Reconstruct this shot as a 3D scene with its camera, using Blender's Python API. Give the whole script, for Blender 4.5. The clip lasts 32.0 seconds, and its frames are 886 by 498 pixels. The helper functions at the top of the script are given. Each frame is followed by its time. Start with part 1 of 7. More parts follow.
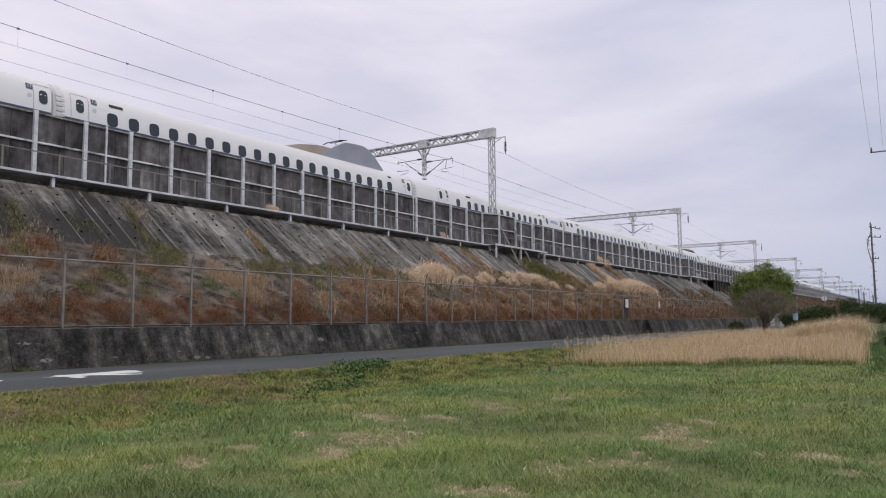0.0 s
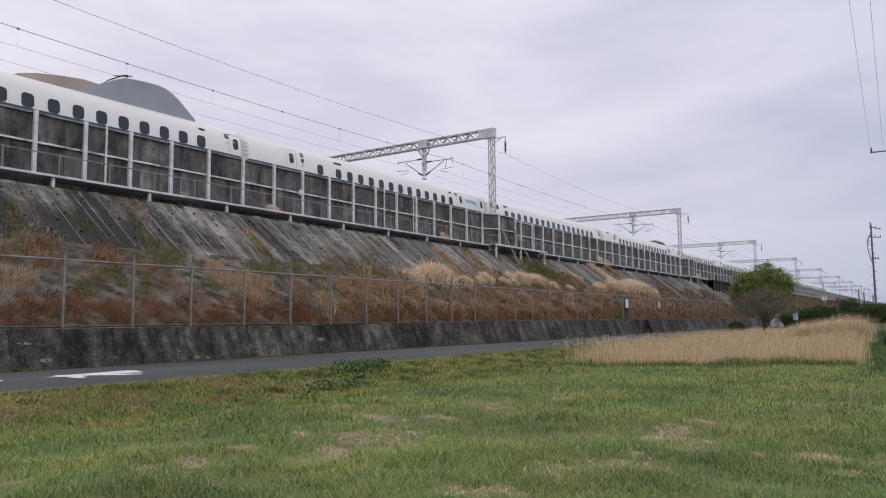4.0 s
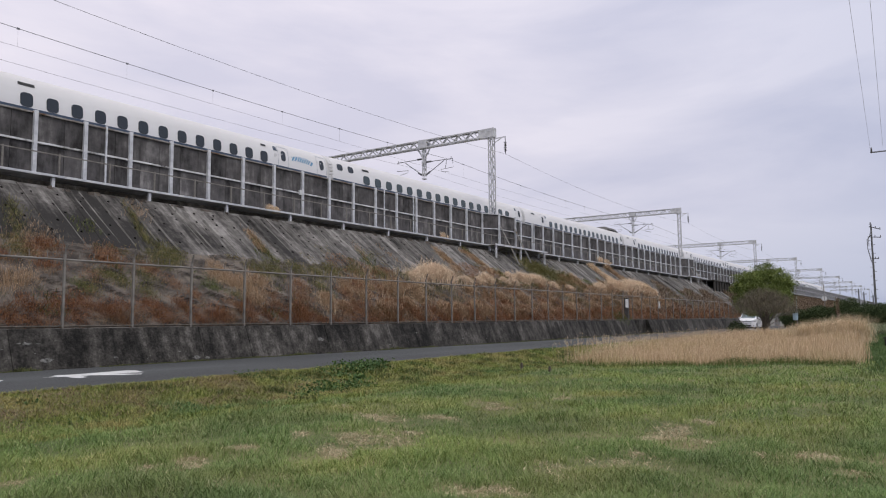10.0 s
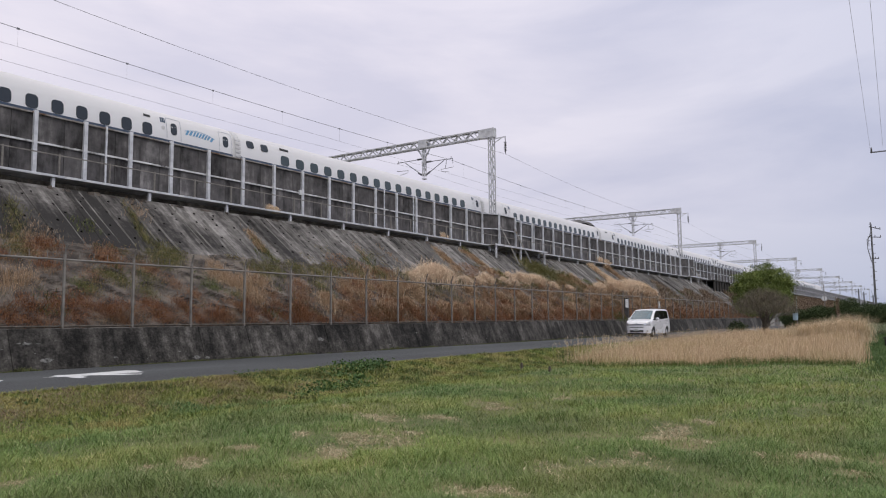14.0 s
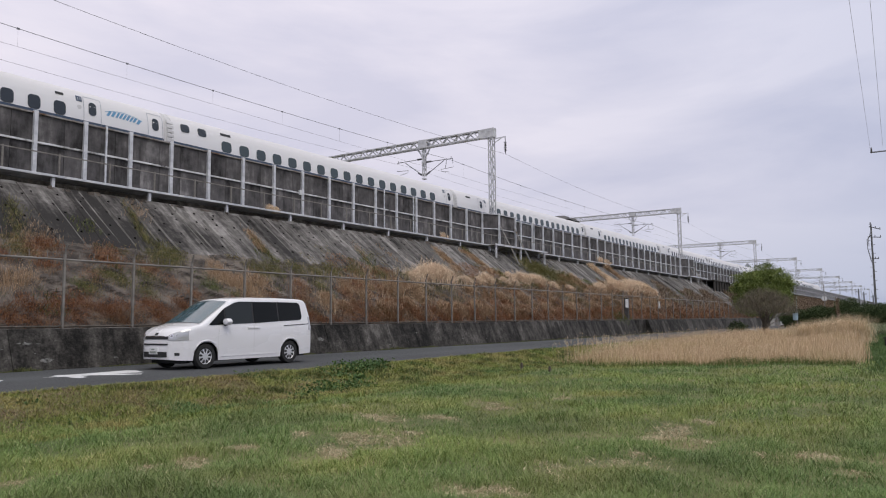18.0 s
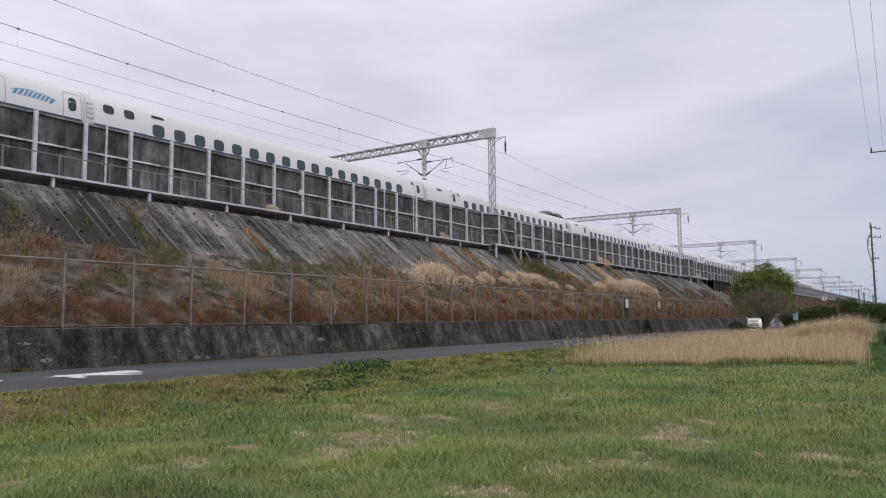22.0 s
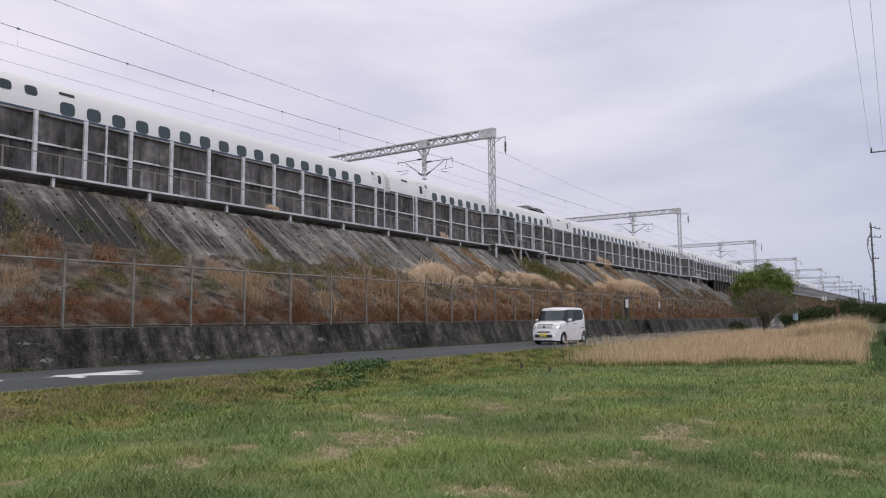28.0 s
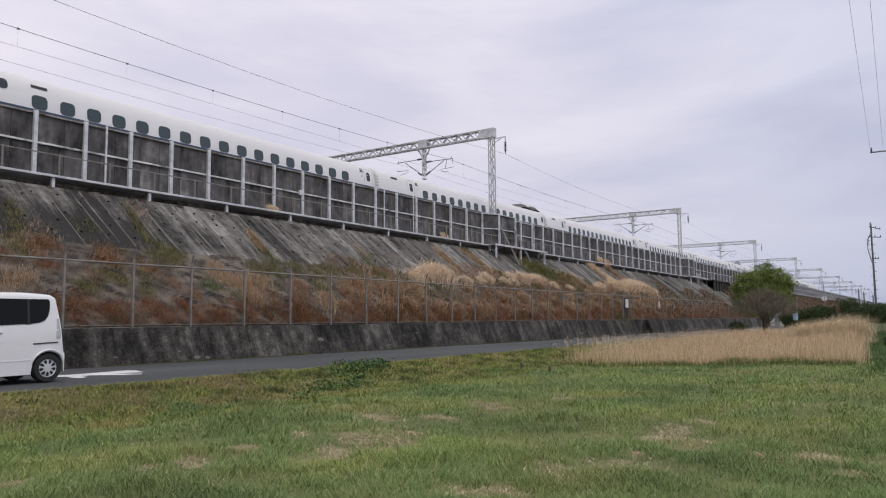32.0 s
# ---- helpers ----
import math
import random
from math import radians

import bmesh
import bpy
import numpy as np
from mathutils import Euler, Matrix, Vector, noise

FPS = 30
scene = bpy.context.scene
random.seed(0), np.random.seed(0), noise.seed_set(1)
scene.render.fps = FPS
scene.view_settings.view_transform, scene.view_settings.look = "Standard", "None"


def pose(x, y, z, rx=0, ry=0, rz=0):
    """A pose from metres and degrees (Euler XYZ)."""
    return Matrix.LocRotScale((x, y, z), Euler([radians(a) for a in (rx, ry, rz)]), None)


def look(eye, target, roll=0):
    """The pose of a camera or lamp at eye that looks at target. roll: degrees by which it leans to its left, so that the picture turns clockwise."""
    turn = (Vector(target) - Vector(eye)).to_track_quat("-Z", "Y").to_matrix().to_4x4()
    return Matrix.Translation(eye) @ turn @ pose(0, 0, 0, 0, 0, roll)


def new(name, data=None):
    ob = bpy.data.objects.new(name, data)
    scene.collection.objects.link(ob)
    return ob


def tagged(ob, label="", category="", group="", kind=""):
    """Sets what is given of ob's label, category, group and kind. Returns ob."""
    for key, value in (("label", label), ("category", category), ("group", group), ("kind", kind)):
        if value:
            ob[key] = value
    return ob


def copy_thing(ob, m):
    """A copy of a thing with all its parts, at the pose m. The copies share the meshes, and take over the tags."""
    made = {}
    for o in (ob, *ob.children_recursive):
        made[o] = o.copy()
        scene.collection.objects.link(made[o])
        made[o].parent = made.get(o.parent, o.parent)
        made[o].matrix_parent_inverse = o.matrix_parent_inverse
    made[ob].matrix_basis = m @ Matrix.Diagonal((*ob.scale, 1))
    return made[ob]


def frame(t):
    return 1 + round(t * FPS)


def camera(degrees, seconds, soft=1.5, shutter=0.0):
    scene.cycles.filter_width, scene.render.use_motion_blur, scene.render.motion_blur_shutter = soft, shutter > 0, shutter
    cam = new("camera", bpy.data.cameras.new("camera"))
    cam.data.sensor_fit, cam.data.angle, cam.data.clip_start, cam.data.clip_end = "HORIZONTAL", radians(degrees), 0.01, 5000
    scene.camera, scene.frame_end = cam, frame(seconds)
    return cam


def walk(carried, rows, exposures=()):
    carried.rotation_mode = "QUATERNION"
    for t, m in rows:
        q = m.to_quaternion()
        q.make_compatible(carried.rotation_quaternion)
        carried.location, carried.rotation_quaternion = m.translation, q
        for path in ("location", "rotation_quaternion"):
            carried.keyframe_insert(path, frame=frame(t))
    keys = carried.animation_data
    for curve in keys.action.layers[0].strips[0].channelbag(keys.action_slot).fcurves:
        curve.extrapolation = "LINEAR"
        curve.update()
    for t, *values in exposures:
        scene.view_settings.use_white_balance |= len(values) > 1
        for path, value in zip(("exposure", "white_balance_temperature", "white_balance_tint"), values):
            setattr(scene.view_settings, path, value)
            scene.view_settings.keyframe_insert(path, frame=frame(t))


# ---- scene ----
cam = camera(62.05, 32.0, soft=1.1)
EYE = Vector((0.0, 0.0, 1.2))
AIM = EYE + Vector((0.83017, 0.54888, 0.09767))
walk(cam, [(0.0, look(EYE, AIM, -0.644)), (32.0, look(EYE, AIM, -0.644))], exposures=[(0.0, 0.0), (32.0, 0.0)])

# ---------------- world and light: bright overcast ----------------
SKY_LOW, SKY_HIGH = (0.60, 0.61, 0.72, 1), (0.80, 0.765, 0.86, 1)
world = bpy.data.worlds.new("overcast")
scene.world = world
world.use_nodes = True
wn, wl = world.node_tree.nodes, world.node_tree.links
wn.clear()


def wnode(kind, **inputs):
    n = wn.new(kind)
    for k, val in inputs.items():
        n.inputs[k].default_value = val
    return n


w_out, w_bg = wnode("ShaderNodeOutputWorld"), wnode("ShaderNodeBackground")
w_tc = wnode("ShaderNodeTexCoord")
w_sep = wnode("ShaderNodeSeparateXYZ")
wl.new(w_tc.outputs["Generated"], w_sep.inputs[0])
w_ramp = wnode("ShaderNodeValToRGB")
w_ramp.color_ramp.elements[0].position, w_ramp.color_ramp.elements[0].color = 0.0, SKY_LOW
w_ramp.color_ramp.elements[1].position, w_ramp.color_ramp.elements[1].color = 1.0, (1.35, 1.30, 1.25, 1)
for pos, col in ((0.16, SKY_HIGH), (0.45, (0.86, 0.82, 0.92, 1))):
    e = w_ramp.color_ramp.elements.new(pos)
    e.color = col
wl.new(w_sep.outputs["Z"], w_ramp.inputs[0])
w_map = wnode("ShaderNodeMapping")
w_map.inputs["Scale"].default_value = (1.2, 1.2, 4.5)
wl.new(w_tc.outputs["Generated"], w_map.inputs[0])
w_noise = wnode("ShaderNodeTexNoise", Scale=1.9, Detail=6.0, Roughness=0.52, Distortion=0.4)
wl.new(w_map.outputs[0], w_noise.inputs["Vector"])
w_nr = wnode("ShaderNodeValToRGB")
w_nr.color_ramp.elements[0].position, w_nr.color_ramp.elements[0].color = 0.34, (0.80, 0.825, 0.885, 1)
w_nr.color_ramp.elements[1].position, w_nr.color_ramp.elements[1].color = 0.62, (1.05, 1.04, 1.03, 1)
wl.new(w_noise.outputs["Fac"], w_nr.inputs[0])
w_mul = wn.new("ShaderNodeMix")
w_mul.data_type, w_mul.blend_type = "RGBA", "MULTIPLY"
w_mul.inputs[0].default_value = 1.0
wl.new(w_ramp.outputs[0], w_mul.inputs[6])
wl.new(w_nr.outputs[0], w_mul.inputs[7])
w_az = wnode("ShaderNodeValToRGB")
w_az.color_ramp.elements[0].position, w_az.color_ramp.elements[0].color = 0.0, (0.75, 0.81, 0.88, 1)
w_az.color_ramp.elements[1].position, w_az.color_ramp.elements[1].color = 0.62, (1, 1, 1, 1)
wl.new(w_sep.outputs["Y"], w_az.inputs[0])
w_mul2 = wn.new("ShaderNodeMix")
w_mul2.data_type, w_mul2.blend_type = "RGBA", "MULTIPLY"
w_mul2.inputs[0].default_value = 1.0
wl.new(w_mul.outputs[2], w_mul2.inputs[6])
wl.new(w_az.outputs[0], w_mul2.inputs[7])
wl.new(w_mul2.outputs[2], w_bg.inputs["Color"])
w_bg.inputs["Strength"].default_value = 1.0
wl.new(w_bg.outputs[0], w_out.inputs[0])

sun_data = bpy.data.lights.new("sun", "SUN")
sun_data.energy, sun_data.angle, sun_data.color = 1.25, radians(35), (1.0, 0.93, 0.82)
sun = new("sun", sun_data)
sun.matrix_world = look((0, -20, 40), (14, 8, 0))


# ---------------- materials ----------------
def nodes_of(name):
    m = bpy.data.materials.new(name)
    m.use_nodes = True
    nt = m.node_tree
    return m, nt.nodes, nt.links, nt.nodes["Principled BSDF"]


def ramp_of(nodes, stops):
    r = nodes.new("ShaderNodeValToRGB")
    el = r.color_ramp.elements
    while len(el) < len(stops):
        el.new(0.5)
    for e, (p, c) in zip(el, stops):
        e.position, e.color = p, (*c, 1)
    return r


def surface(name, a, b, rough=0.7, scale=3.0, fine=40.0, bump=0.15, metal=0.0, stretch=(1, 1, 1), third=None, spec=0.5, vary=0.0, macro=0.0, at=(0.46, 0.72, 0.86)):
    """Two-scale mottled surface; a and b are its colours, third shows in the rarer patches."""
    m, n, l, p = nodes_of(name)
    tc, mp = n.new("ShaderNodeTexCoord"), n.new("ShaderNodeMapping")
    mp.inputs["Scale"].default_value = stretch
    l.new(tc.outputs["Object"], mp.inputs[0])
    big, small = n.new("ShaderNodeTexNoise"), n.new("ShaderNodeTexNoise")
    big.inputs["Scale"].default_value, big.inputs["Detail"].default_value = scale, 6
    small.inputs["Scale"].default_value, small.inputs["Detail"].default_value = fine, 4
    l.new(mp.outputs[0], big.inputs["Vector"])
    l.new(tc.outputs["Object"], small.inputs["Vector"])
    add = n.new("ShaderNodeMath")
    add.operation = "MULTIPLY_ADD"
    add.inputs[1].default_value = 0.35
    l.new(small.outputs["Fac"], add.inputs[0])
    l.new(big.outputs["Fac"], add.inputs[2])
    stops = [(0.48, a), (0.82, b)] if third is None else [(at[0], a), (at[1], b), (at[2], third)]
    r = ramp_of(n, stops)
    src = add.outputs[0]
    if macro:
        wide, mm = n.new("ShaderNodeTexNoise"), n.new("ShaderNodeMath")
        wide.inputs["Scale"].default_value, wide.inputs["Detail"].default_value = 0.22, 3
        l.new(tc.outputs["Object"], wide.inputs["Vector"])
        mm.operation = "MULTIPLY_ADD"
        mm.inputs[1].default_value = macro * 2
        l.new(wide.outputs["Fac"], mm.inputs[0])
        l.new(src, mm.inputs[2])
        ms = n.new("ShaderNodeMath")
        ms.operation = "SUBTRACT"
        ms.inputs[1].default_value = macro
        l.new(mm.outputs[0], ms.inputs[0])
        src = ms.outputs[0]
    if vary:
        info, ma = n.new("ShaderNodeObjectInfo"), n.new("ShaderNodeMath")
        ma.operation = "MULTIPLY_ADD"
        ma.inputs[1].default_value = vary
        l.new(info.outputs["Random"], ma.inputs[0])
        l.new(src, ma.inputs[2])
        sb = n.new("ShaderNodeMath")
        sb.operation = "SUBTRACT"
        sb.inputs[1].default_value = vary * 0.5
        l.new(ma.outputs[0], sb.inputs[0])
        src = sb.outputs[0]
    l.new(src, r.inputs[0])
    l.new(r.outputs[0], p.inputs["Base Color"])
    p.inputs["Roughness"].default_value, p.inputs["Metallic"].default_value = rough, metal
    p.inputs["Specular IOR Level"].default_value = spec
    if bump:
        bm = n.new("ShaderNodeBump")
        bm.inputs["Strength"].default_value, bm.inputs["Distance"].default_value = bump, 0.02
        l.new(small.outputs["Fac"], bm.inputs["Height"])
        l.new(bm.outputs[0], p.inputs["Normal"])
    return m


def plant(name, stops, rough=0.7, patch=None, psize=0.5, along=1.0, edge=(0.53, 0.64), wide=False):
    """Leaves and blades: one colour a blade; patch blends a second set of colours over the ground in spots."""
    m, n, l, p = nodes_of(name)
    geo = n.new("ShaderNodeNewGeometry")
    r = ramp_of(n, stops)
    l.new(geo.outputs["Random Per Island"], r.inputs[0])
    col = r.outputs[0]
    if patch:
        tc, nz = n.new("ShaderNodeTexCoord"), n.new("ShaderNodeTexNoise")
        nz.inputs["Scale"].default_value, nz.inputs["Detail"].default_value = psize, 4
        mp = n.new("ShaderNodeMapping")
        mp.inputs["Scale"].default_value = (along, 1, 1)
        l.new(tc.outputs["Object"], mp.inputs[0])
        l.new(mp.outputs[0], nz.inputs["Vector"])
        fr = ramp_of(n, [(edge[0], (0, 0, 0)), (edge[1], (1, 1, 1))])
        l.new(nz.outputs["Fac"], fr.inputs[0])
        r2 = ramp_of(n, patch)
        l.new(geo.outputs["Random Per Island"], r2.inputs[0])
        mx = n.new("ShaderNodeMix")
        mx.data_type = "RGBA"
        l.new(fr.outputs[0], mx.inputs[0])
        l.new(col, mx.inputs[6])
        l.new(r2.outputs[0], mx.inputs[7])
        col = mx.outputs[2]
    if wide:
        tc2, nz2 = n.new("ShaderNodeTexCoord"), n.new("ShaderNodeTexNoise")
        nz2.inputs["Scale"].default_value, nz2.inputs["Detail"].default_value = 0.3, 3
        l.new(tc2.outputs["Object"], nz2.inputs["Vector"])
        tone = ramp_of(n, [(0.38, (0.68, 0.77, 0.82)), (0.52, (0.91, 0.95, 0.95)), (0.64, (1.17, 1.11, 1.00))])
        l.new(nz2.outputs["Fac"], tone.inputs[0])
        mul = n.new("ShaderNodeMix")
        mul.data_type, mul.blend_type = "RGBA", "MULTIPLY"
        mul.inputs[0].default_value = 1.0
        l.new(col, mul.inputs[6])
        l.new(tone.outputs[0], mul.inputs[7])
        col = mul.outputs[2]
    l.new(col, p.inputs["Base Color"])
    p.inputs["Roughness"].default_value = rough
    p.inputs["Specular IOR Level"].default_value = 0.25
    return m


def plain(name, c, rough=0.5, metal=0.0, coat=0.0, spec=0.5):
    m, n, l, p = nodes_of(name)
    p.inputs["Base Color"].default_value = (*c, 1)
    p.inputs["Roughness"].default_value, p.inputs["Metallic"].default_value = rough, metal
    p.inputs["Coat Weight"].default_value = coat
    p.inputs["Specular IOR Level"].default_value = spec
    nz = n.new("ShaderNodeTexNoise")
    nz.inputs["Scale"].default_value, nz.inputs["Detail"].default_value = 2.5, 6
    mr = n.new("ShaderNodeMapRange")
    mr.inputs["To Min"].default_value, mr.inputs["To Max"].default_value = max(rough - 0.06, 0.02), min(rough + 0.1, 1)
    l.new(nz.outputs["Fac"], mr.inputs["Value"])
    l.new(mr.outputs[0], p.inputs["Roughness"])
    return m


M_SOIL = surface("soil", (0.062, 0.074, 0.022), (0.125, 0.130, 0.046), 0.95, 0.6, 14, 0.9, third=(0.21, 0.165, 0.085))
M_ASPHALT = surface("asphalt", (0.033, 0.0345, 0.0372), (0.053, 0.0555, 0.0592), 0.85, 0.35, 90, 0.3, stretch=(0.25, 1, 1), third=(0.073, 0.0765, 0.080))
M_PAINT_W = surface("road_paint", (0.75, 0.75, 0.76), (0.55, 0.55, 0.55), 0.7, 3, 60, 0.1)
def streaked(name, a, b, c, wash, rough=0.92, down=0.14, per=(0.55, 2.3, 9.0), weigh=(0.75, 0.38, 0.08), mottle=((0.35, 0.30), (3.0, 0.14)), spread=(-0.12, -0.03, 0.05, 0.15), offset=0.0, bump=0.7, damp=None):
    """Concrete with runs of dirt down its face: broad, narrow and hairline runs added up, and a grain over all."""
    m, n, l, p = nodes_of(name)
    tc = n.new("ShaderNodeTexCoord")
    src = tc.outputs["Object"]
    if offset:
        info, sc, ad = n.new("ShaderNodeObjectInfo"), n.new("ShaderNodeMath"), n.new("ShaderNodeVectorMath")
        sc.operation, sc.inputs[1].default_value = "MULTIPLY", offset
        l.new(info.outputs["Random"], sc.inputs[0])
        ad.operation = "ADD"
        l.new(src, ad.inputs[0])
        l.new(sc.outputs[0], ad.inputs[1])
        src = ad.outputs[0]
    total = None
    for scale, weight in zip(per, weigh):
        mp, nz, mu = n.new("ShaderNodeMapping"), n.new("ShaderNodeTexNoise"), n.new("ShaderNodeMath")
        mp.inputs["Scale"].default_value = (scale, scale * down, scale * down)
        nz.inputs["Scale"].default_value, nz.inputs["Detail"].default_value, nz.inputs["Roughness"].default_value = 1.0, 5, 0.62
        l.new(src, mp.inputs[0])
        l.new(mp.outputs[0], nz.inputs["Vector"])
        mu.operation, mu.inputs[1].default_value = "MULTIPLY_ADD", weight
        l.new(nz.outputs["Fac"], mu.inputs[0])
        mu.inputs[2].default_value = 0.0
        if total is not None:
            l.new(total, mu.inputs[2])
        total = mu.outputs[0]
    for scale, weight in (*mottle, (26.0, 0.10)):
        nz, mu = n.new("ShaderNodeTexNoise"), n.new("ShaderNodeMath")
        nz.inputs["Scale"].default_value, nz.inputs["Detail"].default_value = scale, 5
        l.new(src, nz.inputs["Vector"])
        mu.operation, mu.inputs[1].default_value = "MULTIPLY_ADD", weight
        l.new(nz.outputs["Fac"], mu.inputs[0])
        l.new(total, mu.inputs[2])
        total = mu.outputs[0]
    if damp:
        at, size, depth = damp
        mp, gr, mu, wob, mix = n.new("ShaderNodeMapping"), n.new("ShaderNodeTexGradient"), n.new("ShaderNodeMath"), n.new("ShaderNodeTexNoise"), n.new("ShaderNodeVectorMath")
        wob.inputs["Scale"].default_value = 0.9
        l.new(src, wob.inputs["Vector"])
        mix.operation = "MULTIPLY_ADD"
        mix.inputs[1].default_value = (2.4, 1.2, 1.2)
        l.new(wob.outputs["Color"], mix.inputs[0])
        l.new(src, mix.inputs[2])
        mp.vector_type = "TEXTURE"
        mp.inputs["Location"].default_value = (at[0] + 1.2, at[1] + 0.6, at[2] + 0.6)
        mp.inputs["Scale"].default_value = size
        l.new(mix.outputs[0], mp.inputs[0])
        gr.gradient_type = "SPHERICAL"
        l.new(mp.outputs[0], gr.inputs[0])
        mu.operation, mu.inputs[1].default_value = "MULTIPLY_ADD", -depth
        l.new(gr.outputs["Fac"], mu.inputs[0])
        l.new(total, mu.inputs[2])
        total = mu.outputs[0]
    mean = 0.5 * (sum(weigh) + sum(w for q, w in mottle) + 0.10)
    r = ramp_of(n, [(0.5 + d * 0.5 / mean, k) for d, k in zip(spread, (a, b, c, wash))])
    sc = n.new("ShaderNodeMath")
    sc.operation, sc.inputs[1].default_value = "MULTIPLY", 0.5 / mean
    l.new(total, sc.inputs[0])
    l.new(sc.outputs[0], r.inputs[0])
    l.new(r.outputs[0], p.inputs["Base Color"])
    p.inputs["Roughness"].default_value, p.inputs["Specular IOR Level"].default_value = rough, 0.3
    bm = n.new("ShaderNodeBump")
    bm.inputs["Strength"].default_value, bm.inputs["Distance"].default_value = bump, 0.02
    l.new(nz.outputs["Fac"], bm.inputs["Height"])
    l.new(bm.outputs[0], p.inputs["Normal"])
    return m


M_WALL = streaked("stained_concrete", (0.0055, 0.0050, 0.0046), (0.025, 0.0228, 0.0207), (0.069, 0.0635, 0.058), (0.165, 0.154, 0.143), 0.9, 0.3, (0.8, 2.8, 9.0), (0.45, 0.45, 0.10), ((0.6, 0.3), (4.0, 0.28), (15.0, 0.28)), (-0.14, -0.04, 0.07, 0.19))
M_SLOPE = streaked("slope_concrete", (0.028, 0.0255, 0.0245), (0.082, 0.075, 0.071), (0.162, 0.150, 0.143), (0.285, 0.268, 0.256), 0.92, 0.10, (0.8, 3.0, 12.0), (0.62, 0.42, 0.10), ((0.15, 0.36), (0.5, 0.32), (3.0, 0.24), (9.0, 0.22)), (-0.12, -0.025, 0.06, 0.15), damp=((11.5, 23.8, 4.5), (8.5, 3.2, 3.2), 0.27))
M_RIB = surface("washed_cement", (0.10, 0.094, 0.09), (0.17, 0.16, 0.153), 0.92, 2.0, 20, 0.6, third=(0.23, 0.22, 0.21))
M_TOE = surface("rough_mortar", (0.012, 0.0092, 0.0076), (0.046, 0.036, 0.030), 0.95, 2.2, 22, 1.0, third=(0.15, 0.125, 0.105), macro=0.2, at=(0.46, 0.62, 0.84))
M_DRYMAT = plant("dry_mat", [(0, (0.13, 0.09, 0.055)), (0.5, (0.23, 0.165, 0.10)), (1, (0.36, 0.275, 0.175))])
M_PANEL = streaked("barrier_panel", (0.011, 0.010, 0.010), (0.060, 0.0565, 0.0585), (0.116, 0.109, 0.112), (0.27, 0.257, 0.257), 0.85, 0.2, (0.9, 3.5, 9.0), (0.35, 0.35, 0.03), ((0.8, 0.45), (3.5, 0.25)), (-0.17, -0.06, 0.06, 0.20), 37.0, 0.4)
M_TARRED = surface("dark_weathered_timber", (0.010, 0.0085, 0.0075), (0.026, 0.022, 0.019), 0.9, 2, 20, 0.5, third=(0.05, 0.042, 0.036))
M_GALV = surface("galvanised_steel", (0.40, 0.405, 0.44), (0.62, 0.625, 0.66), 0.5, 3, 40, 0.05, metal=0.2, third=(0.70, 0.70, 0.72))
M_GANTRY = surface("pale_grey_paint", (0.43, 0.43, 0.45), (0.60, 0.60, 0.62), 0.55, 2, 30, 0.05, metal=0.1, third=(0.66, 0.66, 0.67))
M_SPOTTED = surface("dirty_galvanised_rail", (0.055, 0.05, 0.048), (0.46, 0.455, 0.46), 0.6, 1.6, 7, 0.1, metal=0.1, third=(0.72, 0.72, 0.74), at=(0.48, 0.57, 0.76))
M_RUSTTOP = surface("rusting_cap_rail", (0.13, 0.065, 0.032), (0.22, 0.185, 0.165), 0.75, 0.9, 8, 0.1, metal=0.1, third=(0.36, 0.35, 0.35), at=(0.50, 0.62, 0.8))
M_RUSTY = surface("weathered_rail", (0.20, 0.19, 0.18), (0.36, 0.35, 0.34), 0.7, 4, 40, 0.1, metal=0.2, third=(0.20, 0.13, 0.08))
M_POST = surface("fence_post_steel", (0.14, 0.128, 0.115), (0.27, 0.25, 0.23), 0.7, 3, 40, 0.1, metal=0.2)
M_TRAIN = surface("train_paint", (0.80, 0.79, 0.81), (0.765, 0.755, 0.775), 0.45, 0.4, 30, 0.0, stretch=(0.3, 1, 1))
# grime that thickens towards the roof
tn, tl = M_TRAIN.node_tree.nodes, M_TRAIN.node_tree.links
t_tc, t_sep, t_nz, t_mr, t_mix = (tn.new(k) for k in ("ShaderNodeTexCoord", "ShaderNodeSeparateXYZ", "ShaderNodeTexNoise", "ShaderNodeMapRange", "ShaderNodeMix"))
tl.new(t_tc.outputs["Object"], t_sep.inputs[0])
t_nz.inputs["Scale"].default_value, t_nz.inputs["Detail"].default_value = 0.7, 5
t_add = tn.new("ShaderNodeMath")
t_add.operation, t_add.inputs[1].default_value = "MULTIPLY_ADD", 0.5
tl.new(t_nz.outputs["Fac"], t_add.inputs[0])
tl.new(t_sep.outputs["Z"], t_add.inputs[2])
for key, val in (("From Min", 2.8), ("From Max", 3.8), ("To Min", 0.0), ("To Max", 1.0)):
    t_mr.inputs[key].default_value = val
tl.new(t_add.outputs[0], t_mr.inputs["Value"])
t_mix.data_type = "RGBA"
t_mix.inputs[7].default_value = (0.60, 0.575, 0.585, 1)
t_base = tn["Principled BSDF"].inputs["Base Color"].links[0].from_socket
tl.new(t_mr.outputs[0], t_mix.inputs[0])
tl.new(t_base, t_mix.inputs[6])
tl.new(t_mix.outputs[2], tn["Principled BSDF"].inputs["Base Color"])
M_GLASS = plain("dark_glass", (0.026, 0.034, 0.044), 0.12, 0.0, 0.0, 0.5)
M_GREENGLASS = plain("green_tinted_glass", (0.040, 0.060, 0.068), 0.12, 0.0, 0.0, 0.6)
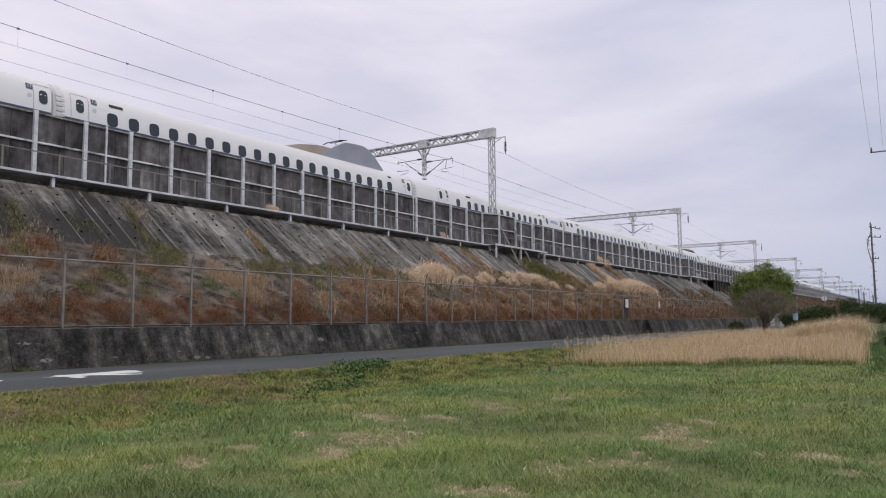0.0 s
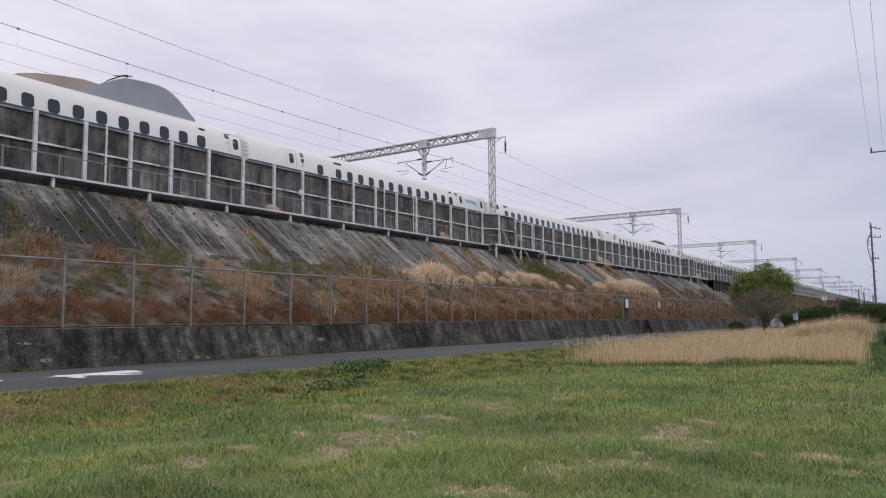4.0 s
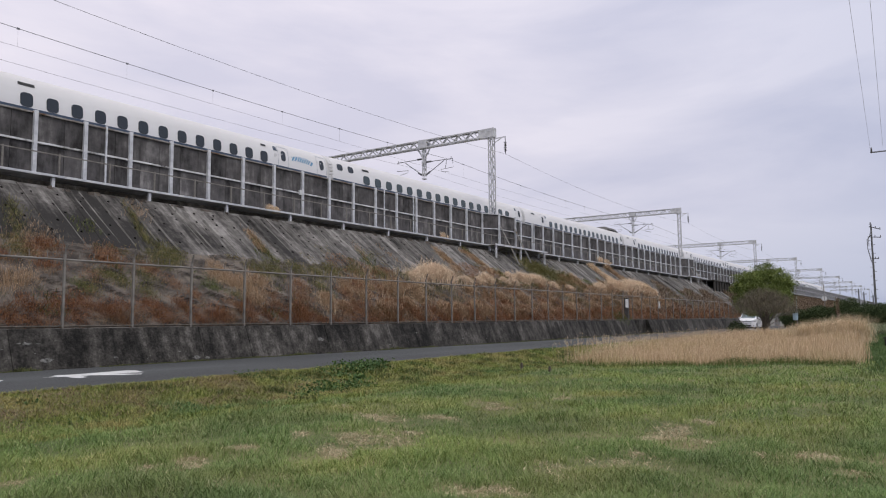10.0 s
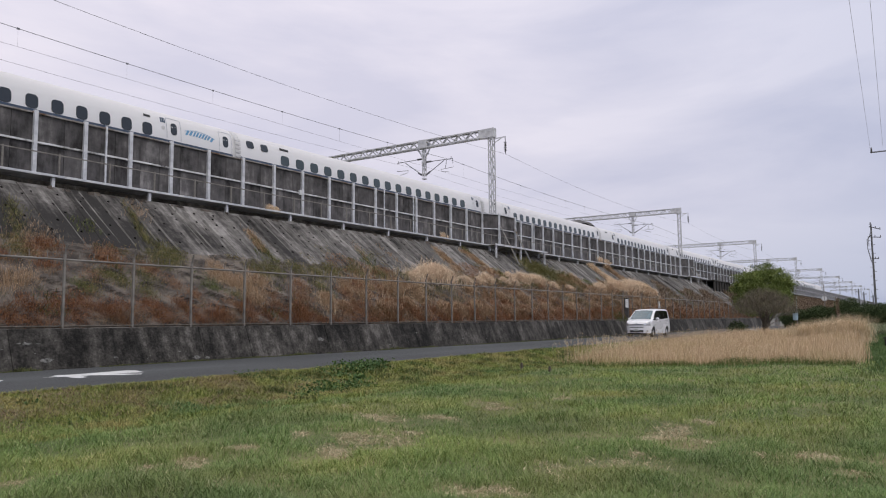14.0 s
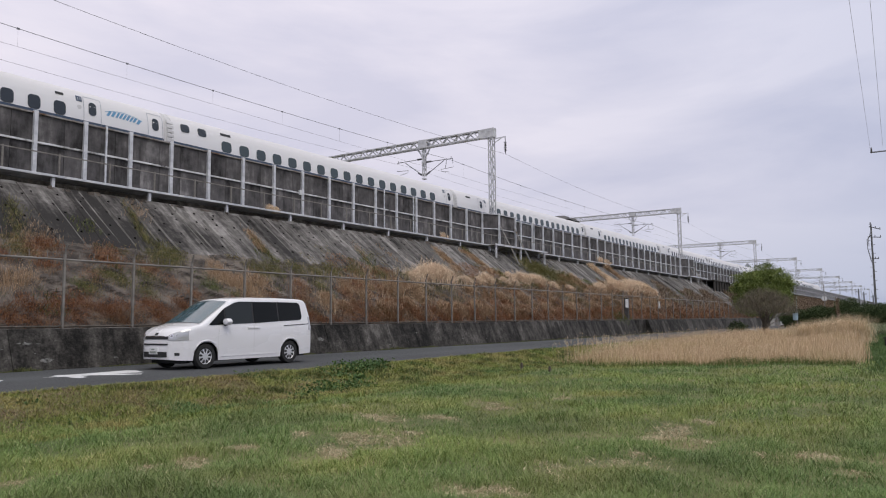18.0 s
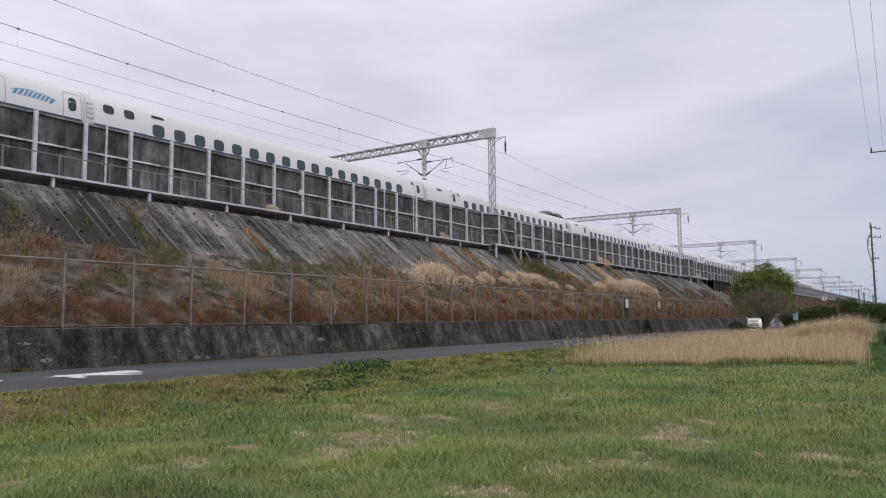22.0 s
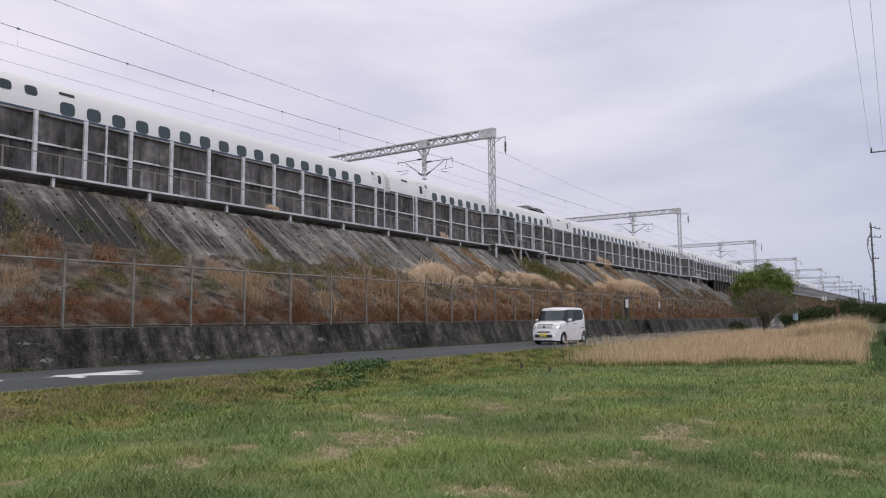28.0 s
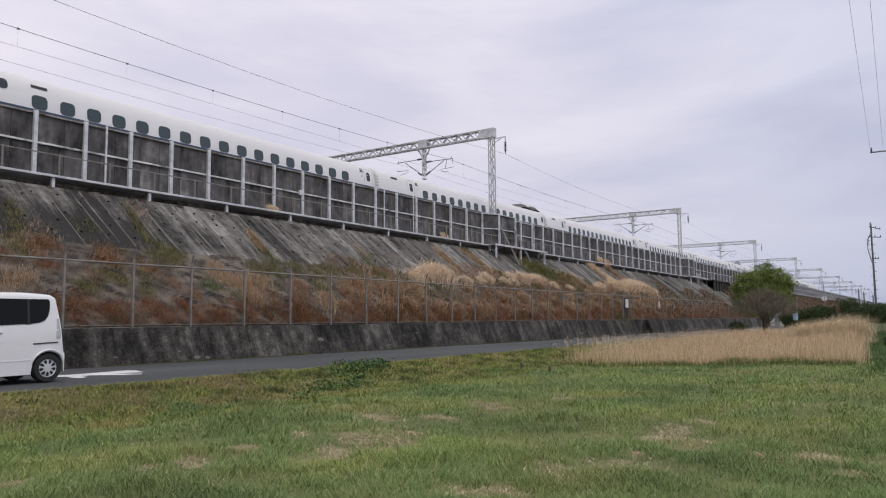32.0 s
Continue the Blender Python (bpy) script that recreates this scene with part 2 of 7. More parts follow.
M_BLUE = plain("blue_stripe", (0.045, 0.068, 0.115), 0.4)
M_LOGO = plain("logo_blue", (0.13, 0.32, 0.52), 0.4)
M_GREYCOV = surface("grey_cover", (0.25, 0.27, 0.32), (0.31, 0.33, 0.385), 0.5, 0.8, 20, 0.05)
M_TANCOV = surface("dusty_cover", (0.27, 0.225, 0.19), (0.37, 0.315, 0.275), 0.6, 0.8, 20, 0.05)
M_HOOD = surface("roof_hood_grey", (0.045, 0.042, 0.042), (0.085, 0.08, 0.078), 0.6, 1.5, 20, 0.1)
M_GANG = surface("gangway_cover_grey", (0.54, 0.53, 0.54), (0.64, 0.63, 0.64), 0.6, 2, 30, 0.1)
M_BELLOWS = surface("gangway_cover", (0.44, 0.42, 0.39), (0.56, 0.54, 0.51), 0.7, 2, 30, 0.1)
M_DARK = plain("dark_plastic", (0.02, 0.02, 0.022), 0.6)
M_WIRE = plain("wire", (0.17, 0.17, 0.185), 0.6, 0.3)
# near-black that paints the shade inside drain holes, panel gaps and wall joints
M_GAPSHADE = plain("hole_gap_shade", (0.004, 0.004, 0.004), 0.95, 0.0, 0.0, 0.0)
M_VAN = plain("white_car_paint", (0.77, 0.76, 0.785), 0.25, 0.0, 0.6)
M_CARGLASS = plain("car_glass", (0.005, 0.0065, 0.007), 0.06, 0.0, 0.0, 0.18)
M_FRONTGLASS = plain("front_door_glass", (0.016, 0.021, 0.022), 0.05, 0.0, 0.0, 0.35)
M_UPRIGHT = plain("upright_windscreen_glass", (0.035, 0.048, 0.053), 0.05, 0.0, 0.0, 0.9)
M_SCREEN = plain("windscreen_glass", (0.040, 0.085, 0.105), 0.04, 0.0, 0.0, 1.0)
M_SCREEN.node_tree.nodes["Principled BSDF"].inputs["IOR"].default_value = 1.75
M_GLOSSBLACK = plain("gloss_black_pillar", (0.008, 0.009, 0.010), 0.15, 0.0, 0.3, 0.4)
M_TYRE = surface("tyre_rubber", (0.012, 0.012, 0.012), (0.025, 0.025, 0.025), 0.85, 8, 60, 0.1)
M_RIM = plain("alloy", (0.66, 0.66, 0.68), 0.35, 0.45)
M_LAMP = plain("lamp_glass", (0.50, 0.50, 0.51), 0.12, 0.35, 0.8)
M_REFLECT = plain("lamp_reflector", (0.36, 0.345, 0.33), 0.15, 0.8, 1.0)
M_PLATEMARK = plain("plate_marks", (0.28, 0.30, 0.28), 0.6)
M_REDLAMP = plain("tail_lamp", (0.45, 0.02, 0.02), 0.2, 0.0, 0.5)
M_LAMPRIM = plain("lamp_rim", (0.10, 0.10, 0.11), 0.3, 0.5)
M_CHROME = plain("chrome", (0.75, 0.75, 0.77), 0.18, 1.0)
M_YELLOW = plain("yellow_plate", (0.75, 0.55, 0.02), 0.5)
M_BARK = surface("bark", (0.06, 0.05, 0.04), (0.14, 0.12, 0.10), 0.95, 5, 40, 0.6)
M_POLE = surface("concrete_pole", (0.09, 0.09, 0.095), (0.15, 0.15, 0.155), 0.85, 3, 30, 0.2)
M_GRASS = plant("grass_blades", [(0, (0.120, 0.184, 0.050)), (0.5, (0.188, 0.268, 0.080)), (0.85, (0.262, 0.345, 0.118)), (0.96, (0.37, 0.41, 0.17)), (1, (0.60, 0.53, 0.34))],
                patch=[(0, (0.150, 0.185, 0.050)), (0.5, (0.235, 0.272, 0.082)), (0.9, (0.33, 0.335, 0.122)), (1, (0.58, 0.49, 0.29))], psize=0.55, along=0.6, edge=(0.46, 0.64), wide=True)
M_VERGE = plant("verge_blades", [(0, (0.098, 0.090, 0.028)), (0.4, (0.247, 0.218, 0.074)), (0.75, (0.437, 0.391, 0.155)), (1, (0.368, 0.287, 0.115))],
                patch=[(0, (0.071, 0.106, 0.021)), (0.6, (0.213, 0.259, 0.057)), (1, (0.437, 0.425, 0.144))], psize=0.7, edge=(0.40, 0.54))
M_REED = plant("reed_blades", [(0, (0.36, 0.238, 0.142)), (0.5, (0.61, 0.435, 0.275)), (1, (0.82, 0.665, 0.475))],
               patch=[(0, (0.26, 0.20, 0.085)), (0.5, (0.50, 0.385, 0.20)), (1, (0.78, 0.65, 0.42))], psize=0.5, edge=(0.50, 0.66))
M_REDDRY = plant("russet_scrub", [(0, (0.105, 0.048, 0.026)), (0.5, (0.286, 0.138, 0.070)), (0.85, (0.418, 0.231, 0.129)), (1, (0.550, 0.374, 0.231))],
                 patch=[(0, (0.110, 0.066, 0.039)), (0.6, (0.297, 0.171, 0.088)), (1, (0.484, 0.352, 0.209))], psize=0.35)
M_BRACKEN = plant("dead_bracken", [(0, (0.078, 0.030, 0.014)), (0.5, (0.246, 0.094, 0.040)), (0.85, (0.366, 0.166, 0.074)), (1, (0.456, 0.264, 0.138))],
                  patch=[(0, (0.072, 0.043, 0.022)), (0.6, (0.216, 0.120, 0.058)), (1, (0.408, 0.276, 0.156))], psize=0.9)
M_PAMPAS = plant("pampas_blades", [(0, (0.52, 0.37, 0.24)), (0.5, (0.80, 0.62, 0.445)), (1, (0.90, 0.80, 0.66))])
M_PEACH = plant("pale_plumes", [(0, (0.62, 0.46, 0.33)), (0.5, (0.80, 0.65, 0.50)), (1, (0.88, 0.78, 0.66))])
M_SPRING = plant("green_weed", [(0, (0.05, 0.07, 0.018)), (0.6, (0.11, 0.145, 0.036)), (1, (0.19, 0.22, 0.075))])
M_TANGRASS = plant("tan_dead_grass", [(0, (0.22, 0.135, 0.075)), (0.5, (0.44, 0.295, 0.18)), (0.85, (0.60, 0.44, 0.29)), (1, (0.72, 0.57, 0.42))])
M_GOLD = plant("golden_plumes", [(0, (0.40, 0.29, 0.17)), (0.5, (0.68, 0.53, 0.34)), (1, (0.88, 0.77, 0.58))])
M_WEED = plant("weed_leaves", [(0, (0.05, 0.07, 0.02)), (0.6, (0.12, 0.14, 0.045)), (1, (0.24, 0.22, 0.09))])
M_VINE = plant("creeper", [(0, (0.060, 0.054, 0.022)), (0.45, (0.144, 0.114, 0.048)), (0.8, (0.264, 0.192, 0.090)), (1, (0.192, 0.204, 0.072))])
M_PLUME = plant("reed_heads", [(0, (0.40, 0.29, 0.18)), (0.6, (0.58, 0.44, 0.29)), (1, (0.74, 0.60, 0.43))])
M_OLIVE = plant("olive_grass", [(0, (0.077, 0.083, 0.024)), (0.5, (0.154, 0.154, 0.050)), (0.85, (0.264, 0.231, 0.099)), (1, (0.396, 0.308, 0.165))])
M_LITTER = plant("straw_litter", [(0, (0.22, 0.165, 0.095)), (0.5, (0.42, 0.335, 0.21)), (1, (0.66, 0.56, 0.39))])
M_FARBROWN = plant("brown_slope_growth", [(0, (0.095, 0.062, 0.041)), (0.5, (0.180, 0.125, 0.085)), (1, (0.30, 0.225, 0.16))])
M_GUTTER = plant("gutter_growth", [(0, (0.035, 0.045, 0.014)), (0.6, (0.085, 0.10, 0.030)), (1, (0.17, 0.155, 0.065))])
M_BANKLITTER = plant("bank_litter", [(0, (0.10, 0.065, 0.042)), (0.5, (0.22, 0.145, 0.095)), (1, (0.38, 0.285, 0.20))])
M_LICHEN = surface("lichen", (0.03, 0.029, 0.027), (0.20, 0.197, 0.19), 0.95, 14, 60, 0.3)
M_BROADLEAF = plant("broad_weed_leaves", [(0, (0.032, 0.070, 0.020)), (0.6, (0.062, 0.118, 0.036)), (1, (0.125, 0.185, 0.066))])
M_TUB = plain("blue_plastic", (0.30, 0.40, 0.50), 0.5)
M_PALE = plant("pale_weeds", [(0, (0.10, 0.14, 0.06)), (0.6, (0.22, 0.26, 0.14)), (1, (0.45, 0.47, 0.38))])
M_LEAF = plant("tree_leaves", [(0, (0.066, 0.098, 0.022)), (0.6, (0.152, 0.195, 0.046)), (1, (0.245, 0.285, 0.088))])
M_HEDGE = plant("hedge_leaves", [(0, (0.015, 0.026, 0.010)), (0.6, (0.046, 0.072, 0.025)), (1, (0.105, 0.14, 0.052))])
M_TWIG = plant("twigs", [(0, (0.085, 0.072, 0.052)), (0.6, (0.155, 0.132, 0.096)), (1, (0.235, 0.205, 0.15))])


# ---------------- mesh tools ----------------
class Geo:
    """A small mesh under construction."""

    def __init__(self):
        self.v, self.f = [], []

    def add(self, verts, faces):
        k = len(self.v)
        self.v += [tuple(q) for q in verts]
        self.f += [tuple(k + i for i in f) for f in faces]
        return self

    def box(self, x0, x1, y0, y1, z0, z1):
        v = [(x, y, z) for x in (x0, x1) for y in (y0, y1) for z in (z0, z1)]
        return self.add(v, [(0, 1, 3, 2), (4, 6, 7, 5), (0, 4, 5, 1), (2, 3, 7, 6), (0, 2, 6, 4), (1, 5, 7, 3)])

    def bar(self, p, q, w, h=None):
        """A square bar from p to q."""
        p, q = Vector(p), Vector(q)
        d = (q - p).normalized()
        side = d.cross(Vector((0, 0, 1)))
        side = side.normalized() if side.length > 1e-4 else Vector((1, 0, 0))
        up = side.cross(d).normalized()
        h = w if h is None else h
        v = [c + side * a * w / 2 + up * b * h / 2 for c in (p, q) for a, b in ((-1, -1), (1, -1), (1, 1), (-1, 1))]
        return self.add(v, [(0, 3, 2, 1), (4, 5, 6, 7), (0, 1, 5, 4), (1, 2, 6, 5), (2, 3, 7, 6), (3, 0, 4, 7)])

    def tube(self, pts, radii, n=6):
        """A round tube along pts with its radii."""
        pts = [Vector(p) for p in pts]
        k = len(self.v)
        for i, p in enumerate(pts):
            d = (pts[min(i + 1, len(pts) - 1)] - pts[max(i - 1, 0)]).normalized()
            a = d.orthogonal().normalized()
            if abs(d.z) < 0.95:
                a = d.cross(Vector((0, 0, 1))).normalized()
            b = d.cross(a)
            r = radii[i] if hasattr(radii, "__len__") else radii
            for j in range(n):
                t = 2 * math.pi * j / n
                self.v.append(tuple(p + a * r * math.cos(t) + b * r * math.sin(t)))
        for i in range(len(pts) - 1):
            for j in range(n):
                a0, a1 = k + i * n + j, k + i * n + (j + 1) % n
                self.f.append((a0, a1, a1 + n, a0 + n))
        self.f.append(tuple(k + j for j in reversed(range(n))))
        self.f.append(tuple(k + (len(pts) - 1) * n + j for j in range(n)))
        return self

    def lathe(self, prof, n=24, axis="y"):
        """A ring of the (radius, offset) profile round the axis."""
        k = len(self.v)
        for r, o in prof:
            for j in range(n):
                t = 2 * math.pi * j / n
                self.v.append((r * math.cos(t), o, r * math.sin(t)) if axis == "y" else (r * math.cos(t), r * math.sin(t), o))
        for i in range(len(prof) - 1):
            for j in range(n):
                a0, a1 = k + i * n + j, k + i * n + (j + 1) % n
                self.f.append((a0, a1, a1 + n, a0 + n))
        return self

    def prism(self, poly, y0, y1, put=None):
        """The outline poly of (x, z) pushed from y0 to y1."""
        n = len(poly)
        v = [(x, y, z) for y in (y0, y1) for x, z in poly]
        f = [tuple(range(n)), tuple(reversed(range(n, 2 * n)))] + [(i, i + n, (i + 1) % n + n, (i + 1) % n) for i in range(n)]
        return self.add(v if put is None else [put(*q) for q in v], f)

    def sheet(self, rows):
        """A grid of points, row by row."""
        k, w = len(self.v), len(rows[0])
        for r in rows:
            self.v += [tuple(q) for q in r]
        for i in range(len(rows) - 1):
            for j in range(w - 1):
                a = k + i * w + j
                self.f.append((a, a + 1, a + w + 1, a + w))
        return self

    def mesh(self, name, material, smooth=False):
        me = bpy.data.meshes.new(name)
        me.from_pydata(self.v, [], self.f)
        me.materials.append(material)
        bm = bmesh.new()
        bm.from_mesh(me)
        bmesh.ops.recalc_face_normals(bm, faces=bm.faces)
        bm.to_mesh(me)
        bm.free()
        if smooth:
            me.shade_smooth()
            me.set_sharp_from_angle(angle=radians(38))
        return me


def part(name, geo, material, parent, label="", smooth=False, kind=""):
    """Links a Geo or a ready mesh as one part of parent."""
    me = geo.mesh(name, material, smooth) if isinstance(geo, Geo) else geo
    ob = new(name, me)
    ob.parent = parent
    return tagged(ob, label, kind=kind)


def whole(name, geo, material, label, category, group="", kind="", smooth=False):
    me = geo.mesh(name, material, smooth) if isinstance(geo, Geo) else geo
    return tagged(new(name, me), label, category, group, kind)


def empty(name, label, category, at=(0, 0, 0), group="", kind=""):
    ob = new(name)
    ob.location = at
    return tagged(ob, label, category, group, kind)


def blade_mesh(name, material, pos, height, width, lean, seed=1, curl=0.5):
    """Many bent blades: pos (n,3); height, width and lean are per blade."""
    rs = np.random.RandomState(seed)
    n = len(pos)
    pos = np.asarray(pos, float)
    h, w, ln = (np.broadcast_to(np.asarray(a, float), (n,)) for a in (height, width, lean))
    az, tw = rs.uniform(0, 2 * np.pi, n), rs.uniform(0, 2 * np.pi, n)
    side = np.stack([np.cos(tw), np.sin(tw), np.zeros(n)], 1) * (w / 2)[:, None]
    out = np.stack([np.cos(az), np.sin(az), np.zeros(n)], 1)
    mid = pos + out * (h * ln * 0.35)[:, None]
    mid[:, 2] += h * 0.58
    tip = pos + out * (h * ln)[:, None]
    tip[:, 2] += h * (1 - curl * np.minimum(ln, 1.2) ** 2 * 0.45)
    v = np.stack([pos - side, pos + side, mid + side * 0.8, mid - side * 0.8, tip], 1).reshape(-1, 3)
    k = np.arange(n)[:, None] * 5
    loops = np.concatenate([k + 0, k + 1, k + 2, k + 3, k + 3, k + 2, k + 4], 1).reshape(-1)
    starts = (np.arange(n)[:, None] * 7 + np.array([[0, 4]])).reshape(-1)
    me = bpy.data.meshes.new(name)
    me.vertices.add(len(v))
    me.vertices.foreach_set("co", v.reshape(-1))
    me.loops.add(len(loops))
    me.loops.foreach_set("vertex_index", loops.astype(np.int32))
    me.polygons.add(len(starts))
    me.polygons.foreach_set("loop_start", starts.astype(np.int32))
    me.update(calc_edges=True)
    me.materials.append(material)
    return me


def leaf_mesh(name, material, pos, size, seed=1, slim=0.3):
    """Many small leaves, each a folded rhomb turned at random."""
    rs = np.random.RandomState(seed)
    n = len(pos)
    s = np.broadcast_to(np.asarray(size, float), (n,))[:, None]
    a = rs.normal(size=(n, 3))
    a /= np.linalg.norm(a, axis=1)[:, None]
    b = np.cross(a, rs.normal(size=(n, 3)))
    b /= np.linalg.norm(b, axis=1)[:, None]
    c = np.cross(a, b)
    v = np.stack([pos - a * s * 0.5, pos + b * s * slim + c * s * 0.08, pos + a * s * 0.5, pos - b * s * slim + c * s * 0.08], 1).reshape(-1, 3)
    k = np.arange(n)[:, None] * 4
    loops = np.concatenate([k, k + 1, k + 2, k, k + 2, k + 3], 1).reshape(-1)
    me = bpy.data.meshes.new(name)
    me.vertices.add(len(v))
    me.vertices.foreach_set("co", v.reshape(-1))
    me.loops.add(len(loops))
    me.loops.foreach_set("vertex_index", loops.astype(np.int32))
    me.polygons.add(n * 2)
    me.polygons.foreach_set("loop_start", (np.arange(n * 2) * 3).astype(np.int32))
    me.update(calc_edges=True)
    me.materials.append(material)
    return me


# ---------------- the ground ----------------
ROAD_NEAR, ROAD_FAR, WALL_FOOT, WALL_TOP, FENCE_Y = 12.9, 18.85, 19.0, 19.5, 19.55
WALL_Z, CREST_Y, CREST_Z, BARRIER_Y = 1.12, 26.0, 6.15, 26.75
LINE_A, LINE_B = -160.0, 520.0


def road_z(x):
    return 0.03 + 0.045 * min(max((40 - x) / 30, 0), 1.2)


def ground_z(x, y):
    """Height of the ground: road level by the wall, a bank down to the mown field."""
    r = road_z(x) - 0.03
    if y > ROAD_NEAR - 0.05:
        return r
    field = -0.28 + 0.035 * noise.noise((x * 0.35, y * 0.35, 0)) + 0.02 * noise.noise((x * 1.3, y * 1.3, 4))
    t = min(max((ROAD_NEAR - y) / 2.4, 0), 1)
    t = t * t * (3 - 2 * t)
    z = (r + 0.02) * (1 - t) + field * t
    far = min(max((x - 40) / 40, 0), 1)
    return z * (1 - far) + 0.0 * far if y < ROAD_NEAR else z


def axis_steps(lo, hi, a, b, step):
    out, x, s = [], a, step
    while x <= b:
        out.append(x)
        x += step
    x = out[-1]
    while x < hi:
        s *= 1.35
        x += s
        out.append(min(x, hi))
    x, s = out[0], step
    while x > lo:
        s *= 1.35
        x -= s
        out.insert(0, max(x, lo))
    return out


xs, ys = axis_steps(-1500, 3000, -4, 56, 0.8), axis_steps(-1500, 1500, -4, 20, 0.4)
ground = whole("ground", Geo().sheet([[(x, y, ground_z(x, y)) for y in ys] for x in xs]), M_SOIL,
               "rough mown field of green and dry grass", "ground", kind="structure", smooth=True)

rx = [LINE_A + i * 2 for i in range(341)]
road = whole("road", Geo().sheet([[(x, ROAD_NEAR, road_z(x) - 0.04), (x, ROAD_NEAR + 0.02, road_z(x)), (x, 15.9, road_z(x) + 0.015), (x, ROAD_FAR, road_z(x)),
                                   (x, ROAD_FAR + 0.02, road_z(x) - 0.04)] for x in rx]), M_ASPHALT,
             "narrow dark asphalt lane beside the wall", "road", kind="structure")

# ---------------- embankment, wall ----------------
def slope_pt(x, t, up=0.0):
    """A point on the slope: t runs from its foot to its crest, up is along its normal."""
    n = Vector((0, -(CREST_Z - WALL_Z), CREST_Y - FENCE_Y)).normalized()
    return Vector((x, FENCE_Y + 0.15 + (CREST_Y - FENCE_Y - 0.15) * t, WALL_Z + (CREST_Z - WALL_Z) * t)) + n * up


sec = [(46, 0.0), (46, 6.2), (CREST_Y, CREST_Z), (FENCE_Y + 0.15, WALL_Z), (FENCE_Y + 0.15, -0.5)]
g = Geo()
ex = [LINE_A + i * 1.0 for i in range(681)]
rows = []
for x in ex:
    r = [(x, 46, -0.5), (x, 42, 6.2), (x, CREST_Y, CREST_Z)]
    for i in range(7, -1, -1):
        r.append(tuple(slope_pt(x, i / 8, 0.03 * noise.noise((x * 0.4, i * 0.5, 2)))))
    r.append((x, FENCE_Y + 0.15, -0.5))
    rows.append(r)
g.sheet(rows)
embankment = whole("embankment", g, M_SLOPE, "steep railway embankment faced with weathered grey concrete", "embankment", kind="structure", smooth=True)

crack_rs = random.Random(23)
CRACKS = []
for t in (0.13, 0.21, 0.30, 0.39, 0.48):
    x = 4.0 + 3 * crack_rs.random()
    while x < 66:
        ln = crack_rs.uniform(0.5, 1.5)
        CRACKS.append((x, x + ln, t + crack_rs.uniform(-0.02, 0.02), crack_rs.uniform(-0.09, -0.02), crack_rs.uniform(0.04, 0.09)))
        x += ln + crack_rs.uniform(0.3, 2.6)


def toe_up(x, t, near):
    """How far the mortar toe stands out: lumpy, with broken lips that oversail along slanting cracks."""
    up = 0.05 + 0.03 * noise.noise((x * 0.9, t * 9.0, 3.0)) + 0.02 * noise.noise((x * 3.1, t * 24.0, 3.0)) + 0.012 * noise.noise((x * 8.0, t * 60.0, 3.0))
    for x0, x1, t0, tilt, lip in near:
        e = t0 + (x - x0) * tilt + 0.006 * noise.noise((x * 4.0, t0 * 50, 0.0))
        if t > e:
            up += lip * min(1, (x - x0) * 6, (x1 - x) * 6) * max(0, 1 - (t - e) / 0.06)
    return up * min(1, (0.56 - t) / 0.14)


toe_rows = []
for x in [3 + i * 0.16 for i in range(400)] + [67 + i * 1.0 for i in range(66)]:
    t_top = 0.55 + 0.035 * noise.noise((x * 0.3, 1.0, 8.0)) + 0.015 * noise.noise((x * 1.5, 4.0, 8.0))
    near = [c for c in CRACKS if c[0] < x < c[1]]
    toe_rows.append([tuple(slope_pt(x, t_top * j / 90, -0.03 if j in (0, 90) else toe_up(x, t_top * j / 90, near))) for j in range(91)])
slope_toe = part("mortar_toe", Geo().sheet(toe_rows), M_TOE, embankment, "rough dark mortar facing of the lower slope in broken courses")

retaining_wall = empty("retaining_wall", "low dark stained concrete retaining wall below the fence", "wall", kind="structure")
def wall_block(x0, x1):
    return Geo().add([(x, y, z) for x in (x0, x1) for y, z in ((WALL_FOOT, road_z(x) - 0.25), (WALL_TOP, WALL_Z), (WALL_TOP + 0.25, WALL_Z), (WALL_TOP + 0.25, road_z(x) - 0.25))],
                     [(0, 1, 2, 3), (7, 6, 5, 4), (0, 4, 5, 1), (1, 5, 6, 2), (2, 6, 7, 3), (3, 7, 4, 0)])


wall_rs = random.Random(17)
wx = 9.5 - 1.94 * 20
while wx < 200:
    step = 1.94
    if 54.5 < wx + step and wx < 56.4:
        step = 56.4 - wx
    if abs(wx - 56.4) < 0.01:
        step = 3.4
        part("wall_recess", Geo().box(wx, wx + step, WALL_TOP + 0.18, WALL_TOP + 0.25, -0.2, WALL_Z), M_WALL, retaining_wall)
    else:
        joint = wall_rs.choice((0.004, 0.008, 0.014, 0.022))
        part("wall_section", wall_block(wx + joint, wx + step - 0.003), M_WALL, retaining_wall)
    wx += step
# added black box inside the wall, standing in for shade in the open joints
part("joint_shade_core", Geo().box(-30, 56.3, WALL_TOP + 0.1, WALL_TOP + 0.24, -0.3, WALL_Z - 0.03), M_GAPSHADE, retaining_wall)
part("wall_section", wall_block(wx, 300), M_WALL, retaining_wall)

# ---------------- train ----------------
train = empty("high_speed_train", "long white high-speed train with a blue stripe and small dark windows", "train", (0, 31.08, 7.75))
SEC = [(-1.50, 0.25), (-1.62, 0.7), (-1.68, 1.4), (-1.68, 1.9), (-1.665, 2.35), (-1.62, 2.75), (-1.53, 3.05), (-1.36, 3.29), (-1.08, 3.46), (-0.7, 3.56), (0, 3.60)]
SEC = SEC + [(-y, z) for y, z in reversed(SEC[:-1])]


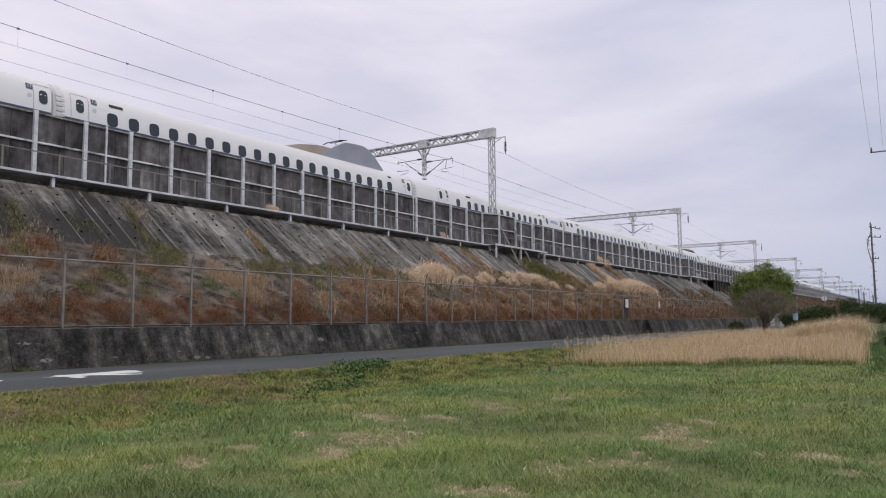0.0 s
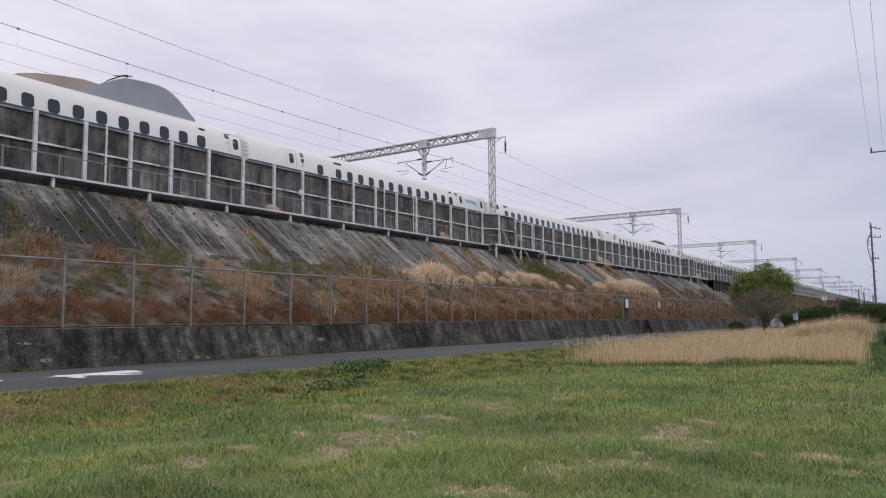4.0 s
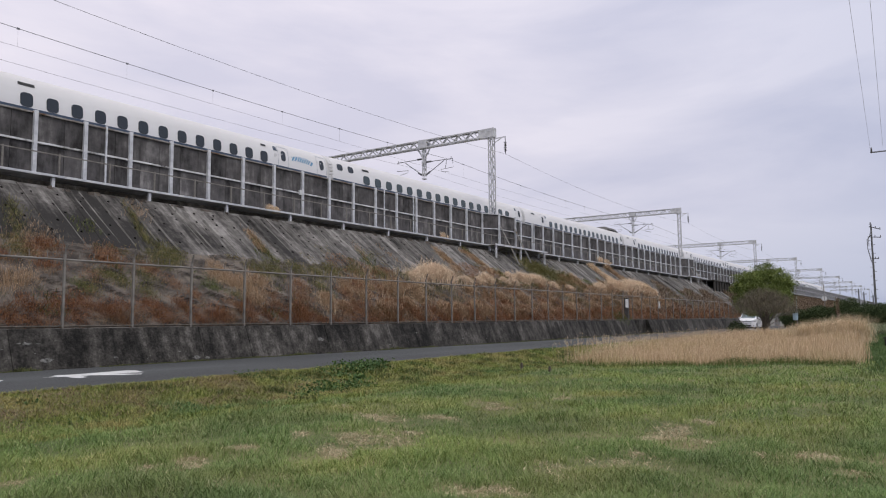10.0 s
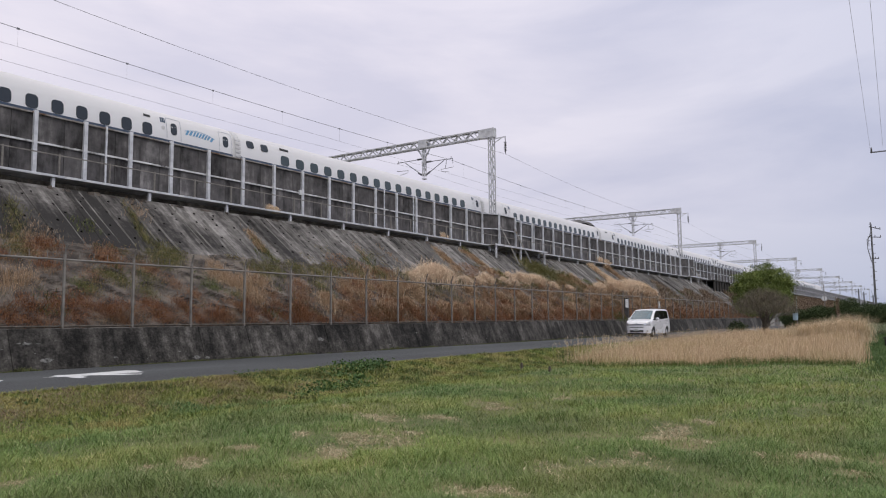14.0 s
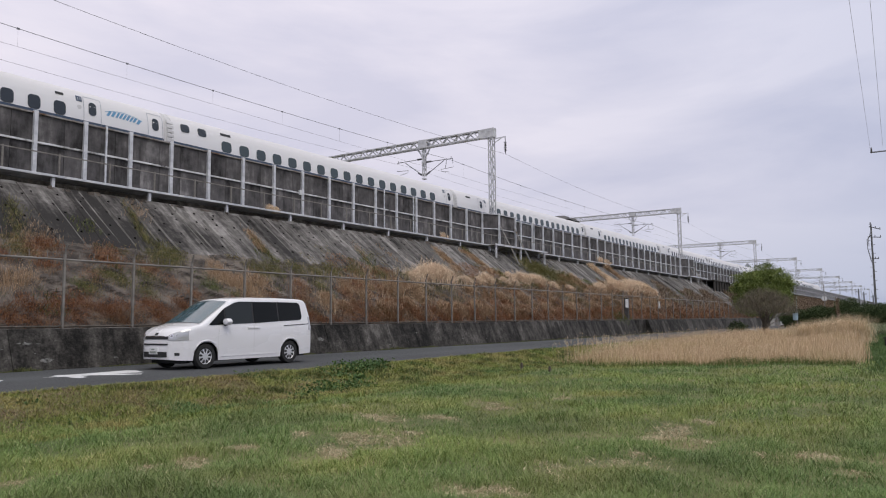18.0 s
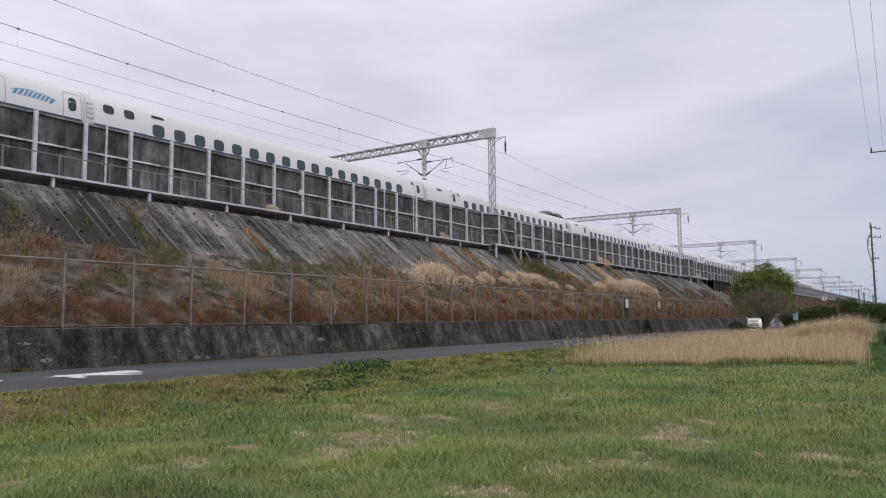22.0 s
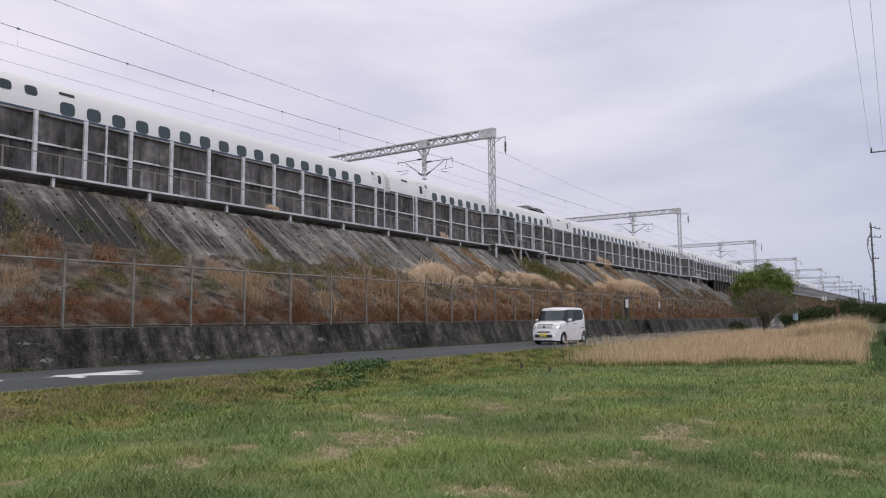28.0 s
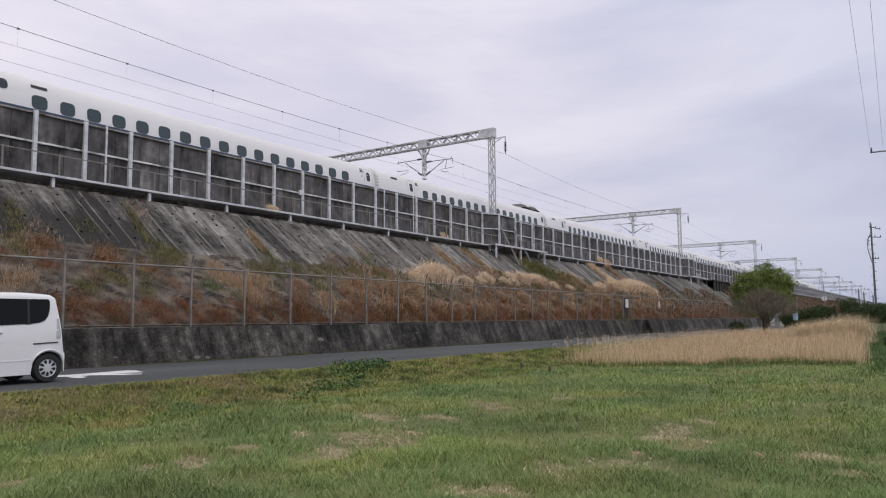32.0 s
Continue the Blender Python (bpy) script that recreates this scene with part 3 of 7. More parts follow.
def side_y(z):
    for (y0, z0), (y1, z1) in zip(SEC[:10], SEC[1:11]):
        if z0 <= z <= z1:
            return y0 + (y1 - y0) * (z - z0) / (z1 - z0)
    return -1.5


def round_rect(w, h, r, n=4):
    out = []
    for cx, cz, a0 in ((w / 2 - r, h / 2 - r, 0), (-w / 2 + r, h / 2 - r, 90), (-w / 2 + r, -h / 2 + r, 180), (w / 2 - r, -h / 2 + r, 270)):
        for i in range(n + 1):
            a = radians(a0 + 90 * i / n)
            out.append((cx + r * math.cos(a), cz + r * math.sin(a)))
    return out


def pane(w, h, r, z, depth=0.012):
    """A rounded pane that follows the car side at height z, standing a little proud of it."""
    return Geo().prism(round_rect(w, h, r), -0.006, 0.006, put=lambda x, y, q: (x, side_y(z + q) - depth + y, z + q))


def strip_frame(w, h, r, t, z, depth=0.006):
    g = Geo()
    o, i = round_rect(w, h, r), round_rect(w - 2 * t, h - 2 * t, max(r - t, 0.01))

    def finer(ring):
        """Long edges get points in between, so that the frame hugs the curved side."""
        out = []
        for (xa, za), (xb, zb) in zip(ring, ring[1:] + ring[:1]):
            k = 14 if abs(za - zb) > 0.5 else 1
            out += [(xa + (xb - xa) * m / k, za + (zb - za) * m / k) for m in range(k)]
        return out

    o, i = finer(o), finer(i)
    n = len(o)
    v = [(x, side_y(z + q) - depth, z + q) for x, q in o + i]
    return g.add(v, [(a, (a + 1) % n, (a + 1) % n + n, a + n) for a in range(n)])


ME_WING = pane(0.63, 0.56, 0.17, 2.38).mesh("window", M_GREENGLASS)
ME_WIN = pane(0.50, 0.58, 0.16, 2.38).mesh("window", M_GLASS)
ME_WINS = pane(0.50, 0.40, 0.13, 2.83).mesh("small_window", M_GLASS)
ME_DWIN = pane(0.34, 0.58, 0.15, 2.65).mesh("door_window", M_GLASS)
ME_VENT = pane(0.66, 0.13, 0.01, 3.02).mesh("vent", M_DARK)
ME_VENTS = pane(0.34, 0.11, 0.01, 3.02).mesh("vent", M_DARK)
ME_DOOR = strip_frame(0.80, 2.02, 0.08, 0.022, 2.15, 0.012).mesh("door_seam", M_GREYCOV)
ME_ICON = pane(0.18, 0.18, 0.085, 2.40, 0.008).mesh("icon_disc", M_GANG)
ME_BADGE2 = pane(0.24, 0.22, 0.01, 2.66).mesh("icon_badge", M_BLUE)
ME_BADGE = pane(0.26, 0.24, 0.01, 2.99).mesh("number_badge", M_BLUE)
g = Geo()
for x0 in (0.22,):
    v = [(x, y, z) for x in (x0, 24.78) for y, z in SEC]
    n = len(SEC)
    g.add(v, [(i, i + 1, i + 1 + n, i + n) for i in range(n - 1)] + [tuple(range(n)), tuple(range(2 * n - 1, n - 1, -1)), (0, n, 2 * n - 1, n - 1)])
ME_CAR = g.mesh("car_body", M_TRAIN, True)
g = Geo()
n = len(SEC)
g.sheet([[(x, y * s, (z - 1.8) * s + 1.8) for y, z in SEC] for x, s in ((-0.24, 0.955), (-0.14, 0.975), (-0.12, 0.992), (0.24, 0.992), (0.26, 0.955))])
for k in range(11):
    z = 0.7 + k * 0.215
    for sgn in (1, -1):
        g.add([(x, sgn * (side_y(q) * 0.99 - o), q) for x in (-0.115, 0.235) for q, o in ((z, 0.0), (z + 0.03, 0.03), (z + 0.15, 0.03), (z + 0.18, 0.0))], [(0, 1, 5, 4), (1, 2, 6, 5), (2, 3, 7, 6)])
ME_GANG = g.mesh("gangway_cover", M_GANG, True)
g = Geo()
z0, z1 = 1.80, 2.075
g.add([(x, side_y(z) - 0.006, z) for x in (0.23, 24.77) for z in (z0, z1)], [(0, 1, 3, 2)])
ME_STRIPE = g.mesh("blue_stripe", M_BLUE)
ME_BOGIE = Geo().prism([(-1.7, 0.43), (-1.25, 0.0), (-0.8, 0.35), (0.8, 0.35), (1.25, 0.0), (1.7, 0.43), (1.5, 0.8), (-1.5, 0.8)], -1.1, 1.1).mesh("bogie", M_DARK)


def text_mesh(body, size, name):
    cu = bpy.data.curves.new(name, "FONT")
    cu.body, cu.size, cu.align_x, cu.align_y = body, size, "CENTER", "CENTER"
    tmp = bpy.data.objects.new(name, cu)
    me = bpy.data.meshes.new_from_object(tmp)
    bpy.data.objects.remove(tmp)
    me.transform(Matrix.Rotation(radians(90), 4, "X"))
    me.materials.clear()
    me.materials.append(M_PAINT_W)
    return me


def put(name, me, parent, x, y=0.0, z=0.0):
    ob = new(name, me)
    ob.parent, ob.location = parent, (x, y, z)
    return ob


def train_car(number, x0):
    """One 25 m car; its windows and doors stand on it as parts. x0 is its leading end."""
    car = part("train_car", ME_CAR, None, train)
    car.location = (x0, 0, 0)
    put("blue_stripe", ME_STRIPE, car, 0)
    put("bogie", ME_BOGIE, car, 3.6)
    put("bogie", ME_BOGIE, car, 21.4)
    if number > 1:
        put("gangway_cover", ME_GANG, car, 25.08)
    doors, badges, vents, wins, small = [0.98, 24.44], [1.63, 23.9], [2.68, 22.38], [], []
    if number == 11:
        doors, badges, vents = [3.43, 21.26, 24.33], [4.3, 20.68], [7.36, 19.85]
        wins = [5.75] + [7.35 + 1.04 * i for i in range(13)]
    elif number == 10:
        doors, badges, vents, small = [24.24], [23.63], [3.46], [0.97, 1.97]
        wins = [3.45 + 1.16 * i for i in range(17)]
    elif number in (9, 8):
        doors, badges, vents = [3.9, 24.38], [4.62], [2.05]
        wins = [5.57 + 1.16 * i for i in range(16)]
    else:
        wins = [2.46 + 1.0432 * i for i in range(20)] if number % 2 == 0 else [5.6 + 1.04 * i for i in range(17)]
        if number % 2:
            doors, badges, vents = [3.98, 24.44], [4.72, 23.9], [2.1, 22.38]
    for x in wins:
        put("window", ME_WING if number in (8, 9, 10) else ME_WIN, car, x)
    for x in small:
        put("small_window", ME_WINS, car, x)
    for x in doors:
        put("door", ME_DOOR, car, x)
        put("door_window", ME_DWIN, car, x)
    for x in vents:
        put("vent", ME_VENTS if x > 18 else ME_VENT, car, x)
    for x in badges:
        put("number_badge", ME_BADGE, car, x)
        twin = number == 11 and x < 5
        put("icon_disc", ME_ICON, car, x, 0.0 if twin else side_y(2.62) - side_y(2.40), 0.0 if twin else 0.22)
        if twin:
            put("icon_badge", ME_BADGE2, car, x)
        if 8 <= number <= 13:
            me = text_mesh(str(number), 0.2, "car_number")
            for v in me.vertices:
                v.co.y = side_y(2.99 + v.co.z) - 0.022
            put("car_number", me, car, x, 0.0, 2.99)
    if number == 11:
        # slanted strokes of the painted emblem under a thin arc
        g = Geo()
        for a, w, z0, z1 in ((21.80, 0.14, 2.53, 2.76), (22.04, 0.14, 2.54, 2.78), (22.28, 0.30, 2.54, 2.78), (22.65, 0.30, 2.53, 2.76), (23.02, 0.30, 2.51, 2.73), (23.40, 0.16, 2.47, 2.68)):
            bars = ((0.0, 1.0),) if w < 0.2 else ((0.0, 0.36), (0.60, 1.0))
            for lo, hi in bars:
                poly = [(a + w * lo, z0), (a + w * hi, z0 - 0.01), (a + w * hi + 0.16, z1 - 0.01), (a + w * lo + 0.16, z1)]
                g.add([(22.68 + (x - 22.68) * 0.9, side_y(z) - 0.012, z) for x, z in poly], [(0, 1, 2, 3)])
        arc = [(21.75 + 2.0 * k / 10, 2.60 + 0.23 * math.sin(math.pi * (0.12 + 0.8 * k / 10)) - 0.04 * k / 10) for k in range(11)]
        for (xa, za), (xb, zb) in zip(arc, arc[1:]):
            g.add([(22.68 + (x - 22.68) * 0.9, side_y(z) - 0.014, z) for x, z in ((xa, za), (xb, zb), (xb, zb + 0.022), (xa, za + 0.022))], [(0, 1, 2, 3)])
        part("emblem", g, M_LOGO, car, "pale blue painted emblem of slanted strokes")
    if number in (12, 5):
        # roof fairing and wind shield of the current collector, turned about on the rear unit
        def along(x):
            return x if number == 12 else 28.85 - x
        g = Geo()
        prof = [(13.6, 3.45, 0.9), (13.9, 3.66, 1.0), (14.64, 3.86, 1.0), (15.6, 4.02, 1.0), (16.6, 4.13, 1.0), (17.25, 4.11, 1.0), (17.9, 3.86, 1.0), (18.6, 3.5, 1.0)]
        g.sheet([[(x, y * w, z - 0.05 * (1 - (1 - abs(y)) * 4) if 0.75 < abs(y) < 1 else z if abs(y) < 1 else 3.3) for y in (-1, -0.97, -0.85, -0.4, 0, 0.4, 0.85, 0.97, 1)] for x, z, w in prof])
        g.v = [(along(x), y, z) for x, y, z in g.v]
        if number == 12:
            part("roof_fairing", g, M_TANCOV, car, "dusty tan roof fairing", True)
        out = [(16.3, 3.55), (16.9, 3.86), (17.64, 4.24), (18.18, 4.52), (18.6, 4.68), (19.0, 4.72), (19.6, 4.76), (20.19, 4.78), (20.5, 4.75), (20.8, 4.68), (21.1, 4.54), (21.42, 4.35), (21.9, 3.98), (22.39, 3.62)]
        for y0 in (-1.0, 0.94):
            part("wind_shield", Geo().prism([(along(x), z if number == 12 else 3.4 + (z - 3.4) * 0.6) for x, z in out + [(22.5, 3.2), (16.0, 3.2)]], y0, y0 + 0.06), M_GREYCOV, car, "grey curved wind shield on the roof")
            part("shield_edge", Geo().tube([(along(x), y0 + 0.03, z if number == 12 else 3.4 + (z - 3.4) * 0.6) for x, z in out[2:-1]], 0.045, 6), M_GANG, car)
        if number == 5:
            return
        g = Geo().bar((20.2, 0, 3.6), (19.6, 0, 4.3), 0.05).bar((19.6, 0, 4.3), (18.7, 0, 4.86), 0.035)
        g.v = [(along(x), y, z) for x, y, z in g.v]
        part("collector_arm", g, M_DARK, car)
        g = Geo().tube([(18.7, -0.95, 4.84), (18.7, -0.6, 4.92), (18.7, 0.6, 4.92), (18.7, 0.95, 4.84)], 0.03, 6).tube([(18.95, -0.6, 4.93), (18.95, 0.6, 4.93)], 0.025, 6)
        g.bar((18.2, -0.7, 4.74), (19.1, -0.66, 4.98), 0.06, 0.04)
        g.v = [(along(x), y, z) for x, y, z in g.v]
        part("collector_head", g, M_DARK, car, "black current collector head")
    if number in (9, 4):
        g = Geo()
        for a, b in ((21.45, 23.5), (23.75, 25.0)) if number == 9 else ((20.9, 22.1), (22.3, 23.5)):
            g.sheet([[(x, y, 3.50 + (0.50 * math.sin(math.pi * min(max((x - a) / (b - a), 0.0), 1.0)) + 0.02) * (1 - (y / 1.2) ** 4)) for y in (-1.15, -0.9, -0.5, 0, 0.5, 0.9, 1.15)]
                     for x in [a + (b - a) * i / 8 for i in range(9)]])
        part("roof_hood", g, M_HOOD, car, "dark grey roof hoods", True)


def nose_car(number, x0, ahead):
    """An end car with a long sloping nose."""
    g = Geo()
    rows = []
    for i in range(15):
        s = i / 14
        k = math.sin(s * math.pi / 2) ** 0.6
        rows.append([(10.5 * s, y * (0.12 + 0.88 * k), 0.3 + (z - 0.25) * (0.12 + 0.88 * k ** 1.7)) for y, z in SEC])
    rows.append([(24.65, y, z) for y, z in SEC])
    g.sheet(rows)
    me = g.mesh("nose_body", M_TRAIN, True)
    ob = part("train_nose_car", me, None, train)
    ob.location = (x0, 0, 0) if ahead else (x0 + 25, 0, 0)
    if not ahead:
        ob.rotation_euler = (0, 0, math.pi)
    return ob


for number in range(13, 1, -1):
    train_car(number, (10 - number) * 25.0)
for number in (15, 14):
    train_car(number, (10 - number) * 25.0)
nose_car(16, -150.0, True)
nose_car(1, 225.0, False)

# ---------------- track bed and rails ----------------
trackbed = whole("track_bed", Geo().box(LINE_A, LINE_B, 28.6, 38.4, 6.0, 7.55), M_WALL, "concrete track bed behind the noise barrier", "track bed", kind="structure")
rails = empty("railway_track", "steel rails on the concrete track bed", "railway track", kind="structure")
for y in (31.08 - 0.72, 31.08 + 0.72, 35.4 - 0.72, 35.4 + 0.72):
    part("rail", Geo().box(LINE_A, LINE_B, y - 0.035, y + 0.035, 7.55, 7.75), M_RUSTY, rails)

# ---------------- noise barrier ----------------
barrier = empty("noise_barrier", "dark weathered noise barrier with pale steel posts and rails", "noise barrier", kind="structure")
B0, PITCH, TOPZ, MIDZ, LOWZ = 13.55, 2.0, 8.95, 7.88, 6.70
ME_BPOST = Geo().box(-0.07, 0.07, -0.10, 0.02, LOWZ - 0.12, TOPZ + 0.05).mesh("post", M_GALV)
rs = random.Random(5)
SEAMS = ((0.0, 0.53, 1.0), (0.0, 0.60, 1.0), (0.0, 0.27, 0.74, 1.0), (0.0, 0.46, 1.0), (0.0, 0.36, 0.68, 1.0))
ME_SHEET = {}


def sheet_mesh(w, low):
    """A thin pressed sheet of the barrier, w wide, of the lower or the upper tier."""
    key = (round(w, 3), low)
    if key not in ME_SHEET:
        z0, z1 = (LOWZ - 0.2, MIDZ - 0.005) if low else (MIDZ + 0.003, TOPZ - 0.045)
        g = Geo().box(0.009, w - 0.009, 0.05, 0.10, z0, z1)
        g.box(w - 0.05, w - 0.012, 0.043, 0.05, z0 + 0.01, z1 - 0.01)
        ME_SHEET[key] = g.mesh("panel", M_PANEL)
    return ME_SHEET[key]


NEAR_POSTS = (13.68, 15.58, 17.5, 19.42, 21.38, 23.36, 25.33, 27.31, 29.34, 31.32, 33.3, 35.34, 37.38, 39.38, 41.36, 43.40, 45.5)


def post_x(i):
    """The bays are nearly two metres each, a little uneven where they were set out by hand."""
    return NEAR_POSTS[i] if 0 <= i < 17 else B0 + 0.1 + i * PITCH if i < 0 else B0 + i * PITCH


for i in range(-8, 46):
    x = post_x(i)
    if 45.3 < x < 53:
        continue
    bay_w = post_x(i + 1) - x
    put("post", ME_BPOST, barrier, x, BARRIER_Y)
    cols = rs.choice(SEAMS)
    for low in (True, False):
        for a, b in zip(cols, cols[1:]):
            put("panel", sheet_mesh((b - a) * bay_w, low), barrier, x + a * bay_w, BARRIER_Y + rs.uniform(-0.012, 0.012))
ME_THIN = Geo().box(-0.035, 0.035, -0.06, 0.0, LOWZ - 0.1, TOPZ + 0.06).mesh("thin_post", M_GALV)
for x in (16.45, 34.16, 37.10, 53.9):
    put("thin_post", ME_THIN, barrier, x, BARRIER_Y)
# added black sheet: paints the gaps between the barrier panels as deep shade
part("gap_shade_sheet", Geo().box(B0 - 16, 104, BARRIER_Y + 0.14, BARRIER_Y + 0.17, LOWZ - 0.2, TOPZ - 0.07), M_GAPSHADE, barrier)
RAILS = ((TOPZ, 0.055), (MIDZ, 0.065), (LOWZ, 0.10))
for a, b in ((B0 - 16, 45.55), (53.5, 104)):
    for z, h in RAILS:
        part("rail", Geo().box(a, b, BARRIER_Y - 0.035, BARRIER_Y + 0.045, z - h, z + 0.0), M_RUSTTOP if z == TOPZ else M_SPOTTED if z == MIDZ else M_GALV, barrier)
g, g2 = Geo(), Geo()
x = 105.5
g.box(103.55, LINE_B, BARRIER_Y + 0.05, BARRIER_Y + 0.13, LOWZ - 0.2, TOPZ - 0.06)
while x < 420:
    g2.box(x - 0.04, x + 0.04, BARRIER_Y - 0.05, BARRIER_Y + 0.02, LOWZ - 0.12, TOPZ + 0.05)
    x += PITCH
for z, h in RAILS:
    g2.box(104.0, LINE_B, BARRIER_Y - 0.035, BARRIER_Y + 0.045, z - h, z)
part("far_panels", g, M_PANEL, barrier, kind="stuff")
part("far_posts", g2, M_GALV, barrier, kind="stuff")

# the maintenance ledge outside the barrier, its thin guard rail and its brackets
ledge = empty("maintenance_ledge", "narrow steel maintenance ledge with a thin guard rail", "walkway", kind="structure")
part("deck", Geo().box(-10, LINE_B, 25.9, BARRIER_Y + 0.2, LOWZ - 0.20, LOWZ - 0.12), M_GALV, ledge)
ME_STAN = Geo().box(-0.025, 0.025, -0.025, 0.025, LOWZ - 0.12, 7.36).mesh("stanchion", M_POST)
ME_STUB = Geo().box(-0.06, 0.06, -0.06, 0.06, 5.8, LOWZ - 0.22).mesh("bracket", M_GALV)
for i in range(-6, 40):
    put("stanchion", ME_STAN, ledge, 14.2 + i * 1.96, 25.96)
for i in range(-3, 22):
    put("bracket", ME_STUB, ledge, 14.03 + i * 3.92, 26.05)
part("guard_rail", Geo().box(0, 92, 25.945, 25.975, 7.30, 7.34), M_POST, ledge)


def mast_bay(x):
    """The barrier steps out round a mast and stands on a braced platform."""
    bay = empty("barrier_bay", "barrier stepping out round the mast on a braced steel platform", "noise barrier", (x, BARRIER_Y, 0), "barrier bays")
    low, top = LOWZ - 0.2, TOPZ + 0.02
    plan = [(-2.75, 0.0), (-1.5, -0.66), (-0.25, -0.66), (1.0, -0.66), (1.6, -0.02)]
    for (xa, ya), (xb, yb) in zip(plan, plan[1:]):
        d = Vector((xb - xa, yb - ya, 0)).normalized()
        n = Vector((d.y, -d.x, 0))
        a, b = Vector((xa, ya, 0)) + d * 0.012, Vector((xb, yb, 0)) - d * 0.012
        ring = [a + n * -0.04, b + n * -0.04, b + n * 0.04, a + n * 0.04]
        g = Geo().add([(q.x, q.y, z) for z in (low, top - 0.06) for q in ring], [(0, 1, 2, 3), (4, 7, 6, 5), (0, 4, 5, 1), (1, 5, 6, 2), (2, 6, 7, 3), (3, 7, 4, 0)])
        part("panel", g, M_PANEL, bay)
        for z, h in RAILS:
            part("rail", Geo().bar((xa, ya - 0.09, z - h / 2), (xb, yb - 0.09, z - h / 2), 0.07, h), M_GALV, bay)
    for i in range(5):
        part("panel", Geo().box(1.66 + i * 0.7, 2.34 + i * 0.7, 0.05, 0.13, low, TOPZ - 0.05), M_PANEL, bay)
    for px, py in ((-2.75, -0.05), (-1.5, -0.75), (1.0, -0.75), (1.62, -0.05), (3.25, -0.05)):
        part("post", Geo().box(px - 0.065, px + 0.065, py - 0.06, py + 0.06, low, TOPZ + 0.05), M_GALV, bay)
    for z, h in RAILS:
        part("rail", Geo().box(1.7, 5.15, -0.035, 0.045, z - h, z), M_GALV, bay)
    part("platform", Geo().box(-3.3, 5.0, -1.40, -0.04, LOWZ - 0.19, LOWZ - 0.14), M_RUSTY, bay)
    part("platform_beam", Geo().box(-3.3, 5.0, -1.48, -1.41, LOWZ - 0.21, LOWZ - 0.09), M_GALV, bay)
    for px in (-3.15, 0.55, 4.6):
        part("leg", Geo().box(px - 0.055, px + 0.055, -1.44, -1.33, 5.0, LOWZ - 0.2), M_GALV, bay)
    part("brace", Geo().bar((-1.35, -0.8, 8.03), (-0.6, -1.95, 5.1), 0.08), M_RUSTY, bay)
    part("brace", Geo().bar((0.75, -0.8, 8.1), (1.7, -1.78, 5.3), 0.08), M_RUSTY, bay)
    return bay


bay_a = mast_bay(48.3)
copy_thing(bay_a, pose(98.6, BARRIER_Y, 0))


# ---------------- masts and wires ----------------
def lattice(g, p, q, w, h, pitch, chord=0.05, web=0.035):
    """A four-chord lattice girder from p to q."""
    p, q = Vector(p), Vector(q)
    d = (q - p)
    length = d.length
    d.normalize()
    a = d.cross(Vector((0, 0, 1)))
    a = a.normalized() if a.length > 1e-3 else Vector((1, 0, 0))
    b = a.cross(d).normalized()
    cs = [a * sx * w / 2 + b * sz * h / 2 for sx, sz in ((-1, -1), (1, -1), (1, 1), (-1, 1))]
    for c in cs:
        g.bar(p + c, q + c, chord)
    n = max(2, int(round(length / pitch)))
    for i in range(n):
        s, e = p + d * (length * i / n), p + d * (length * (i + 1) / n)
        for k in range(4):
            c0, c1 = (cs[k], cs[(k + 1) % 4]) if i % 2 else (cs[(k + 1) % 4], cs[k])
            g.bar(s + c0, e + c1, web)
    return g


MAST_X, MAST_PITCH, MAST_Y, BEAM_TOP, BEAM_LOW, FAR_Y = 48.35, 50.2, 27.4, 15.9, 15.2, 45.5
DROP_Y = 33.7


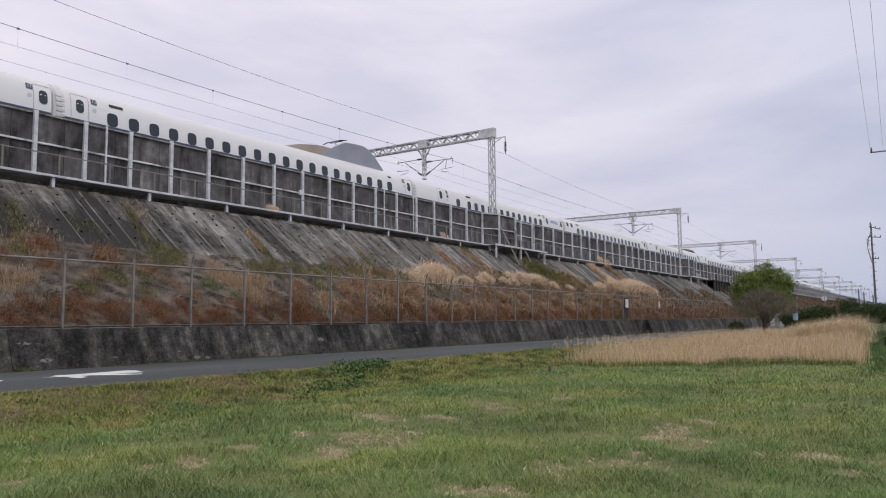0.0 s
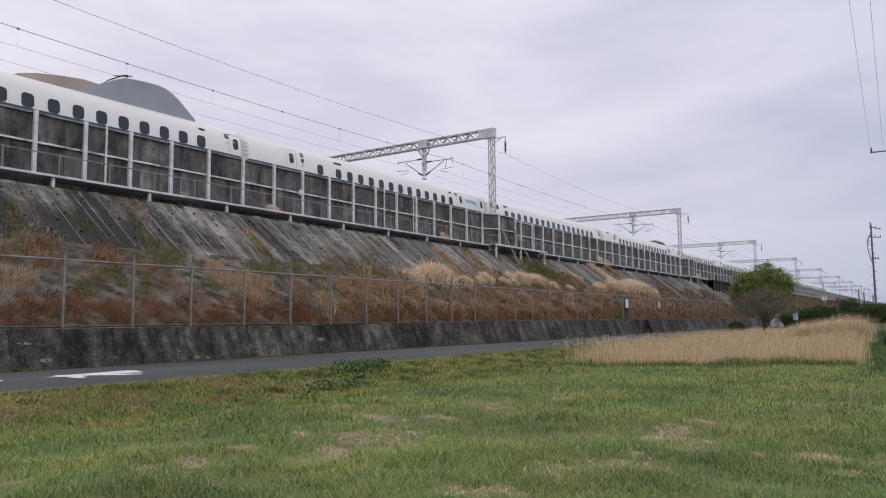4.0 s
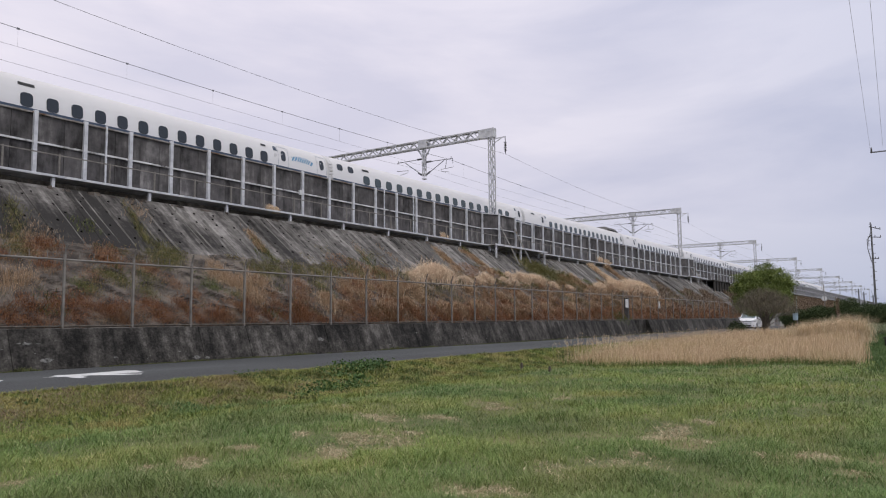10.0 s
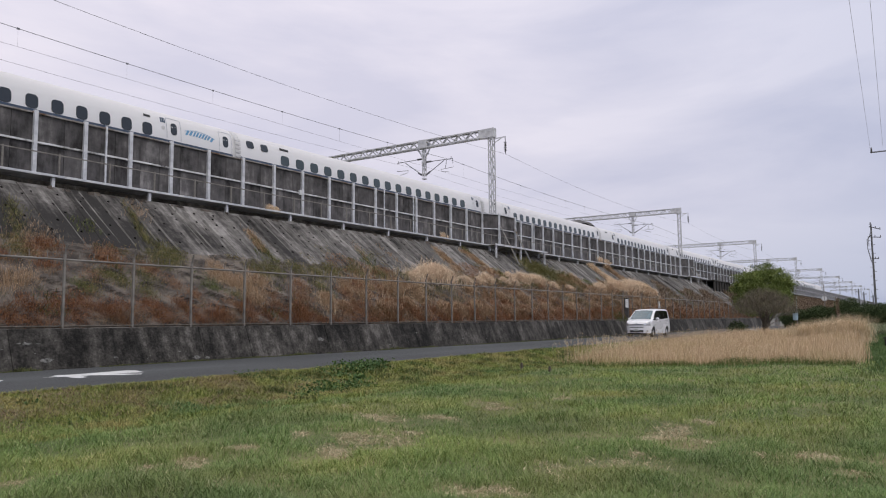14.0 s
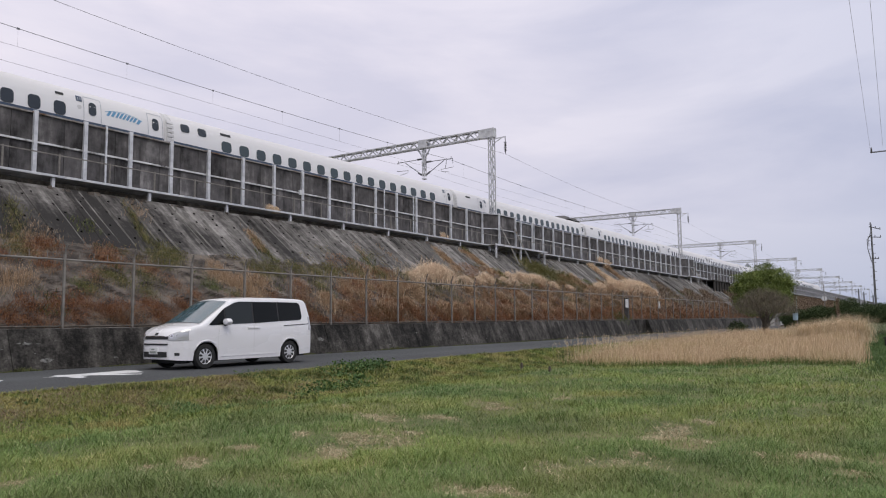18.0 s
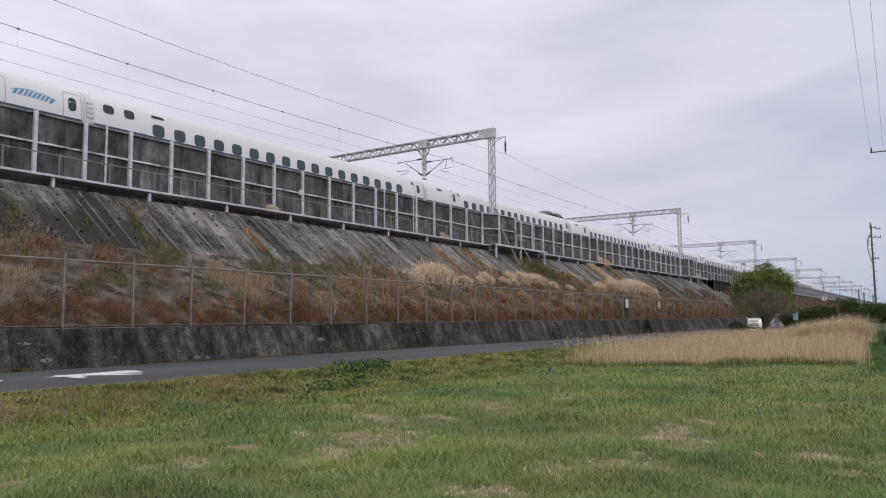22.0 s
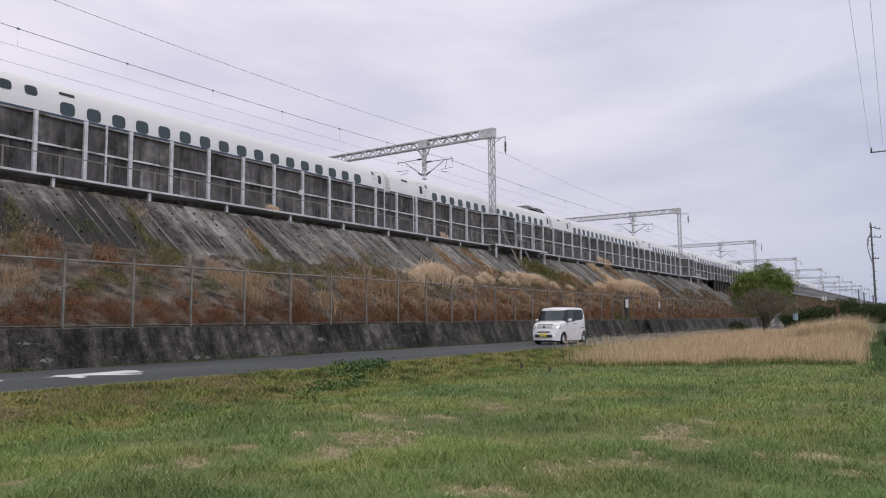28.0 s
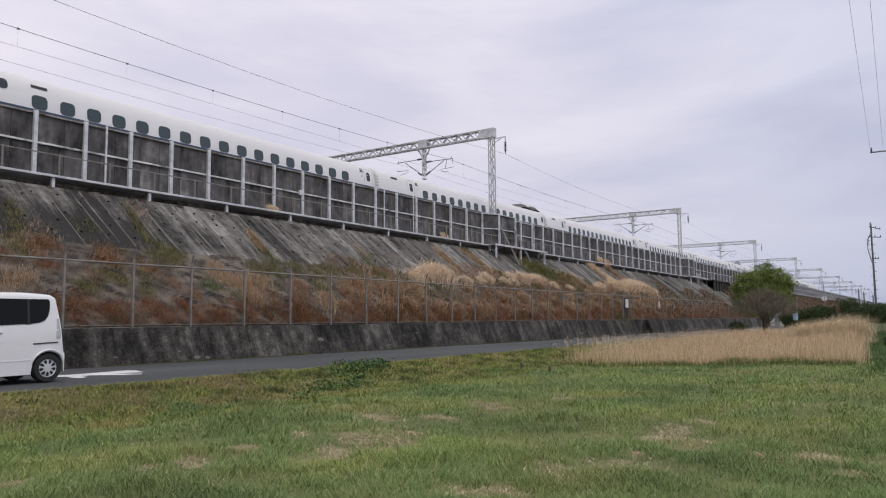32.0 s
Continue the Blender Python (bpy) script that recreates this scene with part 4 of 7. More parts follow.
def gantry(x):
    """A lattice portal over the tracks: mast, beam, hanger and the wire arms."""
    g_ = empty("overhead_line_gantry", "pale grey lattice steel gantry carrying the overhead line", "gantry", (x, MAST_Y, 6.2), "gantries along the line")
    c = (BEAM_TOP + BEAM_LOW) / 2 - 6.2
    part("mast", lattice(Geo(), (0, 0, 0), (0, 0, BEAM_LOW - 6.2), 0.36, 0.36, 0.42, 0.06, 0.04), M_GANTRY, g_)
    part("far_mast", lattice(Geo(), (0, FAR_Y - MAST_Y, -0.2), (0, FAR_Y - MAST_Y, BEAM_LOW - 6.2), 0.36, 0.36, 0.42, 0.06, 0.04), M_GANTRY, g_)
    part("beam", lattice(Geo(), (0, 1.0, c), (0, FAR_Y - MAST_Y + 0.3, c), 0.45, 0.56, 0.55, 0.09, 0.072), M_GANTRY, g_)
    part("top_plate", Geo().box(-0.2, 0.2, 1.0, FAR_Y - MAST_Y + 0.2, c + 0.285, c + 0.30), M_GANTRY, g_)
    part("knee", Geo().add([(sx, y, z) for sx in (-0.25, 0.25) for y, z in ((-0.3, BEAM_LOW - 6.2), (-0.3, BEAM_TOP - 6.2), (1.0, c + 0.32), (1.0, c - 0.32), (0.3, BEAM_LOW - 6.25))],
                           [(0, 1, 2, 3, 4), (9, 8, 7, 6, 5), (0, 5, 6, 1), (1, 6, 7, 2), (2, 7, 8, 3), (3, 8, 9, 4), (4, 9, 5, 0)]), M_GANTRY, g_)
    dy = DROP_Y - MAST_Y
    part("beam_plate", Geo().box(-0.27, 0.27, dy - 0.42, dy + 0.42, c - 0.34, c + 0.34), M_GANTRY, g_)
    g = lattice(Geo(), (0, dy, 12.9 - 6.2), (0, dy, BEAM_LOW - 6.2), 0.22, 0.22, 0.4, 0.05, 0.03)
    g.bar((0, dy - 0.6, BEAM_LOW - 6.2), (0, dy - 0.1, BEAM_LOW - 7.0), 0.08).bar((0, dy + 0.6, BEAM_LOW - 6.2), (0, dy + 0.1, BEAM_LOW - 7.0), 0.08)
    part("hanger", g, M_GANTRY, g_)
    for s, lift in ((-1, 0.0), (1, 0.3)):
        def at(out, z):
            return (0, dy + s * out, z - 6.2)
        part("top_tube", Geo().tube([at(0.15, 14.08 + lift), at(2.74, 14.04 + lift)], 0.03, 6), M_WIRE, g_)
        part("diagonal_tube", Geo().tube([at(0.12, 12.98), at(1.92, 13.98 + lift)], 0.032, 6), M_WIRE, g_)
        g = Geo().tube([at(2.74, 14.04 + lift), at(2.79, 13.35 + lift), at(1.62, 13.29 + lift)][0 if s < 0 else 1:], 0.022, 5)
        if s < 0:
            g.tube([at(2.19, 14.0 + lift), at(2.05, 13.39 + lift)], 0.022, 5)
        g.tube([at(1.62, 13.29 + lift), at(1.66, 13.12 + lift), at(2.4, 13.0 + lift)], 0.02, 5).tube([at(2.6, 14.06 + lift), at(2.6, 14.22 + lift)], 0.03, 6)
        part("steady_arm", g, M_WIRE, g_)
        for a, b in ((at(0.22, 14.08 + lift), at(0.72, 14.07 + lift)), (at(0.2, 13.03), at(0.62, 13.27))):
            a, b = Vector(a), Vector(b)
            g = Geo()
            for k in range(5):
                g.tube([a + (b - a) * (k / 5), a + (b - a) * ((k + 0.7) / 5)], [0.085, 0.05], 8)
            part("insulator", g, M_POLE, g_)
    part("hanger_bracket", Geo().box(-0.14, 0.14, dy - 0.14, dy + 0.14, 12.66 - 6.2, 12.78 - 6.2).box(-0.14, 0.14, dy - 0.16, dy + 0.16, 13.98 - 6.2, 14.14 - 6.2), M_GANTRY, g_)
    g = Geo().bar((0, -0.2, 15.05 - 6.2), (0, -1.25, 15.1 - 6.2), 0.07).bar((0, -0.2, 14.7 - 6.2), (0, -0.9, 15.05 - 6.2), 0.05)
    part("feeder_arm", g, M_GANTRY, g_)
    g = Geo().tube([(0, -1.2, 15.1 - 6.2), (0, -1.2, 13.75 - 6.2)], 0.025, 6)
    for i in range(6):
        g.tube([(0, -1.2, 14.65 - 6.2 - i * 0.13), (0, -1.2, 14.60 - 6.2 - i * 0.13)], [0.13, 0.05], 10)
    part("insulator", g, M_DARK, g_)
    return g_


first = gantry(MAST_X)
for i in list(range(1, 9)) + [-1]:
    copy_thing(first, pose(MAST_X + MAST_PITCH * i, MAST_Y, 6.2))


def wire(name, y, zs, sag, r, label):
    """A wire along the line that hangs between the masts."""
    pts = []
    for i in range(-2, 9):
        for k in range(12):
            s = k / 12
            pts.append((MAST_X + MAST_PITCH * (i + s), y, zs - sag * 4 * s * (1 - s)))
    return whole(name, Geo().tube(pts, r, 5), M_WIRE, label, "wire", "overhead wires")


wire("feeder_wire", MAST_Y - 1.2, 13.75, 0.75, 0.009, "thin dark feeder wire hung from the mast insulators")
for y, r0 in ((31.0, 0.014), (35.3, 0.008)):
    wire("messenger_wire", y, 13.9, 0.42, r0, "dark messenger wire above the track")
    wire("contact_wire", y, 12.75, 0.0, r0 * 0.5, "dark contact wire above the track")
g = Geo()
for y in (31.0,):
    for i in range(-20, 70):
        x = 20.0 + i * 5.0
        s = ((x - MAST_X) / MAST_PITCH) % 1.0
        top = 13.9 - 0.42 * 4 * s * (1 - s)
        g.bar((x, y, 12.75), (x, y, top), 0.004)
        g.box(x - 0.05, x + 0.05, y - 0.03, y + 0.03, top - 0.035, top + 0.035)
whole("dropper_wires", g, M_WIRE, "short vertical droppers between the overhead wires", "wire", kind="stuff")

# ---------------- security fence ----------------
fence = empty("security_fence", "tall grey steel mesh fence with a top rail on the wall", "fence", (0, FENCE_Y, WALL_Z))
FP, F0 = 2.172, 10.73
ME_FPOST = Geo().box(-0.029, 0.029, -0.029, 0.029, -0.05, 2.02).bar((0, 0, 2.0), (0.0, -0.10, 2.28), 0.034).mesh("post", M_POST)
for i in range(-5, 52):
    put("post", ME_FPOST, fence, F0 + i * FP + {0: 0.22, 1: 0.13}.get(i, 0.0))
part("top_rail", Geo().tube([(-2, 0, 1.86), (130, 0, 1.86)], 0.028, 8), M_POST, fence, smooth=True)
part("bottom_rail", Geo().tube([(-2, 0, 0.06), (130, 0, 0.06)], 0.025, 6), M_BARK, fence, smooth=True)
for z in (2.05, 2.16, 2.27):
    part("barbed_wire", Geo().tube([(-2, -0.06, z), (130, -0.06, z)], 0.002, 4), M_POST, fence)
g = Geo()
for i in range(13):
    g.box(-2, 125, -0.001, 0.001, 0.12 + i * 0.14, 0.1213 + i * 0.14)
x = -2.0
while x < 90:
    g.box(x, x + 0.0013, -0.001, 0.001, 0.08, 1.85)
    x += 0.14 if x < 60 else 0.28
part("wire_mesh", g, M_POST, fence, kind="stuff")
ME_ROD = Geo().box(-0.008, 0.008, -0.008, 0.008, 1.86, 2.08).mesh("spike", M_POST)
for i in range(-4, 24):
    for k in range(1, 5):
        a = F0 + i * FP + {0: 0.22, 1: 0.13}.get(i, 0.0)
        b = F0 + (i + 1) * FP + {0: 0.22, 1: 0.13}.get(i + 1, 0.0)
        put("spike", ME_ROD, fence, a + (b - a) * k / 5)

# ---------------- vans ----------------
def lerp_table(table, x):
    if x <= table[0][0]:
        return table[0][1]
    for (a, p), (b, q) in zip(table, table[1:]):
        if x <= b:
            return p + (q - p) * (x - a) / (b - a)
    return table[-1][1]


ROAD_LANE_Y = 16.05
noses = {}


def build_van(name, label, half_w, top, width, wheels, wheel_r, floor, belt, tumble, glass, screen, bow):
    """A one-box car: front towards -x. top and width are tables along x, wheels the axle places."""
    root = empty(name, label, "car")
    x0, x1 = top[0][0], top[-1][0]

    def bottom(x):
        z = floor + 0.05 * max(0, (abs(x) - 1.3)) + 0.02 * max(0, (x0 + 0.24 - x) / 0.24) ** 2
        for w in wheels:
            r = wheel_r + 0.055
            if abs(x - w) < r:
                z = max(z, wheel_r + math.sqrt(r * r - (x - w) ** 2) - 0.01)
        return z

    def side(x, z):
        return half_w * lerp_table(width, x) - tumble * max(0, z - belt) / (1.8 - belt) - 0.05 * max(0, 0.55 - z)

    def height(x, y):
        """Height of the upper outline; bow rounds the bonnet and the windscreen back towards the flanks."""
        return lerp_table(top, max(x - bow * min(1, max(0, -x / 0.5)) * (y / half_w) ** 2, x0))

    def crown(x, y):
        t = height(x, y)
        s = side(x, t - 0.1)
        u = abs(y) / max(s - 0.10, 0.1)
        return t + 0.02 - 0.035 * u * u

    def skin(x, y):
        """Height of the upper surface at x, y, with its rounded shoulder."""
        t = height(x, min(abs(y), half_w))
        d = side(x, t - 0.1) - abs(y)
        if d <= 0.0:
            return -1.0
        if d < 0.015:
            return t - 0.1 + 3.0 * d
        if d < 0.05:
            return t - 0.055 + (d - 0.015)
        return crown(x, y) if d > 0.11 else t - 0.02 + (d - 0.05) / 0.06 * 0.005

    stations = sorted(set([round(x0 + (x1 - x0) * i / 70, 4) for i in range(71)] + [round(w + d * (wheel_r + 0.07), 4) for w in wheels for d in (-1, -0.97, -0.9, -0.7, 0.7, 0.9, 0.97, 1)]
                          + [a for a, b in top] + [a for a, b in width]
                          + [round(-1.6 + 1.2 * i / 60, 4) for i in range(61)]))
    rows = []
    for x in stations:
        t, b = height(x, half_w * lerp_table(width, x)), bottom(x)
        half = []
        for i in range(8):
            z = b + (max(t - 0.10, b + 0.01) - b) * i / 7
            half.append((side(x, z), z))
        y = half[-1][0]
        half += [(y - 0.015, t - 0.055), (y - 0.05, t - 0.02)]
        half += [(max(y - 0.11, 0.05) * f, crown(x, (y - 0.10) * f)) for f in (1, 0.86, 0.72, 0.58, 0.44, 0.3, 0.15)]
        rows.append([(x, -a, z) for a, z in half] + [(x, 0, crown(x, 0))] + [(x, a, z) for a, z in reversed(half)])
    g = Geo().sheet(rows)
    n = len(rows[0])
    g.f += [tuple(range(n)), tuple(range(len(g.v) - 1, len(g.v) - n - 1, -1))]
    body = part("body", g, M_VAN, root, smooth=True)
    part("underbody", Geo().box(x0 + 0.5, x1 - 0.25, -half_w + 0.16, half_w - 0.16, floor - 0.02, floor + 0.4), M_DARK, root)
    part("front_bumper_lip", Geo().box(x0 + 0.34, x0 + 0.6, -half_w + 0.26, half_w - 0.26, floor - 0.05, floor + 0.06), M_DARK, root)
    for s in (-1, 1):
        for nm, poly, mt in glass:
            me = Geo().prism(poly, 0, 0.004 if mt is M_DARK else 0.010, put=lambda x, y, z: (x, s * (side(x, z) + 0.002 + y), z))
            part(nm, me, mt, root)
    # screens over the top surface
    for nm, a, b, inset, mt in screen:
        gg = Geo()
        rr = []
        for i in range(25):
            x = a + (b - a) * i / 24
            s = side(x, lerp_table(top, x) - 0.1) - 0.10 - inset
            ys = [s * (-1 + 2 * j / 28) for j in range(29)]
            rr.append([(x + bow * (y / half_w) ** 2 - 0.012, y, crown(x + bow * (y / half_w) ** 2, y) + 0.012) for y in ys])
        part(nm, gg.sheet(rr), mt, root, smooth=True)
    for w in wheels:
        for s in (-1, 1):
            arc = []
            for i in range(17):
                a = math.pi * (0.08 + 0.84 * i / 16)
                x, z = w + (wheel_r + 0.075) * math.cos(a), wheel_r + (wheel_r + 0.075) * math.sin(a)
                arc.append((x, s * (side(x, z) + 0.002), z))
            part("wheel_arch", Geo().tube(arc, [0.004 + 0.016 * math.sin(math.pi * i / 16) ** 0.6 for i in range(17)], 6), M_VAN, root, smooth=True)
    # wheels
    tyre = Geo().lathe([(wheel_r * 0.62, -0.085), (wheel_r * 0.66, -0.1), (wheel_r * 0.93, -0.1), (wheel_r, -0.065), (wheel_r, 0.065), (wheel_r * 0.93, 0.1), (wheel_r * 0.66, 0.1), (wheel_r * 0.62, 0.085)], 28).mesh("wheel", M_TYRE, True)
    rg = Geo().lathe([(0.02, -0.075), (0.05, -0.08), (0.06, -0.066), (0.065, -0.05)], 16)
    rg.lathe([(wheel_r * 0.58, -0.07), (wheel_r * 0.64, -0.092), (wheel_r * 0.66, -0.08), (wheel_r * 0.60, -0.03), (wheel_r * 0.58, -0.03)], 28)
    rg.lathe([(0.0, -0.082), (wheel_r * 0.20, -0.084), (wheel_r * 0.42, -0.078), (wheel_r * 0.60, -0.068), (wheel_r * 0.68, -0.088), (wheel_r * 0.70, -0.098), (wheel_r * 0.72, -0.09)], 30)
    rim = rg.mesh("rim", M_RIM, True)
    # oval openings of the wheel cover
    hg = Geo()
    for k in range(9):
        a = 2 * math.pi * k / 9
        out, c = Vector((math.cos(a), 0, math.sin(a))), Vector((-math.sin(a), 0, math.cos(a)))
        ring = [out * wheel_r * (0.42 + 0.16 * math.cos(j * math.pi / 4)) + c * wheel_r * (0.095 + 0.045 * math.cos(j * math.pi / 4)) * math.sin(j * math.pi / 4) for j in range(8)]
        hg.add([q + Vector((0, -0.084 + 0.02 * max(q.length / wheel_r - 0.45, 0), 0)) for q in ring] + [q + Vector((0, -0.07, 0)) for q in ring], [tuple(range(8))] + [(j, (j + 1) % 8, (j + 1) % 8 + 8, j + 8) for j in range(8)])
    hub = hg.mesh("cover_opening", M_DARK)
    turning = []
    for w in wheels:
        for s in (-1, 1):
            wh = new("wheel", tyre)
            wh.parent, wh.location = root, (w, s * (half_w - 0.125), wheel_r)
            put("rim", rim, wh, 0)
            put("cover_opening", hub, wh, 0)
            if s > 0:
                for ch in wh.children:
                    ch.rotation_euler = (0, 0, math.pi)
            turning.append((wh, Vector((w, s * (half_w - 0.125), wheel_r)), wheel_r))
    def nose(y, z):
        x = x0
        while x < 0 and (side(x, z) < abs(y) or skin(x, y) < z):
            x += 0.012
        lo, hi = x - 0.012, x
        for k in range(8):
            mid = (lo + hi) / 2
            if side(mid, z) < abs(y) or skin(mid, y) < z:
                lo = mid
            else:
                hi = mid
        return hi

    noses[root.name] = nose
    return root, side, crown, turning


def front_patch(root, name, y0, y1, z0, z1, mt, thick=0.02):
    """A thin piece on the nose, between heights and widths, mirrored by its caller."""
    g = Geo()
    rows = []
    for i in range(3):
        z = z0 + (z1 - z0) * i / 2
        rows.append([(noses[root.name](y0 + (y1 - y0) * j / 12, z) - thick * 0.6, y0 + (y1 - y0) * j / 12, z) for j in range(13)])
    back = [[(a + thick + 0.04, b, c) for a, b, c in r] for r in rows]
    g.sheet(rows).sheet(back)
    g.sheet([rows[0], back[0]]).sheet([rows[-1], back[-1]]).sheet([[r[0] for r in rows], [r[0] for r in back]]).sheet([[r[-1] for r in rows], [r[-1] for r in back]])
    return part(name, g, mt, root)


def lamp(root, s, y0, y1, j0, j1, f0, f1, base, tall, rise, out):
    """A curved lamp glass on the corner, higher towards the flank."""
    rr = []
    for i in range(5):
        row = []
        for j in range(9):
            u = j0 + (j1 - j0) * j / 8
            z = base + (f0 + (f1 - f0) * i / 4) * (tall + rise * u)
            y = y0 + (y1 - y0) * u
            row.append((noses[root.name](s * y, z) - out, s * (y + out * 0.8), z))
        rr.append(row)
    return rr


def lamp_disc(root, s, y, z, r):
    """A bright round reflector with a dark rim behind the lamp glass."""
    for name, k, mt, out in (("lamp_rim", 1.25, M_LAMPRIM, 0.016), ("lamp_reflector", 1.0, M_CHROME, 0.020), ("lamp_lens", 0.55, M_REFLECT, 0.024)):
        ring = [(y + r * k * math.cos(a * math.pi / 8), z + r * k * math.sin(a * math.pi / 8)) for a in range(16)]
        g = Geo().add([(noses[root.name](s * b, c) - out, s * b, c) for b, c in [(y, z)] + ring], [(0, a, a % 16 + 1) for a in range(1, 17)])
        part(name, g, mt, root)


def side_strip(root, name, side, pts, w, mt):
    """A thin line along the near and far flank through (x, z) points."""
    for s in (-1, 1):
        g = Geo()
        fine = [(xa + (xb - xa) * m / 6, za + (zb - za) * m / 6) for (xa, za), (xb, zb) in zip(pts, pts[1:]) for m in range(6)] + pts[-1:]
        for (xa, za), (xb, zb) in zip(fine, fine[1:]):
            g.bar((xa, s * (side(xa, za) + 0.001), za), (xb, s * (side(xb, zb) + 0.001), zb), w)
        part(name, g, mt, root)


def mirrors(root, side, x, z, mt, w=0.2, h=0.17):
    for s in (-1, 1):
        y = s * (side(x, z) + 0.13)
        g = Geo()
        prof = [(-0.10, 0.45), (-0.085, 0.8), (-0.03, 1.0), (0.05, 0.98), (0.07, 0.85)]
        rows = [[(x + a, y + w / 2 * k * math.cos(2 * math.pi * j / 10), z + h / 2 * k * math.sin(2 * math.pi * j / 10)) for j in range(11)] for a, k in prof]
        g.sheet(rows)
        g.f += [tuple(range(11)), tuple(range(len(g.v) - 1, len(g.v) - 12, -1))]
        part("wing_mirror", g, mt, root, smooth=True)
        part("mirror_arm", Geo().bar((x, s * side(x, z - 0.09), z - 0.09), (x, y, z - 0.05), 0.05), M_DARK, root)


V_TOP = [(-2.25, 0.56), (-2.24, 0.69), (-2.21, 0.83), (-2.15, 0.925), (-2.05, 0.995), (-1.88, 1.055), (-1.68, 1.10), (-1.53, 1.13), (-0.62, 1.69), (-0.42, 1.77), (-0.1, 1.805), (0.4, 1.825), (1.2, 1.83), (2.02, 1.815), (2.20, 1.79), (2.29, 1.73), (2.37, 1.45), (2.44, 1.05), (2.47, 0.7)]
V_WID = [(-2.25, 0.30), (-2.235, 0.46), (-2.20, 0.60), (-2.12, 0.75), (-2.0, 0.87), (-1.85, 0.945), (-1.6, 0.99), (0, 1.0), (1.9, 0.99), (2.22, 0.965), (2.40, 0.93), (2.47, 0.85)]
van_a, van_a_side, van_a_top, wheels_a = build_van(
    "minivan", "white minivan with tinted rear windows driving along the lane", 0.848, V_TOP, V_WID, (-1.36, 1.53), 0.315, 0.20, 1.0, 0.15,
    [("quarter_window", [(-1.30, 1.085), (-1.16, 1.085), (-0.78, 1.105), (-0.78, 1.50), (-0.86, 1.44)], M_CARGLASS),
     ("front_door_window", [(-0.74, 1.105), (0.16, 1.13), (0.16, 1.70), (-0.22, 1.70), (-0.42, 1.665), (-0.74, 1.525)], M_FRONTGLASS),
     ("sliding_door_window", [(0.22, 1.13), (1.08, 1.17), (1.08, 1.705), (0.22, 1.70)], M_CARGLASS),
     ("rear_side_window", [(1.14, 1.175), (1.88, 1.20), (1.99, 1.225), (2.03, 1.30), (2.01, 1.60), (1.97, 1.67), (1.88, 1.70), (1.14, 1.705)], M_CARGLASS),
     ("pillar_trim", [(-0.78, 1.105), (-0.74, 1.105), (-0.74, 1.52), (-0.78, 1.50)], M_DARK),
     ("pillar_trim", [(0.16, 1.13), (0.22, 1.13), (0.22, 1.70), (0.16, 1.70)], M_DARK),
     ("pillar_trim", [(1.08, 1.17), (1.14, 1.175), (1.14, 1.705), (1.08, 1.705)], M_DARK)],
    [("windscreen", -1.51, -0.58, 0.03, M_SCREEN)], 0.08)
front_patch(van_a, "lower_grille", -0.44, 0.44, 0.32, 0.45, M_DARK, 0.03)
front_patch(van_a, "grille_slot", -0.46, 0.46, 0.61, 0.65, M_DARK, 0.02)
front_patch(van_a, "grille", -0.44, 0.44, 0.755, 0.82, M_DARK, 0.025)
front_patch(van_a, "grille_trim", -0.44, 0.44, 0.822, 0.84, M_CHROME, 0.035)
front_patch(van_a, "number_plate", -0.165, 0.165, 0.39, 0.55, M_PAINT_W, 0.05)
front_patch(van_a, "plate_mark", -0.12, 0.12, 0.415, 0.465, M_PLATEMARK, 0.058)
front_patch(van_a, "plate_mark", -0.06, 0.06, 0.495, 0.525, M_PLATEMARK, 0.058)
front_patch(van_a, "badge", -0.045, 0.045, 0.855, 0.915, M_DARK, 0.03)
for s in (-1, 1):
    g = Geo()
    rows = lamp(van_a, s, 0.45, 0.80, 0, 1, 0, 1, 0.735, 0.125, 0.14, 0.014)
    g.sheet(rows)
    part("headlight", g, M_LAMP, van_a, "clear headlamp", True)
    front_patch(van_a, "fog_lamp", s * 0.66 - 0.035, s * 0.66 + 0.035, 0.355, 0.425, M_DARK, 0.02)
    lamp_disc(van_a, s, 0.55, 0.83, 0.05)
    lamp_disc(van_a, s, 0.68, 0.845, 0.05)
    g = Geo()
    g.prism([(2.29, 0.92), (2.39, 0.90), (2.405, 1.0), (2.37, 1.28), (2.31, 1.30)], -0.012, 0.009, put=lambda x, y, z: (x, s * (van_a_side(x, z) + y), z))
    part("tail_light", g, M_REDLAMP if s > 0 else M_LAMP, van_a, "clear and red tail lamp")
for px in (0.08, 0.30):
    side_strip(van_a, "door_handle", van_a_side, [(px - 0.11, 1.0), (px + 0.09, 1.01)], 0.03, M_VAN)
side_strip(van_a, "door_seam", van_a_side, [(0.19, 0.36), (0.19, 1.13)], 0.004, M_GANG)
side_strip(van_a, "door_seam", van_a_side, [(-0.98, 0.4), (-1.0, 0.7), (-0.95, 1.05)], 0.004, M_GANG)
side_strip(van_a, "slide_rail", van_a_side, [(1.30, 1.05), (2.28, 1.09)], 0.018, M_DARK)
side_strip(van_a, "sill_line", van_a_side, [(-0.95, 0.30), (1.02, 0.30)], 0.02, M_VAN)
mirrors(van_a, van_a_side, -0.78, 1.17, M_VAN, 0.24, 0.18)

